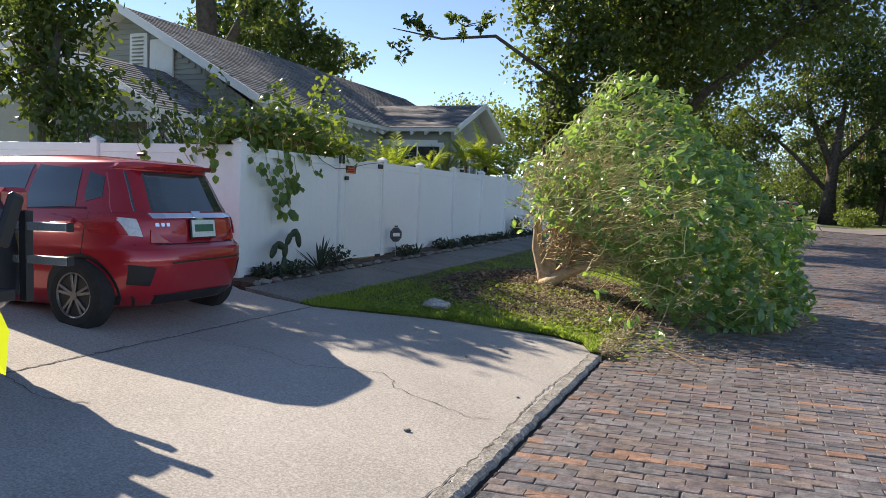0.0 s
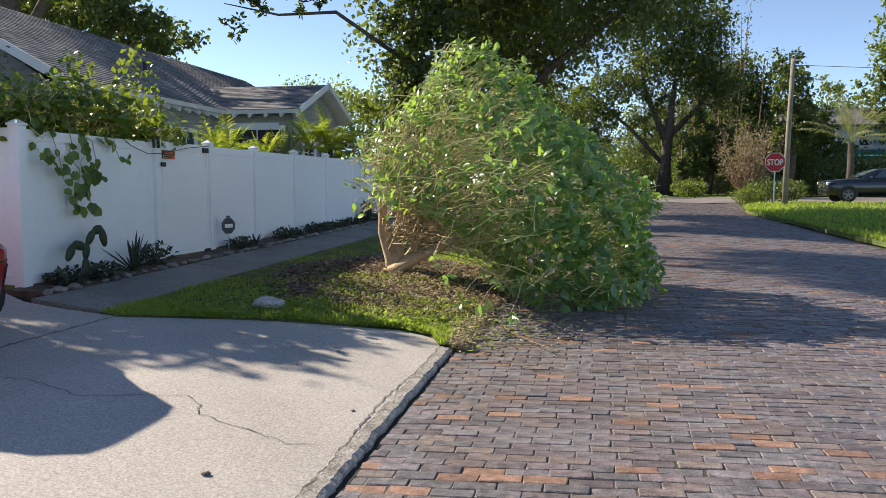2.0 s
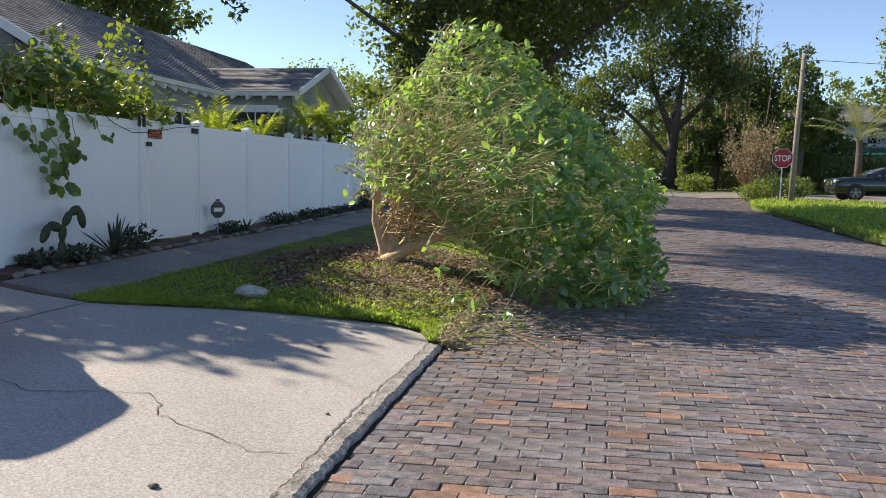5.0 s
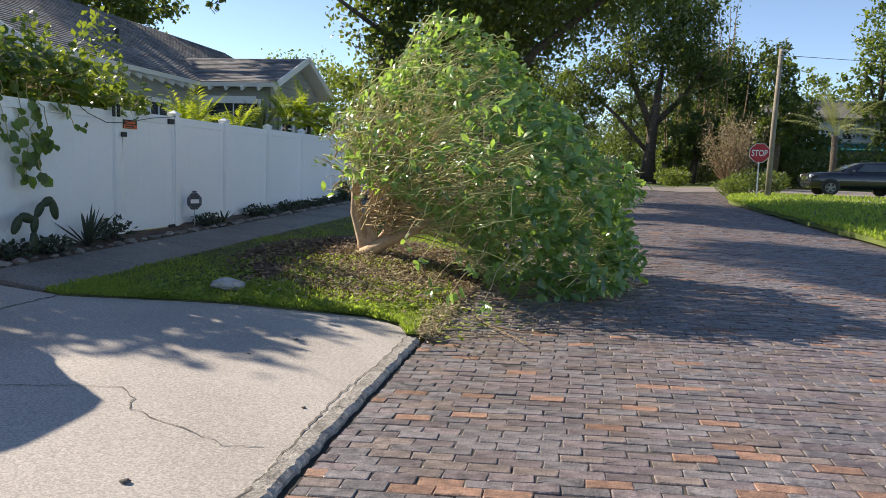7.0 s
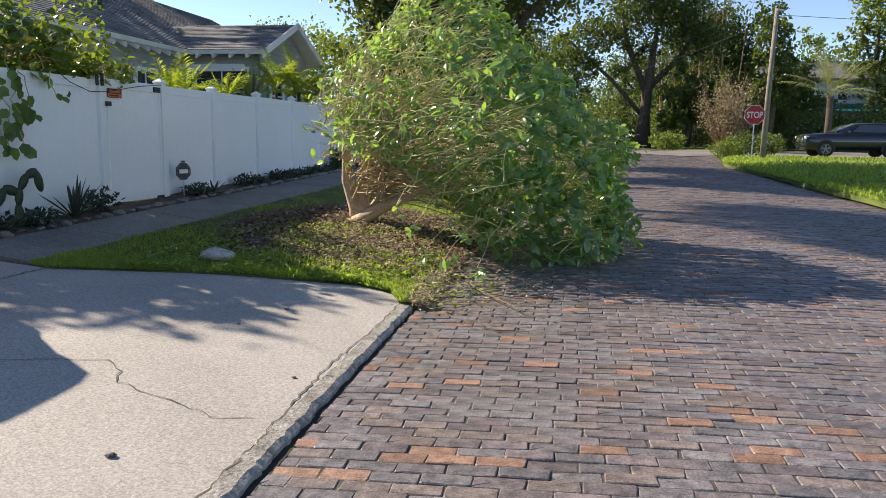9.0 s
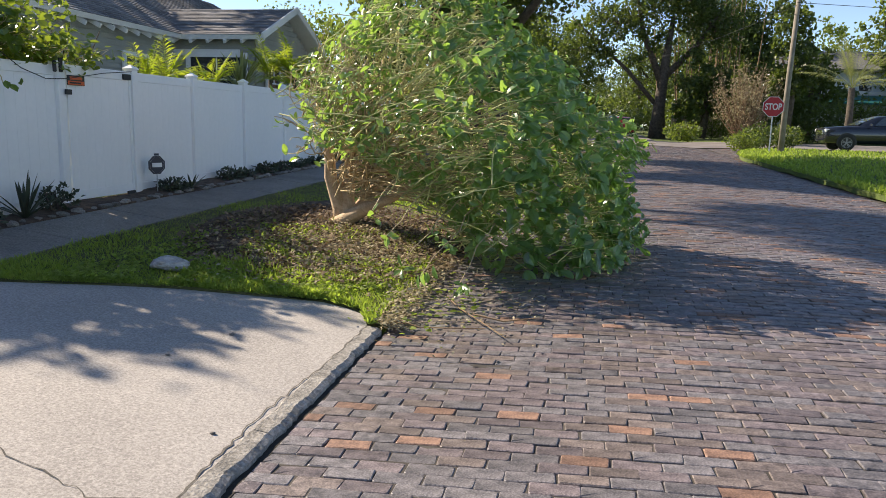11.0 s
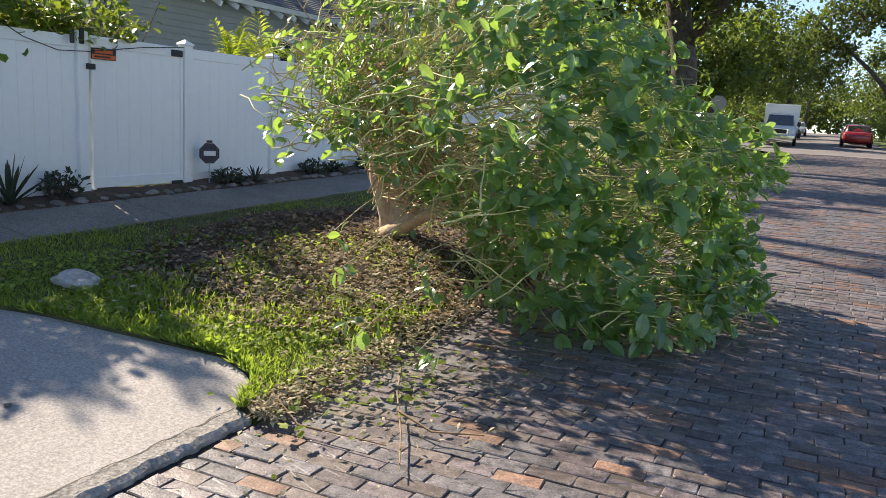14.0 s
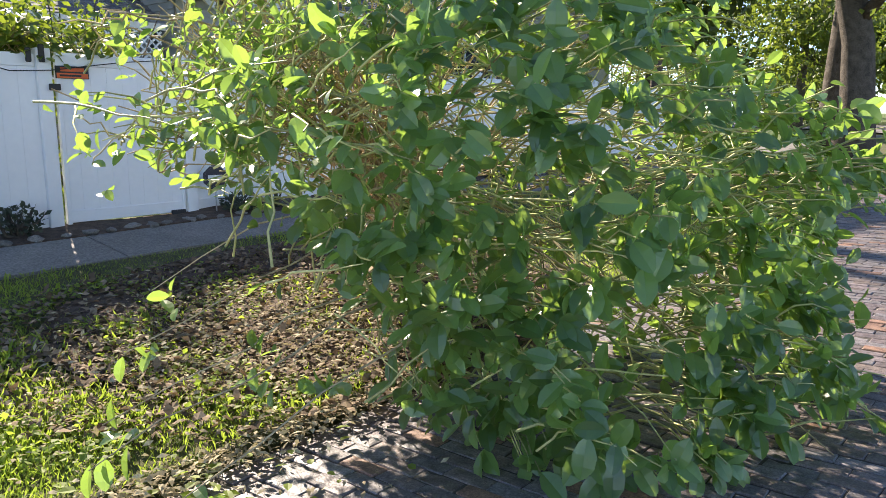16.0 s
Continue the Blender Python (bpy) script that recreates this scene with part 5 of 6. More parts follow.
for x, y, r, h in ((16.4, 57, 1.9, 2.8), (19.2, 57.5, 2.1, 3.0), (22.4, 58, 2.1, 2.8), (9.2, 66.5, 2.2, 3.2), (12.2, 66.0, 2.2, 3.6), (10.4, 61, 1.5, 2.6), (12.6, 57, 1.3, 2.2), (26, 62, 2.4, 2.6), (30, 60, 2.4, 2.4), (-3.6, 60, 1.8, 2.6), (-4.4, 72, 2.0, 3.0), (4, 150, 8, 7), (-5, 150, 8, 7), (12, 112, 6, 5.5), (-11, 125, 8, 7), (19, 100, 6, 5), (28, 95, 7, 5), (-16, 75, 5, 4), (-12, 62, 3.5, 4), (-9, 50, 2.5, 3.2), (7.4, 92, 2.2, 3.2), (-4.4, 88, 2.2, 3.2), (7.6, 75, 2, 2.6)):
    bush("dark_bush", x, y, r, h, 1300, 0.14 * r, "oak_leaf", "dense dark undergrowth beneath the street trees")

# plank fence and bins past the crossing
pf = thing("plank_fence", pose(0, 0, 0), "weathered plank fence beneath the oak", "fence")
for i in range(26):
    x = 7.8 + 0.15 * i
    part("plank", box((x, 64, H(x, 64) + 0.85), (0.14, 0.02, 1.7 + rnd.uniform(-0.03, 0.03))), M["plank"], pf)

# ---- pole, stop sign ----
pole = thing("utility_pole", pose(9.52, 36.8, H(9.25, 36) + 0.1), "weathered wooden utility pole on the lawn corner", "pole")
part("shaft", add_tube(bmesh.new(), [(0, 0, -0.2), (0.04, 0, 3.2), (0.12, 0, 6.6)], [0.135, 0.115, 0.095], 10), M["pole_wood"], pole, smooth=True)
part("lamp_head", box((0.22, -0.05, 6.52), (0.26, 0.12, 0.09), bevel=0.02), M["steel"], pole, "grey lamp head")
part("insulator", box((0.12, 0, 6.64), (0.07, 0.07, 0.14), bevel=0.015), M["black"], pole)
wires = thing("overhead_wire", pose(0, 0, 0), "thin overhead wires from the pole", "wire")
tubes_mesh("wire", [([(9.4 + 3.6 * i, 36.0 + 0.6 * i, H(9.25, 36) + 6.3 + 0.02 * (i - 4) ** 2 - 0.32) for i in range(9)], [0.012] * 9), ([(9.4 - 0.8 * i, 36.0 + 4 * i, H(9.25, 36) + 6.2 + 0.03 * (i - 4) ** 2 - 0.48) for i in range(9)], [0.012] * 9)], M["black"], wires)


def octagon_sign(name, base, r, hgt, face, label, post_r=0.03, lettered=True, turn=0.0):
    s = thing(name, base, label, "sign")
    def oct_(rad, d, y):
        bm = bmesh.new()
        bmesh.ops.create_cone(bm, cap_ends=True, segments=8, radius1=rad, radius2=rad, depth=d, matrix=pose(0, y, hgt, 90, 0, 0) @ pose(0, 0, 0, 0, 0, 22.5))
        return bm
    part("panel", oct_(r, 0.012, 0), M["sign_white"] if face else M["sign_back"], s)
    if face:
        part("face", oct_(r * 0.94, 0.008, -0.009), M["sign_red"], s)
    part("post", box((0, 0.05, hgt / 2), (0.05, 0.04, hgt + 0.1), bevel=0.004), M["steel"], s)
    if lettered:
        cu = bpy.data.curves.new("word", "FONT")
        cu.body, cu.align_x, cu.align_y, cu.size, cu.extrude, cu.offset = "STOP", "CENTER", "CENTER", 0.40 * r / 0.42, 0.004, 0.008
        w = new("word", cu)
        cu.materials.append(M["sign_white"])
        w.parent = s
        w.matrix_basis = pose(0, -0.018, hgt, 90, 0, 0)
        deps = bpy.context.evaluated_depsgraph_get()
        me = bpy.data.meshes.new_from_object(w.evaluated_get(deps))
        bpy.data.objects.remove(w)
        ob = new("word", me)
        ob.parent = s
        xs, zs = [v.co.x for v in me.vertices], [v.co.y for v in me.vertices]
        sx, sy = 1.46 * r / (max(xs) - min(xs)), 0.62 * r / (max(zs) - min(zs))
        ob.matrix_basis = pose(0, -0.018, hgt, 90, 0, 0) @ Matrix.Diagonal((sx, sy, 1, 1)) @ Matrix.Translation((-(max(xs) + min(xs)) / 2, -(max(zs) + min(zs)) / 2, 0))
    return s


octagon_sign("stop_sign", pose(8.87, 36.0, H(8.87, 36) + 0.1, 0, 0, -8), 0.45, 1.98, True, "red octagonal stop sign with white letters on a steel post")
octagon_sign("stop_sign", pose(-3.0, 44.2, H(-3, 44.2), 0, 0, 0), 0.40, 2.0, False, "back of a grey octagonal sign beside the crossing", lettered=False)

# ---- far house across the lawn ----
fh = thing("far_house", pose(22.0, 67, H(20, 66)), "two-storey pale blue house with a dark roof behind shrubs", "house")
part("wall", box((0, 3, 2.8), (13, 6, 5.6)), M["blue_siding"], fh)
part("roof", slab_between((-7, -0.8, 5.5), (7, -0.8, 5.5), (5.0, 3, 7.2), (-5.0, 3, 7.2), 0.2), M["shingle"], fh)
part("roof", slab_between((7, 6.8, 5.5), (-7, 6.8, 5.5), (-5.0, 3, 7.2), (5.0, 3, 7.2), 0.2), M["shingle"], fh)
part("porch_roof", slab_between((-6.6, -2.4, 2.9), (6.6, -2.4, 2.9), (6.6, 0, 3.5), (-6.6, 0, 3.5), 0.15), M["awning"], fh, "teal porch roof")
part("belt_trim", box((0, -0.06, 3.7), (13.1, 0.12, 0.25)), M["trim"], fh)
for x in (-5, -2.2, 0.6, 3.4, 5.6):
    house_window(fh, (x, -0.02, 4.5), 0.95, 1.3, "-y")
for x in (-4, 0, 4):
    house_window(fh, (x, -0.02, 1.7), 1.2, 1.3, "-y")
for x in (-6.3, -2.1, 2.1, 6.3):
    part("porch_post", box((x, -2.2, 1.4), (0.16, 0.16, 2.9), bevel=0.01), M["trim"], fh)


# ---- palms ----
def palm(name, base, trunk_h, fronds, length, leaf, label, droop=0.8, r=0.14, wide=0.05, spread_up=(0.2, 1.2), leaflets=24, ll=0.38):
    t = thing(name, base, label, "palm")
    if trunk_h > 0:
        part("trunk", add_tube(bmesh.new(), [(0, 0, 0), (0.03, 0, trunk_h * 0.5), (0.0, 0, trunk_h)], [r * 1.2, r, r * 0.9], 9), M["bark"], t, smooth=True)
    for i in range(fronds):
        a = 6.283 * i / fronds + rnd.uniform(-0.3, 0.3)
        e = rnd.uniform(*spread_up)
        L = length * rnd.uniform(0.75, 1.1)
        pts, P, W, U, S = [], [], [], [], []
        p = Vector((0, 0, trunk_h))
        d = Vector((math.cos(a) * math.cos(e), math.sin(a) * math.cos(e), math.sin(e)))
        for j in range(9):
            pts.append(p.copy())
            p = p + d * (L / 8)
            d = (d + Vector((0, 0, -droop / 8))).normalized()
        for j in range(leaflets):
            q = 0.2 + 0.8 * j / leaflets
            k = min(7, int(q * 8))
            c = pts[k].lerp(pts[k + 1], q * 8 - k)
            dd = (pts[k + 1] - pts[k]).normalized()
            side = dd.cross(Vector((0, 0, 1))).normalized()
            for s in (-1, 1):
                P.append(c), W.append(dd * 0.7 + side * s * 0.8 + Vector((0, 0, -0.25 + rnd.gauss(0, 0.12)))), U.append(Vector((0, 0, 1)) + side * s * 0.3), S.append(L * ll * 0.6 * math.sin(math.pi * (0.15 + 0.8 * q)) + 0.05)
        fr = leaves("frond", np.array(P), np.array(W), np.array(U), np.array(S), M[leaf], t, wide * 6, "card")
        tubes_mesh("rib", [(pts, [0.014 - 0.0013 * j for j in range(9)])], M["pale_blade"], fr)
    return t


palm("date_palm", pose(16.6, 51, H(16.6, 51) + 0.05), 3.4, 24, 3.3, "pale_blade", "palm with pale arching fronds on the lawn", 0.85, 0.2, 0.016, (0.35, 1.45), 40, 0.30)
for x, y, z, n, L in ((-5.8, 19.2, 1.85, 18, 1.25), (-5.6, 20.4, 1.75, 16, 1.2), (-6.2, 18.7, 1.8, 14, 1.1)):
    palm("areca_palm", pose(x, y, H(x, y)), z, n, L, "palm_leaf", "yellow-green areca palm behind the fence", 1.1, 0.05, 0.048, (0.2, 1.4), 20, 0.40)
for x, y, z in ((-5.7, 12.9, 1.4), (-5.9, 13.8, 1.55), (-5.6, 14.7, 1.4)):
    palm("fan_palm", pose(x, y, H(x, y)), z, 18, 0.8, "palm_leaf", "small bright green palm behind the fence", 0.8, 0.05, 0.05, (0.1, 1.4), 16, 0.42)


def spiky(name, x, y, n, L, leaf, label, wide=0.12, up=(0.3, 1.5), z=0.0, droop=0.2, cat="agave"):
    """A rosette of stiff pointed blades."""
    t = thing(name, pose(x, y, H(x, y) + 0.03 + z), label, cat)
    for i in range(n):
        a, e = 6.283 * i * 0.381966, up[0] + (up[1] - up[0]) * rnd.random()
        l = L * rnd.uniform(0.7, 1.1)
        d = Vector((math.cos(a) * math.cos(e), math.sin(a) * math.cos(e), math.sin(e)))
        s = d.cross(Vector((0, 0, 1))).normalized()
        V, F = [], []
        for j in range(6):
            q = j / 5
            c = d * l * q + Vector((0, 0, -droop * l * q * q))
            w = l * wide * (0.6 + 1.2 * q) * (1 - q) ** 0.7
            nrm = s.cross(d)
            V += [c - s * w, c + s * w, c - nrm * w * 0.35]
        for j in range(5):
            for k, m in ((0, 1), (1, 2), (2, 0)):
                F.append((3 * j + k, 3 * j + m, 3 * j + 3 + m, 3 * j + 3 + k))
        mesh_ob("blade", V, F, M[leaf], t)
    return t


spiky("dracaena", -6.1, 17.0, 36, 1.15, "pale_blade", "pale strappy dracaena behind the fence", 0.035, (0.5, 1.55), 1.45, 0.25, "plant")
part("stem", add_tube(bmesh.new(), [(0, 0, -1.45), (0, 0, 0.05)], [0.05, 0.04], 7), M["bark"], bpy.data.objects["dracaena"])
spiky("agave", -4.62, 8.85, 22, 0.56, "succulent", "dark spiky agave in the bed by the fence", 0.055, (0.35, 1.5), 0, 0.1)
spiky("agave", -4.6, 12.2, 14, 0.30, "succulent", "small spiky agave in the bed by the fence", 0.08, (0.2, 1.4), 0, 0.1)
spiky("agave", -4.55, 11.85, 12, 0.20, "succulent", "small spiky agave in the bed by the fence", 0.1, (0.2, 1.4), 0, 0.1)
spiky("agave", -4.6, 17.6, 12, 0.28, "succulent", "small spiky agave in the bed by the fence", 0.08, (0.2, 1.4), 0, 0.1)

# paddle cactus
cact = thing("paddle_cactus", pose(-4.66, 8.05, H(-4.66, 8.05) + 0.03), "dark green paddle cactus against the white fence", "cactus")
pads = [((0, 0, 0), 96, 0.26, 0.065), ((0.0, -0.02, 0.23), 82, 0.20, 0.055), ((0, -0.01, 0.37), 163, 0.22, 0.055), ((0, -0.20, 0.43), 236, 0.22, 0.06), ((0, 0.01, 0.40), 52, 0.20, 0.055), ((0, 0.11, 0.54), 14, 0.18, 0.055), ((0, 0.26, 0.585), -72, 0.24, 0.06), ((0, 0.03, 0.02), 42, 0.22, 0.06), ((0, -0.03, 0.02), 140, 0.18, 0.055)]
for c, deg, L, w in pads:
    bm = bmesh.new()
    bmesh.ops.create_icosphere(bm, subdivisions=2, radius=1.0, matrix=pose(*c) @ pose(0, 0, 0, deg, 0, 0) @ Matrix.Translation((0, L / 2, 0)) @ Matrix.Diagonal((0.03, L / 2 * 1.05, w, 1)))
    part("pad", bm, M["cactus"], cact, smooth=True)

# succulent clumps, pebbles and rocks along the bed
for i, (y0, y1) in enumerate([(7.5, 7.95), (7.95, 8.5), (9.3, 9.6), (11.55, 11.9), (13.2, 13.8), (13.8, 14.4), (14.6, 15.3), (15.4, 16.1), (16.2, 16.9), (17.2, 17.9), (18.1, 18.9), (19.2, 20.0)]):
    t = bush("succulent_clump", -4.66 + rnd.uniform(-0.05, 0.05), (y0 + y1) / 2, 0.22, rnd.uniform(0.14, 0.24) if i != 2 else 0.28, 220, 0.07, "succulent", "grey-green succulent clump in the fence bed", 0.02)
bush("dark_shrublet", -4.62, 18.6, 0.2, 0.55, 200, 0.1, "oak_leaf", "small dark upright plant at the fence", 0.02)


def rock_mesh(k, flat=0.6):
    bm = bmesh.new()
    bmesh.ops.create_icosphere(bm, subdivisions=3 if k == 9 else 2, radius=0.5)
    for v in bm.verts:
        n = noise.noise(v.co * 2.1 + Vector((k * 7.1, 0, 0)))
        v.co *= 1 + 0.5 * n + 0.22 * noise.noise(v.co * 6.3 + Vector((0, k * 3.3, 0)))
        v.co.z *= flat
    me = bpy.data.meshes.new("rock")
    bm.to_mesh(me)
    bm.free()
    return me


rocks = [rock_mesh(k) for k in range(5)]
for me in rocks:
    me.materials.append(M["rock"])
for i in range(60):
    y = 7.2 + i * 0.21 + rnd.uniform(-0.06, 0.06)
    ob = new("bed_stone", rocks[i % 5])
    s = rnd.uniform(0.06, 0.13)
    x = -4.47 + rnd.uniform(-0.03, 0.03)
    ob.matrix_basis = pose(x, y, H(x, y) + 0.05, 0, 0, rnd.uniform(0, 360)) @ Matrix.Diagonal((s * 1.5, s, s, 1))
    tagged(ob, "small weathered edging stone beside the pavement", "stone", "edging stones")
white = new("white_rock", rock_mesh(9, 0.5))
white.data.materials.append(M["stone"])
white.matrix_basis = pose(-2.36, 7.85, H(-2.36, 7.85) + 0.08, 0, 0, 15) @ Matrix.Diagonal((0.32, 0.22, 0.24, 1))
tagged(white, "rough pale limestone lump on the grass", "rock")
for x, y, s in ((-0.9, 3.95, 0.035), (-1.15, 6.6, 0.03), (-0.55, 5.2, 0.02), (-1.3, 6.05, 0.02)):
    ob = new("pebble", rocks[1])
    ob.matrix_basis = pose(x, y, H(x, y) + 0.015 + s * 0.2, 0, 0, 40) @ Matrix.Diagonal((s * 1.4, s, s, 1))
    tagged(ob, "small dark pebble lying on the concrete", "pebble")

# tall thin plant at the kerb beside the first steps
tall = thing("kerbside_plant", pose(0, 0, 0), "thin plant with bright yellow-green leaves at the kerb", "plant")
stem_pts = [(-0.36, 0.30, 0.0), (-0.22, 0.30, 0.5), (0.0, 0.29, 1.0), (0.26, 0.28, 1.40)]
tubes_mesh("stem", [(stem_pts, [0.008, 0.007, 0.005, 0.003])], M["twig"], tall)
for p, w, s in (((0.262, 0.28, 1.45), (0.30, 0.12, -0.6), 0.12), ((0.0, 0.29, 1.0), (-0.8, 0.2, 0.1), 0.13), ((-0.1, 0.29, 0.8), (-0.4, -0.6, 0.1), 0.13), ((-0.22, 0.30, 0.5), (-0.6, 0.5, 0.2), 0.12)):
    leaves("leaf", np.array([p]), np.array([w]), np.array([(0.5, -0.8, 0.3)]), np.array([s]), M["near_leaf"], tall, 0.8)

# ---- vine over the fence corner ----
vine = thing("climbing_vine", pose(0, 0, 0), "leafy vine spilling over the fence corner", "vine")
st, P, W, U, S = [], [], [], [], []
for i in range(150):
    y0 = 7.3 + 3.2 * rnd.random() ** 1.2
    s = Vector((FENCE_X - 0.45 + rnd.uniform(-0.3, 0.2), y0, 2.05))
    hgt = 2.25 + 0.42 * math.sin(math.pi * min(1, max(0, (y0 - 6.6) / 3.6))) * rnd.random() + 0.1 * rnd.random()
    e = Vector((FENCE_X + rnd.uniform(-0.5, 0.25), y0 + rnd.uniform(-0.4, 0.4), hgt))
    pts = wiggle(s, e, 5, 0.1)
    st.append((pts, [0.008, 0.007, 0.006, 0.005, 0.004, 0.003]))
    for j in range(15):
        q = pts[rnd.randint(1, 5)]
        P.append(q + Vector((rnd.gauss(0, 0.12), rnd.gauss(0, 0.14), rnd.gauss(0, 0.09)))), W.append((rnd.gauss(0.3, 0.6), rnd.gauss(-0.2, 0.6), rnd.gauss(-0.3, 0.5))), U.append((rnd.gauss(0.2, 0.4), rnd.gauss(0, 0.4), 0.8)), S.append(rnd.uniform(0.07, 0.13))
for y0, bot, n in ((7.25, 1.75, 6), (7.55, 1.7, 9), (7.9, 1.55, 11), (8.15, 1.22, 17), (8.3, 1.32, 13), (8.5, 1.6, 8), (8.75, 1.85, 5), (7.0, 1.6, 7), (6.6, 1.9, 6)):
    x0 = FENCE_X + 0.12 if y0 > 7.4 else FENCE_X - 0.6 * (7.4 - y0) * 3
    yq = y0 if y0 > 7.4 else 7.28
    pts = wiggle((x0 - 0.1, yq, 2.3), (x0 + 0.06, yq + rnd.uniform(-0.1, 0.1), bot), 7, 0.06)
    st.append((pts, [0.006] * 8))
    for j in range(n):
        q = pts[rnd.randint(2, 7)]
        P.append(q + Vector((rnd.gauss(0.02, 0.03), rnd.gauss(0, 0.07), rnd.gauss(0, 0.06)))), W.append((rnd.gauss(0.2, 0.3), rnd.gauss(0, 0.5), -0.8)), U.append((0.9, rnd.gauss(-0.3, 0.4), 0.3)), S.append(rnd.uniform(0.09, 0.16))
tubes_mesh("stem_tangle", st, M["twig"], vine)
leaves("foliage", np.array(P), np.array(W), np.array(U), np.array(S), M["vine_leaf"], vine, 1.35)
bush("bougainvillea", -5.9, 10.5, 0.8, 2.7, 2000, 0.11, "vine_leaf", "loose green shrub rising behind the gate")
bush("bougainvillea", -5.9, 9.3, 0.6, 2.6, 1200, 0.11, "vine_leaf", "loose green shrub rising behind the gate")
for x in (-6.2, -7.3, -8.4):
    bush("hedge_shrub", x, 8.2, 0.65, 2.5, 700, 0.12, "tree_leaf", "leafy shrub showing over the fence top")

# ---- vehicles ----
def loft(sections, mat, parent, name, smooth=True):
    """Skin over cross-sections: each a list of points of the same count."""
    bm = bmesh.new()
    rings = [[bm.verts.new(p) for p in s] for s in sections]
    for a, b in zip(rings, rings[1:]):
        for i in range(len(a) - 1):
            bm.faces.new((a[i], a[i + 1], b[i + 1], b[i]))
    bm.faces.new(rings[0][::-1])
    bm.faces.new(rings[-1])
    return part(name, bm, mat, parent, smooth=smooth)


def wheel(parent, x, y, r, w, side, spokes=5):
    t = part("wheel", add_ring(x, y, r, w), M["rubber"], parent, smooth=False)
    bm = bmesh.new()
    yo = y + side * (w / 2 - 0.02)
    bmesh.ops.create_cone(bm, cap_ends=True, segments=24, radius1=r * 0.63, radius2=r * 0.63, depth=0.02, matrix=pose(x, yo - side * 0.012, r, 90))
    part("rim_back", bm, M["black"], t)
    bm = bmesh.new()
    for k in range(spokes * 2):
        a = 360 / spokes * (k // 2) + (9 if k % 2 else -9)
        add_box(bm, (0, 0, 0), (r * 0.09, 0.025, r * 0.55), bevel=0.004, rot=Matrix())
        for v in bm.verts[-24:]:
            v.co = Matrix.Translation((x, yo, r)) @ pose(0, 0, 0, 0, a, 0) @ Matrix.Translation((0, 0, r * 0.34)) @ v.co
        bm.verts.ensure_lookup_table()
    bmesh.ops.create_cone(bm, cap_ends=True, segments=12, radius1=r * 0.14, radius2=r * 0.12, depth=0.03, matrix=pose(x, yo, r, 90))
    part("spoke_star", bm, M["alloy"], t)
    bm = bmesh.new()
    torus(bm, x, yo, r, r * 0.63, 0.018)
    part("rim", bm, M["alloy"], t, smooth=True)
    return t


def torus(bm, x, y, z, R, r, n=28, m=6):
    rings = []
    for i in range(n):
        a = 6.28319 * i / n
        rings.append([bm.verts.new((x + (R + r * math.cos(6.28319 * k / m)) * math.cos(a), y + r * math.sin(6.28319 * k / m), z + (R + r * math.cos(6.28319 * k / m)) * math.sin(a))) for k in range(m)])
    for i in range(n):
        for k in range(m):
            bm.faces.new((rings[i][k], rings[i][(k + 1) % m], rings[(i + 1) % n][(k + 1) % m], rings[(i + 1) % n][k]))


def add_ring(x, y, r, w):
    """A tyre: a rounded, open band."""
    bm = bmesh.new()
    prof = [(0.64, -0.5), (0.80, -0.52), (0.95, -0.44), (1.0, -0.3), (1.0, 0.3), (0.95, 0.44), (0.80, 0.52), (0.64, 0.5)]
    n = 32
    rings = [[bm.verts.new((x + r * p * math.cos(6.28319 * i / n), y + w * q, r + r * p * math.sin(6.28319 * i / n))) for p, q in prof] for i in range(n)]
    for i in range(n):
        for k in range(len(prof)):
            k2 = (k + 1) % len(prof)
            bm.faces.new((rings[i][k], rings[i][k2], rings[(i + 1) % n][k2], rings[(i + 1) % n][k]))
    return bm


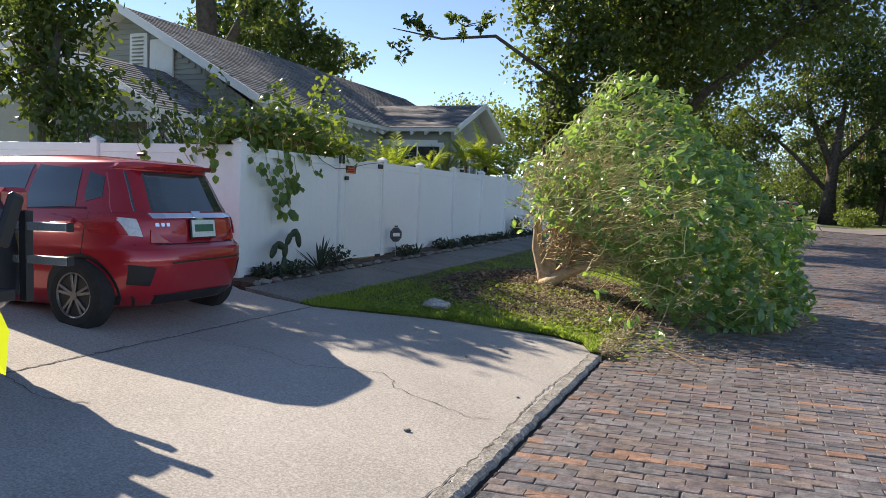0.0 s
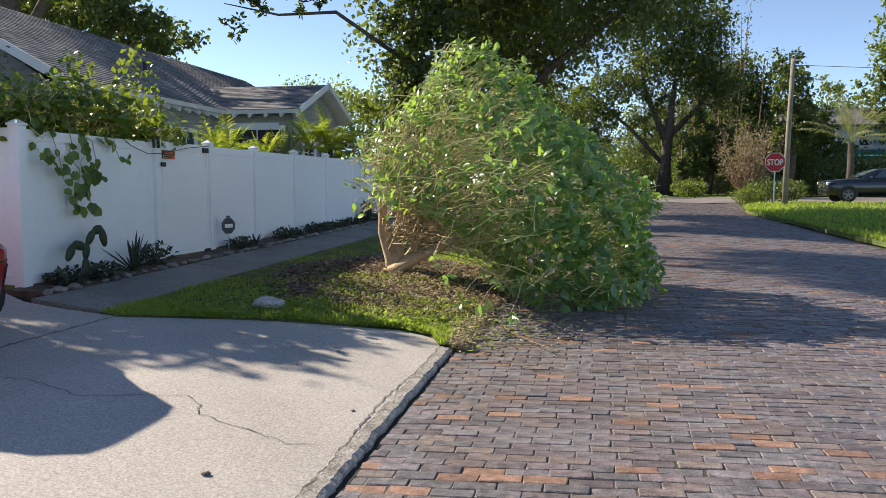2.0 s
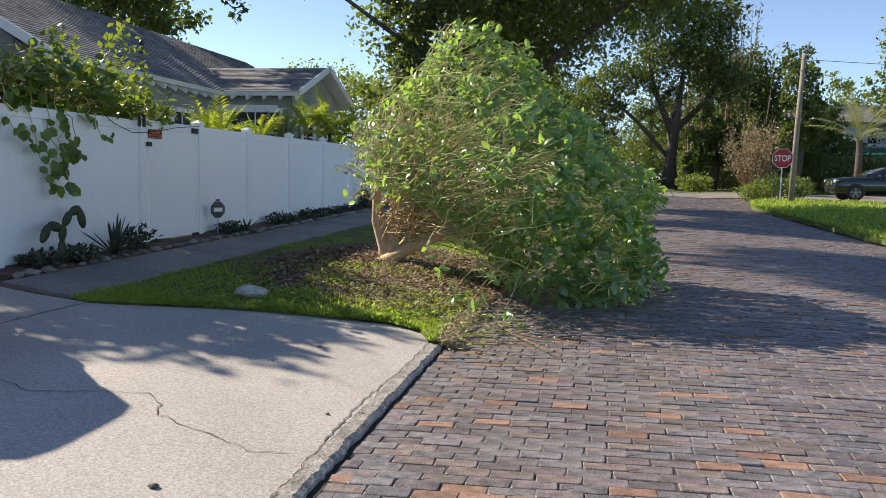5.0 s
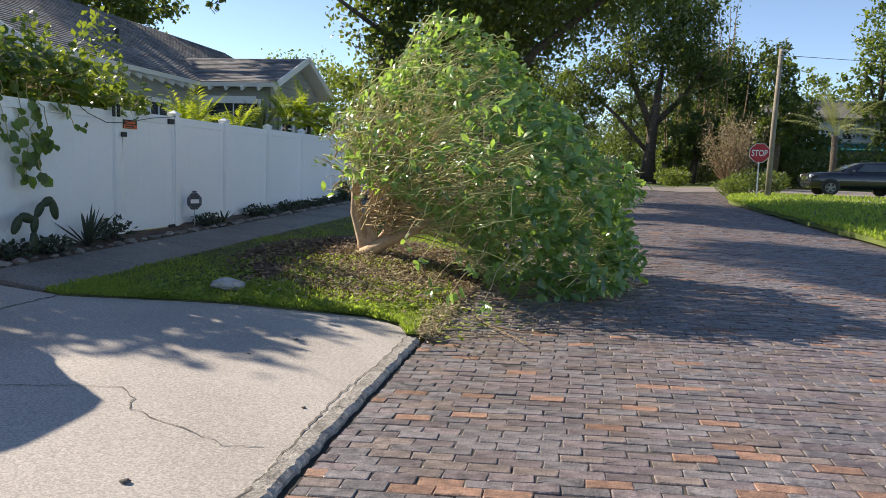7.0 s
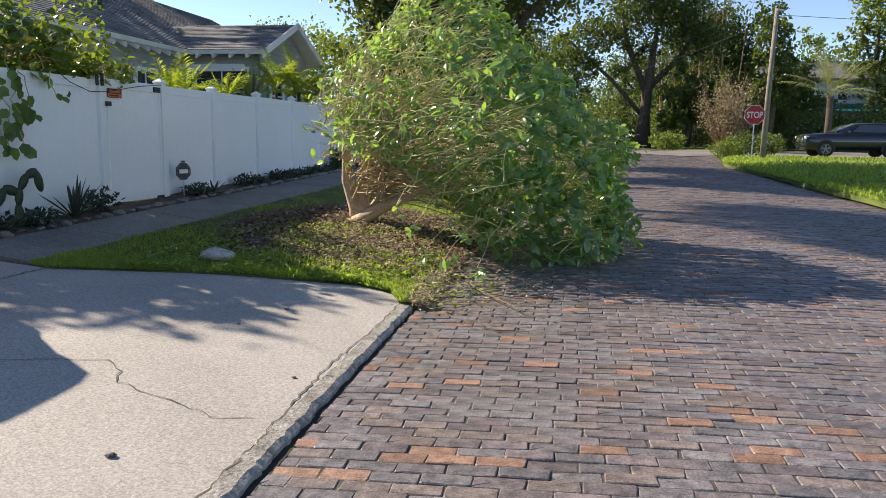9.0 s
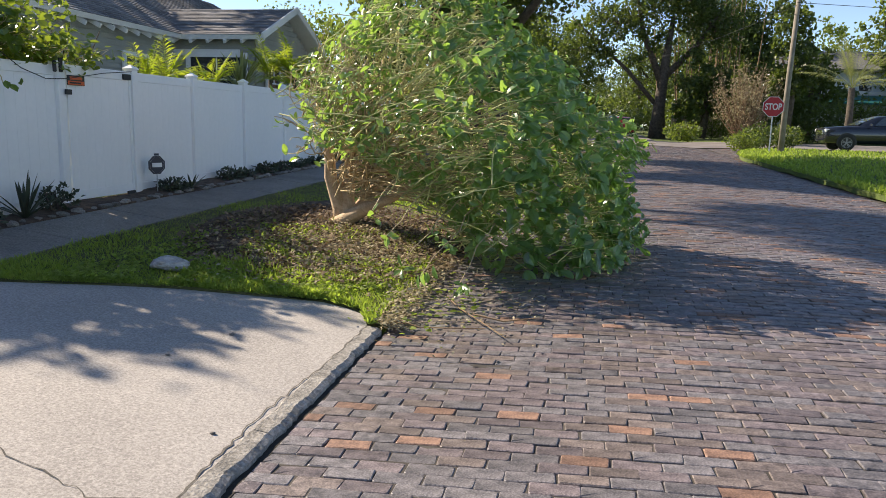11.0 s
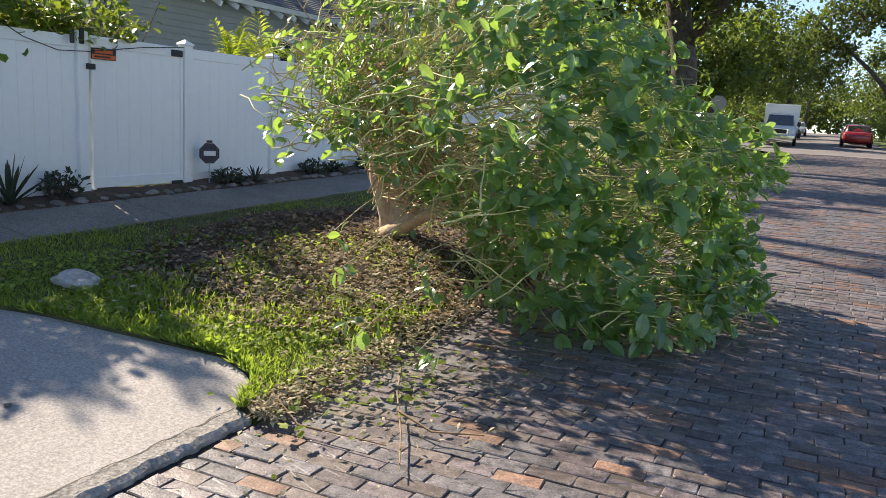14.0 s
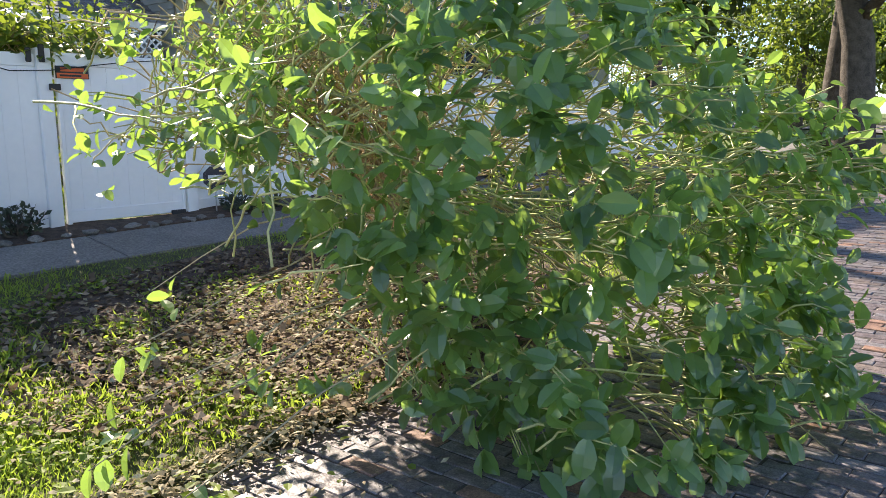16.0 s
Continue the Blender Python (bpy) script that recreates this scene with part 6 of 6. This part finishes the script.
def car(name, base, label, paint, side_prof, roof_prof, half, wheels, wr, glass="car_glass", tumble=0.82, grade=0.22):
    """A car along -x to +x (rear at +x). side_prof: (x, z low, z belt, half-width); roof_prof: (x, z) of the glasshouse."""
    c = thing(name, base, label, "car")
    secs = []
    for x, lo, hi, w in side_prof:
        h = hi - lo
        pts = [(0.0, lo), (0.80 * w, lo), (0.95 * w, lo + 0.10 * h), (w, lo + 0.34 * h), (1.0 * w, lo + 0.62 * h), (0.97 * w, lo + 0.80 * h), (0.93 * w, lo + 0.93 * h), (0.85 * w, hi), (0.4 * w, hi + 0.015), (0, hi + 0.02)]
        secs.append([(x, y, z) for y, z in pts] + [(x, -y, z) for y, z in pts[-2:0:-1]] + [(x, 0, lo)])
    loft(secs, paint, c, "body")
    gs = []
    for x, zb, zt, w in roof_prof:
        h = zt - zb
        pts = [(w, zb), (w * (1 - 0.10 * (1 - tumble) / 0.18), zb + 0.5 * h), (w * tumble, zb + 0.86 * h), (w * tumble * 0.9, zb + 0.97 * h), (0.5 * w, zt), (0, zt + 0.012)]
        gs.append([(x, y, z) for y, z in pts] + [(x, -y, z) for y, z in pts[-2::-1]])
    loft(gs, paint, c, "roof")
    for x in wheels:
        for s in (1, -1):
            wheel(c, x, s * (half - 0.062), wr, 0.19, s)
            bm = bmesh.new()
            arc = [(x + wr * 1.14 * math.cos(math.pi * (k / 20 * 1.16 - 0.08)), wr * 1.04 + wr * 1.14 * math.sin(math.pi * (k / 20 * 1.16 - 0.08))) for k in range(21)]
            o, q = [bm.verts.new((u, s * (half + 0.006), v)) for u, v in arc], [bm.verts.new((u, s * (half - 0.05), v)) for u, v in arc]
            bm.faces.new(o)
            for k in range(20):
                bm.faces.new((o[k], o[k + 1], q[k + 1], q[k]))
            part("wheel_arch", bm, M["black"], c)
    return c


def quad_panel(name, pts, mat, parent, t=0.01):
    """A thin plate through four or more points."""
    bm = bmesh.new()
    v = [Vector(p) for p in pts]
    n = (v[1] - v[0]).cross(v[2] - v[0]).normalized()
    a = [bm.verts.new(p) for p in v]
    b = [bm.verts.new(p - n * t) for p in v]
    bm.faces.new(a)
    bm.faces.new(b[::-1])
    for i in range(len(v)):
        j = (i + 1) % len(v)
        bm.faces.new((a[i], b[i], b[j], a[j]))
    return part(name, bm, mat, parent)


# red hatchback, rear towards the street; a stack of rounded outlines from nose (-x) to tail (+x)
red = thing("hatchback", pose(-4.16, 5.14, H(-4.5, 5) - 0.075, 0, -1.5, 1), "shiny red hatchback parked on the driveway, rear outwards", "car")
MIDX, CORNER = -1.40, 5.0
TAIL = [(0.20, 0.46), (0.28, 0.55), (0.42, 0.60), (0.56, 0.635), (0.68, 0.64), (0.715, 0.60), (0.74, 0.565), (0.86, 0.555), (0.96, 0.54), (1.0, 0.50), (1.1, 0.445), (1.25, 0.375), (1.37, 0.315), (1.40, 0.36), (1.425, 0.37), (1.45, 0.28), (1.48, 0.05), (1.505, -0.25), (1.52, -0.6)]
NOSE = [(0.20, -3.30), (0.35, -3.44), (0.55, -3.48), (0.70, -3.42), (0.82, -3.25), (0.92, -2.9), (0.98, -2.62), (1.1, -2.38), (1.25, -2.08), (1.38, -1.78), (1.46, -1.5), (1.505, -1.15), (1.52, -0.85)]
WIDE = [(0.20, 0.78), (0.32, 0.83), (0.5, 0.848), (0.7, 0.85), (0.82, 0.842), (0.92, 0.828), (1.0, 0.80), (1.06, 0.775), (1.2, 0.735), (1.36, 0.675), (1.44, 0.62), (1.49, 0.52), (1.52, 0.30)]


def car_x(y, z):
    w = ramp(z, WIDE)
    return MIDX + (ramp(z, TAIL) - MIDX) * max(0.0, 1 - min(1.0, abs(y) / w) ** CORNER) ** (1 / CORNER)


def car_y(x, z):
    a = (ramp(z, TAIL) if x > MIDX else ramp(z, NOSE)) - MIDX
    return ramp(z, WIDE) * max(0.0, 1 - min(1.0, abs((x - MIDX) / a)) ** CORNER) ** (1 / CORNER)


levels = sorted({z for z, _ in TAIL + NOSE + WIDE})
bm = bmesh.new()
rings = []
for z in levels:
    ring = []
    for k in range(64):
        t = 2 * math.pi * k / 64
        c, s = math.cos(t), math.sin(t)
        a = (ramp(z, TAIL) if c > 0 else -ramp(z, NOSE) + 2 * MIDX) - MIDX
        ring.append(bm.verts.new((MIDX + abs(a) * math.copysign(abs(c) ** (2 / CORNER), c), ramp(z, WIDE) * math.copysign(abs(s) ** (2 / CORNER), s), z)))
    rings.append(ring)
for p0, p1 in zip(rings, rings[1:]):
    for k in range(64):
        bm.faces.new((p0[k], p0[(k + 1) % 64], p1[(k + 1) % 64], p1[k]))
bm.faces.new(rings[0][::-1])
bm.faces.new(rings[-1])
part("body", bm, M["red_paint"], red, smooth=True)


def skin(name, corners, mat, where, label="", off=0.005, n=8, parent=None, side=1):
    """A patch that follows the body: corners (u, z) in order, u being y on the tail or x on a flank."""
    (u0, z0), (u1, z1), (u2, z2), (u3, z3) = corners
    bm = bmesh.new()
    lay = []
    for d in (off, -0.02):
        g = []
        for j in range(n + 1):
            row = []
            for i in range(n + 1):
                a, b = i / n, j / n
                u = (u0 * (1 - a) + u1 * a) * (1 - b) + (u3 * (1 - a) + u2 * a) * b
                z = (z0 * (1 - a) + z1 * a) * (1 - b) + (z3 * (1 - a) + z2 * a) * b
                row.append(bm.verts.new((car_x(u, z) + d, u, z) if where == "tail" else (u, side * (car_y(u, z) + d), z)))
            g.append(row)
        lay.append(g)
    for j in range(n):
        for i in range(n):
            bm.faces.new((lay[0][j][i], lay[0][j][i + 1], lay[0][j + 1][i + 1], lay[0][j + 1][i]))
    rim = [(0, i) for i in range(n + 1)] + [(j, n) for j in range(1, n + 1)] + [(n, i) for i in range(n - 1, -1, -1)] + [(j, 0) for j in range(n - 1, 0, -1)]
    for k in range(len(rim)):
        (ja, ia), (jb, ib) = rim[k], rim[(k + 1) % len(rim)]
        bm.faces.new((lay[0][jb][ib], lay[0][ja][ia], lay[1][ja][ia], lay[1][jb][ib]))
    return part(name, bm, mat, parent or red, label, smooth=False)


skin("rear_window", [(-0.60, 1.01), (0.60, 1.01), (0.53, 1.355), (-0.53, 1.355)], M["car_glass"], "tail")
skin("spoiler", [(-0.58, 1.385), (0.58, 1.385), (0.55, 1.425), (-0.55, 1.425)], M["red_paint"], "tail", off=0.05)
skin("brake_light", [(-0.16, 1.372), (0.16, 1.372), (0.16, 1.386), (-0.16, 1.386)], M["red_lens"], "tail", off=0.03)
skin("chrome_bar", [(-0.52, 0.955), (0.52, 0.955), (0.53, 1.0), (-0.53, 1.0)], M["chrome"], "tail", "chrome trim bar across the hatch", 0.022)
skin("emblem", [(-0.05, 0.94), (0.05, 0.94), (0.06, 1.015), (-0.06, 1.015)], M["chrome"], "tail", off=0.035)
plate = part("number_plate", box((0.578, 0.05, 0.86), (0.02, 0.31, 0.155), rot=pose(0, 0, 0, 0, -6), bevel=0.003), M["plate"], red)
part("plate_frame", box((0.571, 0.05, 0.86), (0.018, 0.335, 0.18), rot=pose(0, 0, 0, 0, -6), bevel=0.003), M["black"], plate)
part("text_bar", box((0.588, 0.05, 0.865), (0.006, 0.25, 0.065), rot=pose(0, 0, 0, 0, -6)), M["plate_ink"], plate)
for s in (1, -1):
    skin("tail_light", [(s * 0.79, 0.83), (s * 0.60, 0.80), (s * 0.62, 0.955), (s * 0.80, 1.0)], M["red_lens"], "tail", "red tail light", 0.014)
    skin("clear_light", [(s * 0.68, 0.81), (s * 0.61, 0.80), (s * 0.63, 0.95), (s * 0.72, 0.965)], M["clear_lens"], "tail", "clear reversing light", 0.022)
    skin("light_pillar", [(s * 0.70, 1.0), (s * 0.635, 1.0), (s * 0.575, 1.34), (s * 0.60, 1.34)], M["red_paint"], "tail", "", 0.010)
    skin("reflector", [(s * 0.55, 0.75), (s * 0.36, 0.745), (s * 0.46, 0.80), (s * 0.54, 0.86)], M["red_lens"], "tail", "", 0.010)
    skin("bumper_inset", [(s * 0.70, 0.40), (s * 0.57, 0.38), (s * 0.55, 0.54), (s * 0.71, 0.57)], M["black"], "tail", "black bumper inset", 0.006)
    skin("side_light", [(0.20, 0.93), (0.44, 0.84), (0.44, 0.96), (0.14, 1.0)], M["red_lens"], "flank", "", 0.010, side=s)
    skin("rear_side_window", [(-0.66, 1.03), (-0.10, 1.05), (-0.13, 1.37), (-0.62, 1.41)], M["car_glass"], "flank", side=s)
    skin("front_side_window", [(-1.95, 1.02), (-0.72, 1.03), (-0.68, 1.41), (-1.50, 1.40)], M["car_glass"], "flank", side=s)
    skin("quarter_window", [(-0.02, 1.09), (0.13, 1.13), (0.10, 1.30), (-0.05, 1.35)], M["car_glass"], "flank", side=s)
    skin("belt_strip", [(-2.2, 1.005), (0.02, 1.03), (0.02, 1.045), (-2.2, 1.02)], M["black"], "flank", side=s)
    skin("door_seam", [(-0.685, 0.30), (-0.678, 0.30), (-0.678, 1.0), (-0.685, 1.0)], M["black"], "flank", off=0.002, side=s)
    skin("door_seam", [(0.02, 0.62), (0.027, 0.62), (0.06, 1.0), (0.053, 1.0)], M["black"], "flank", off=0.002, side=s)
    skin("door_handle", [(-0.28, 0.90), (-0.06, 0.91), (-0.06, 0.945), (-0.28, 0.935)], M["red_paint"], "flank", off=0.03, side=s)
    skin("waist_crease", [(-2.2, 0.80), (0.2, 0.86), (0.2, 0.868), (-2.2, 0.808)], M["red_paint"], "flank", off=0.012, side=s)
    for x in (-2.53, 0.0):
        wheel(red, x, s * 0.785, 0.305, 0.185, s)
        bm = bmesh.new()
        arc = [(x + 0.345 * math.cos(math.pi * (k / 20 * 1.16 - 0.08)), 0.31 + 0.345 * math.sin(math.pi * (k / 20 * 1.16 - 0.08))) for k in range(21)]
        o, q = [bm.verts.new((u, s * (car_y(u, max(v, 0.3)) + 0.008), v)) for u, v in arc], [bm.verts.new((u, s * 0.7, v)) for u, v in arc]
        bm.faces.new(o)
        for k in range(20):
            bm.faces.new((o[k], o[k + 1], q[k + 1], q[k]))
        part("wheel_arch", bm, M["black"], red)
skin("bumper_line", [(-0.40, 0.565), (0.62, 0.585), (0.62, 0.602), (-0.40, 0.582)], M["black"], "tail", off=0.004)
skin("hatch_seam", [(-0.66, 0.728), (0.66, 0.728), (0.66, 0.736), (-0.66, 0.736)], M["black"], "tail", off=0.004)
skin("lower_valance", [(-0.60, 0.21), (0.60, 0.21), (0.66, 0.30), (-0.66, 0.30)], M["black"], "tail", off=0.006)
for k in range(3):
    skin("badge_letter", [(-0.50 + 0.055 * k, 0.885), (-0.465 + 0.055 * k, 0.885), (-0.465 + 0.055 * k, 0.915), (-0.50 + 0.055 * k, 0.915)], M["chrome"], "tail", off=0.012, n=2)
part("antenna", box((-0.1, 0, 1.535), (0.10, 0.03, 0.035), bevel=0.012), M["black"], red)

# dark car with a hitch rack at the edge of the drive
dark = car("dark_suv", pose(-3.48, 2.48, H(-4.1, 2.5) + 0.01, 0, -1, 3), "dark grey car with a folded steel hitch rack", M["grey_paint"],
           [(-3.9, 0.4, 0.8, 0.6), (-3.7, 0.28, 0.95, 0.85), (-2.6, 0.26, 1.05, 0.90), (-1.0, 0.26, 1.08, 0.91), (-0.2, 0.3, 1.16, 0.90), (0.02, 0.36, 1.1, 0.84), (0.08, 0.42, 0.9, 0.75)],
           [(-3.0, 1.0, 1.02, 0.8), (-2.2, 1.03, 1.5, 0.82), (-1.5, 1.03, 1.62, 0.82), (-0.6, 1.03, 1.6, 0.81), (-0.2, 1.0, 1.35, 0.78), (-0.05, 0.95, 1.05, 0.74)], 0.9, (-3.1, -0.75), 0.34)
for s in (1, -1):
    part("tail_light", box((-0.02, s * 0.76, 1.05), (0.16, 0.2, 0.2), bevel=0.03), M["red_lens"], dark)
rack = part("hitch_rack", box((0.30, 0.0, 0.42), (0.55, 0.07, 0.07), bevel=0.006), M["steel"], dark, "folded galvanised steel hitch rack")
part("cross_bar", box((0.42, 0.1, 0.50), (0.07, 0.6, 0.07), bevel=0.006), M["black"], rack)
for z in (0.68, 0.90):
    part("arm", box((0.27, 0.76, z), (0.46, 0.05, 0.055), bevel=0.004), M["steel"], rack)
    part("end_plug", box((0.507, 0.76, z), (0.014, 0.054, 0.06), bevel=0.003), M["black"], rack)
part("upright", box((0.13, 0.76, 0.70), (0.07, 0.06, 0.60), bevel=0.006), M["black"], rack)
for y, z, tip in ((0.44, 0.95, -20), (0.14, 0.90, -48)):
    part("wheel_hook", box((0.36, y, z), (0.05, 0.11, 0.34), rot=pose(0, 0, 0, tip), bevel=0.02), M["black"], rack, "black rubber wheel hook")

# black sport utility across the lawn
suv = car("black_suv", pose(13.05, 40.6, H(15, 40.6) + 0.11, 0, 0, 0), "black sport utility vehicle parked across the lawn", M["dark_paint"],
          [(-0.95, 0.5, 0.95, 0.7), (-0.85, 0.36, 1.06, 0.88), (0.0, 0.34, 1.14, 0.94), (1.5, 0.34, 1.16, 0.95), (3.4, 0.36, 1.16, 0.95), (4.0, 0.4, 1.1, 0.9), (4.1, 0.5, 0.9, 0.8)],
          [(0.35, 1.08, 1.12, 0.84), (0.8, 1.1, 1.38, 0.86), (1.35, 1.1, 1.62, 0.86), (2.4, 1.1, 1.68, 0.86), (3.5, 1.1, 1.63, 0.86), (3.95, 1.06, 1.18, 0.84)], 0.95, (0.0, 2.9), 0.38)
for s in (1, -1):
    quad_panel("side_window", [(1.15, s * 0.872, 1.2), (3.4, s * 0.872, 1.2), (3.2, s * 0.78, 1.55), (1.5, s * 0.78, 1.55)][::-s], M["car_glass"], suv)
    part("headlight", box((-0.83, s * 0.7, 0.92), (0.2, 0.3, 0.16), bevel=0.03), M["clear_lens"], suv)
    part("mirror", box((0.95, s * 1.0, 1.22), (0.1, 0.18, 0.14), bevel=0.03), M["dark_paint"], suv)
quad_panel("windscreen", [(0.45, -0.72, 1.22), (0.45, 0.72, 1.22), (1.15, 0.62, 1.54), (1.15, -0.62, 1.54)][::-1], M["window_glass"], suv)
part("grille", box((-0.93, 0, 0.82), (0.06, 0.9, 0.24), bevel=0.02), M["chrome"], suv)

# white pick-up with a box body, parked past the crossing
truck = car("white_truck", pose(-0.3, 57.5, H(0, 57), 0, 0, 90), "white pick-up truck with a tall box body", M["white_paint"],
            [(-3.0, 0.55, 1.0, 0.8), (-2.9, 0.42, 1.15, 0.97), (-1.8, 0.42, 1.2, 1.0), (0.5, 0.42, 1.2, 1.0), (0.6, 0.5, 1.15, 0.95)],
            [(-1.75, 1.15, 1.2, 0.88), (-1.1, 1.18, 1.85, 0.88), (-0.6, 1.18, 1.95, 0.88), (0.4, 1.18, 1.95, 0.88), (0.55, 1.15, 1.85, 0.88)], 1.0, (-2.1, 2.2), 0.40)
truck.matrix_basis = pose(-0.75, 57.5, H(0, 57), 0, 0, 92)
part("box_body", box((2.9, 0, 1.6), (4.4, 2.1, 2.0), bevel=0.03), M["white_paint"], truck)
part("chassis", box((2.6, 0, 0.5), (4.2, 0.9, 0.2)), M["black"], truck)
part("grille", box((-2.98, 0, 0.85), (0.08, 1.1, 0.34), bevel=0.02), M["chrome"], truck)
part("grille_opening", box((-3.01, 0, 0.85), (0.05, 0.9, 0.24)), M["black"], truck)
quad_panel("windscreen", [(-1.80, -0.78, 1.24), (-1.80, 0.78, 1.24), (-1.17, 0.70, 1.86), (-1.17, -0.70, 1.86)][::-1], M["car_glass"], truck)
for s in (1, -1):
    part("headlight", box((-2.93, s * 0.78, 0.9), (0.12, 0.3, 0.24), bevel=0.03), M["clear_lens"], truck)
    part("mirror", box((-1.2, s * 1.08, 1.35), (0.1, 0.2, 0.28), bevel=0.03), M["black"], truck)
part("front_bumper", box((-3.0, 0, 0.52), (0.18, 1.9, 0.22), bevel=0.03), M["chrome"], truck)

# parked cars down the street
SED_B = [(-2.2, 0.4, 0.65, 0.65), (-2.05, 0.25, 0.75, 0.82), (-1.0, 0.22, 0.92, 0.88), (0.8, 0.22, 0.96, 0.88), (1.9, 0.26, 0.95, 0.86), (2.15, 0.34, 0.85, 0.78), (2.22, 0.42, 0.7, 0.7)]
SED_R = [(-0.95, 0.9, 0.92, 0.78), (-0.2, 0.92, 1.38, 0.78), (0.4, 0.92, 1.44, 0.78), (1.0, 0.92, 1.38, 0.77), (1.65, 0.92, 0.97, 0.74)]
for x, y, paint, nm, lab, turn in ((3.75, 61, "far_red", "red_sedan", "red sedan parked down the street", -90), (3.9, 69, "grey_paint", "dark_sedan", "dark car parked down the street", -90), (-1.0, 76, "dark_paint", "dark_sedan", "dark car parked down the street", 90), (-0.9, 90, "white_paint", "white_sedan", "white car parked far down the street", 90), (4.0, 84, "dark_paint", "dark_sedan", "dark car parked down the street", -90)):
    c = car(nm, pose(x, y, H(x, y), 0, 0, turn), lab, M[paint], SED_B, SED_R, 0.88, (-1.4, 1.35), 0.32)
    quad_panel("rear_window", [(1.6, -0.6, 1.0), (1.6, 0.6, 1.0), (1.08, 0.56, 1.35), (1.08, -0.56, 1.35)], M["car_glass"], c)
    quad_panel("windscreen", [(-0.9, -0.62, 0.98), (-0.9, 0.62, 0.98), (-0.25, 0.56, 1.34), (-0.25, -0.56, 1.34)][::-1], M["car_glass"], c)
    for s in (1, -1):
        part("tail_light", box((2.16, s * 0.62, 0.78), (0.1, 0.28, 0.12), bevel=0.02), M["red_lens"], c)
        quad_panel("side_window", [(-0.5, s * 0.79, 0.98), (1.2, s * 0.785, 0.98), (0.9, s * 0.70, 1.3), (0.0, s * 0.70, 1.33)][::s], M["car_glass"], c)
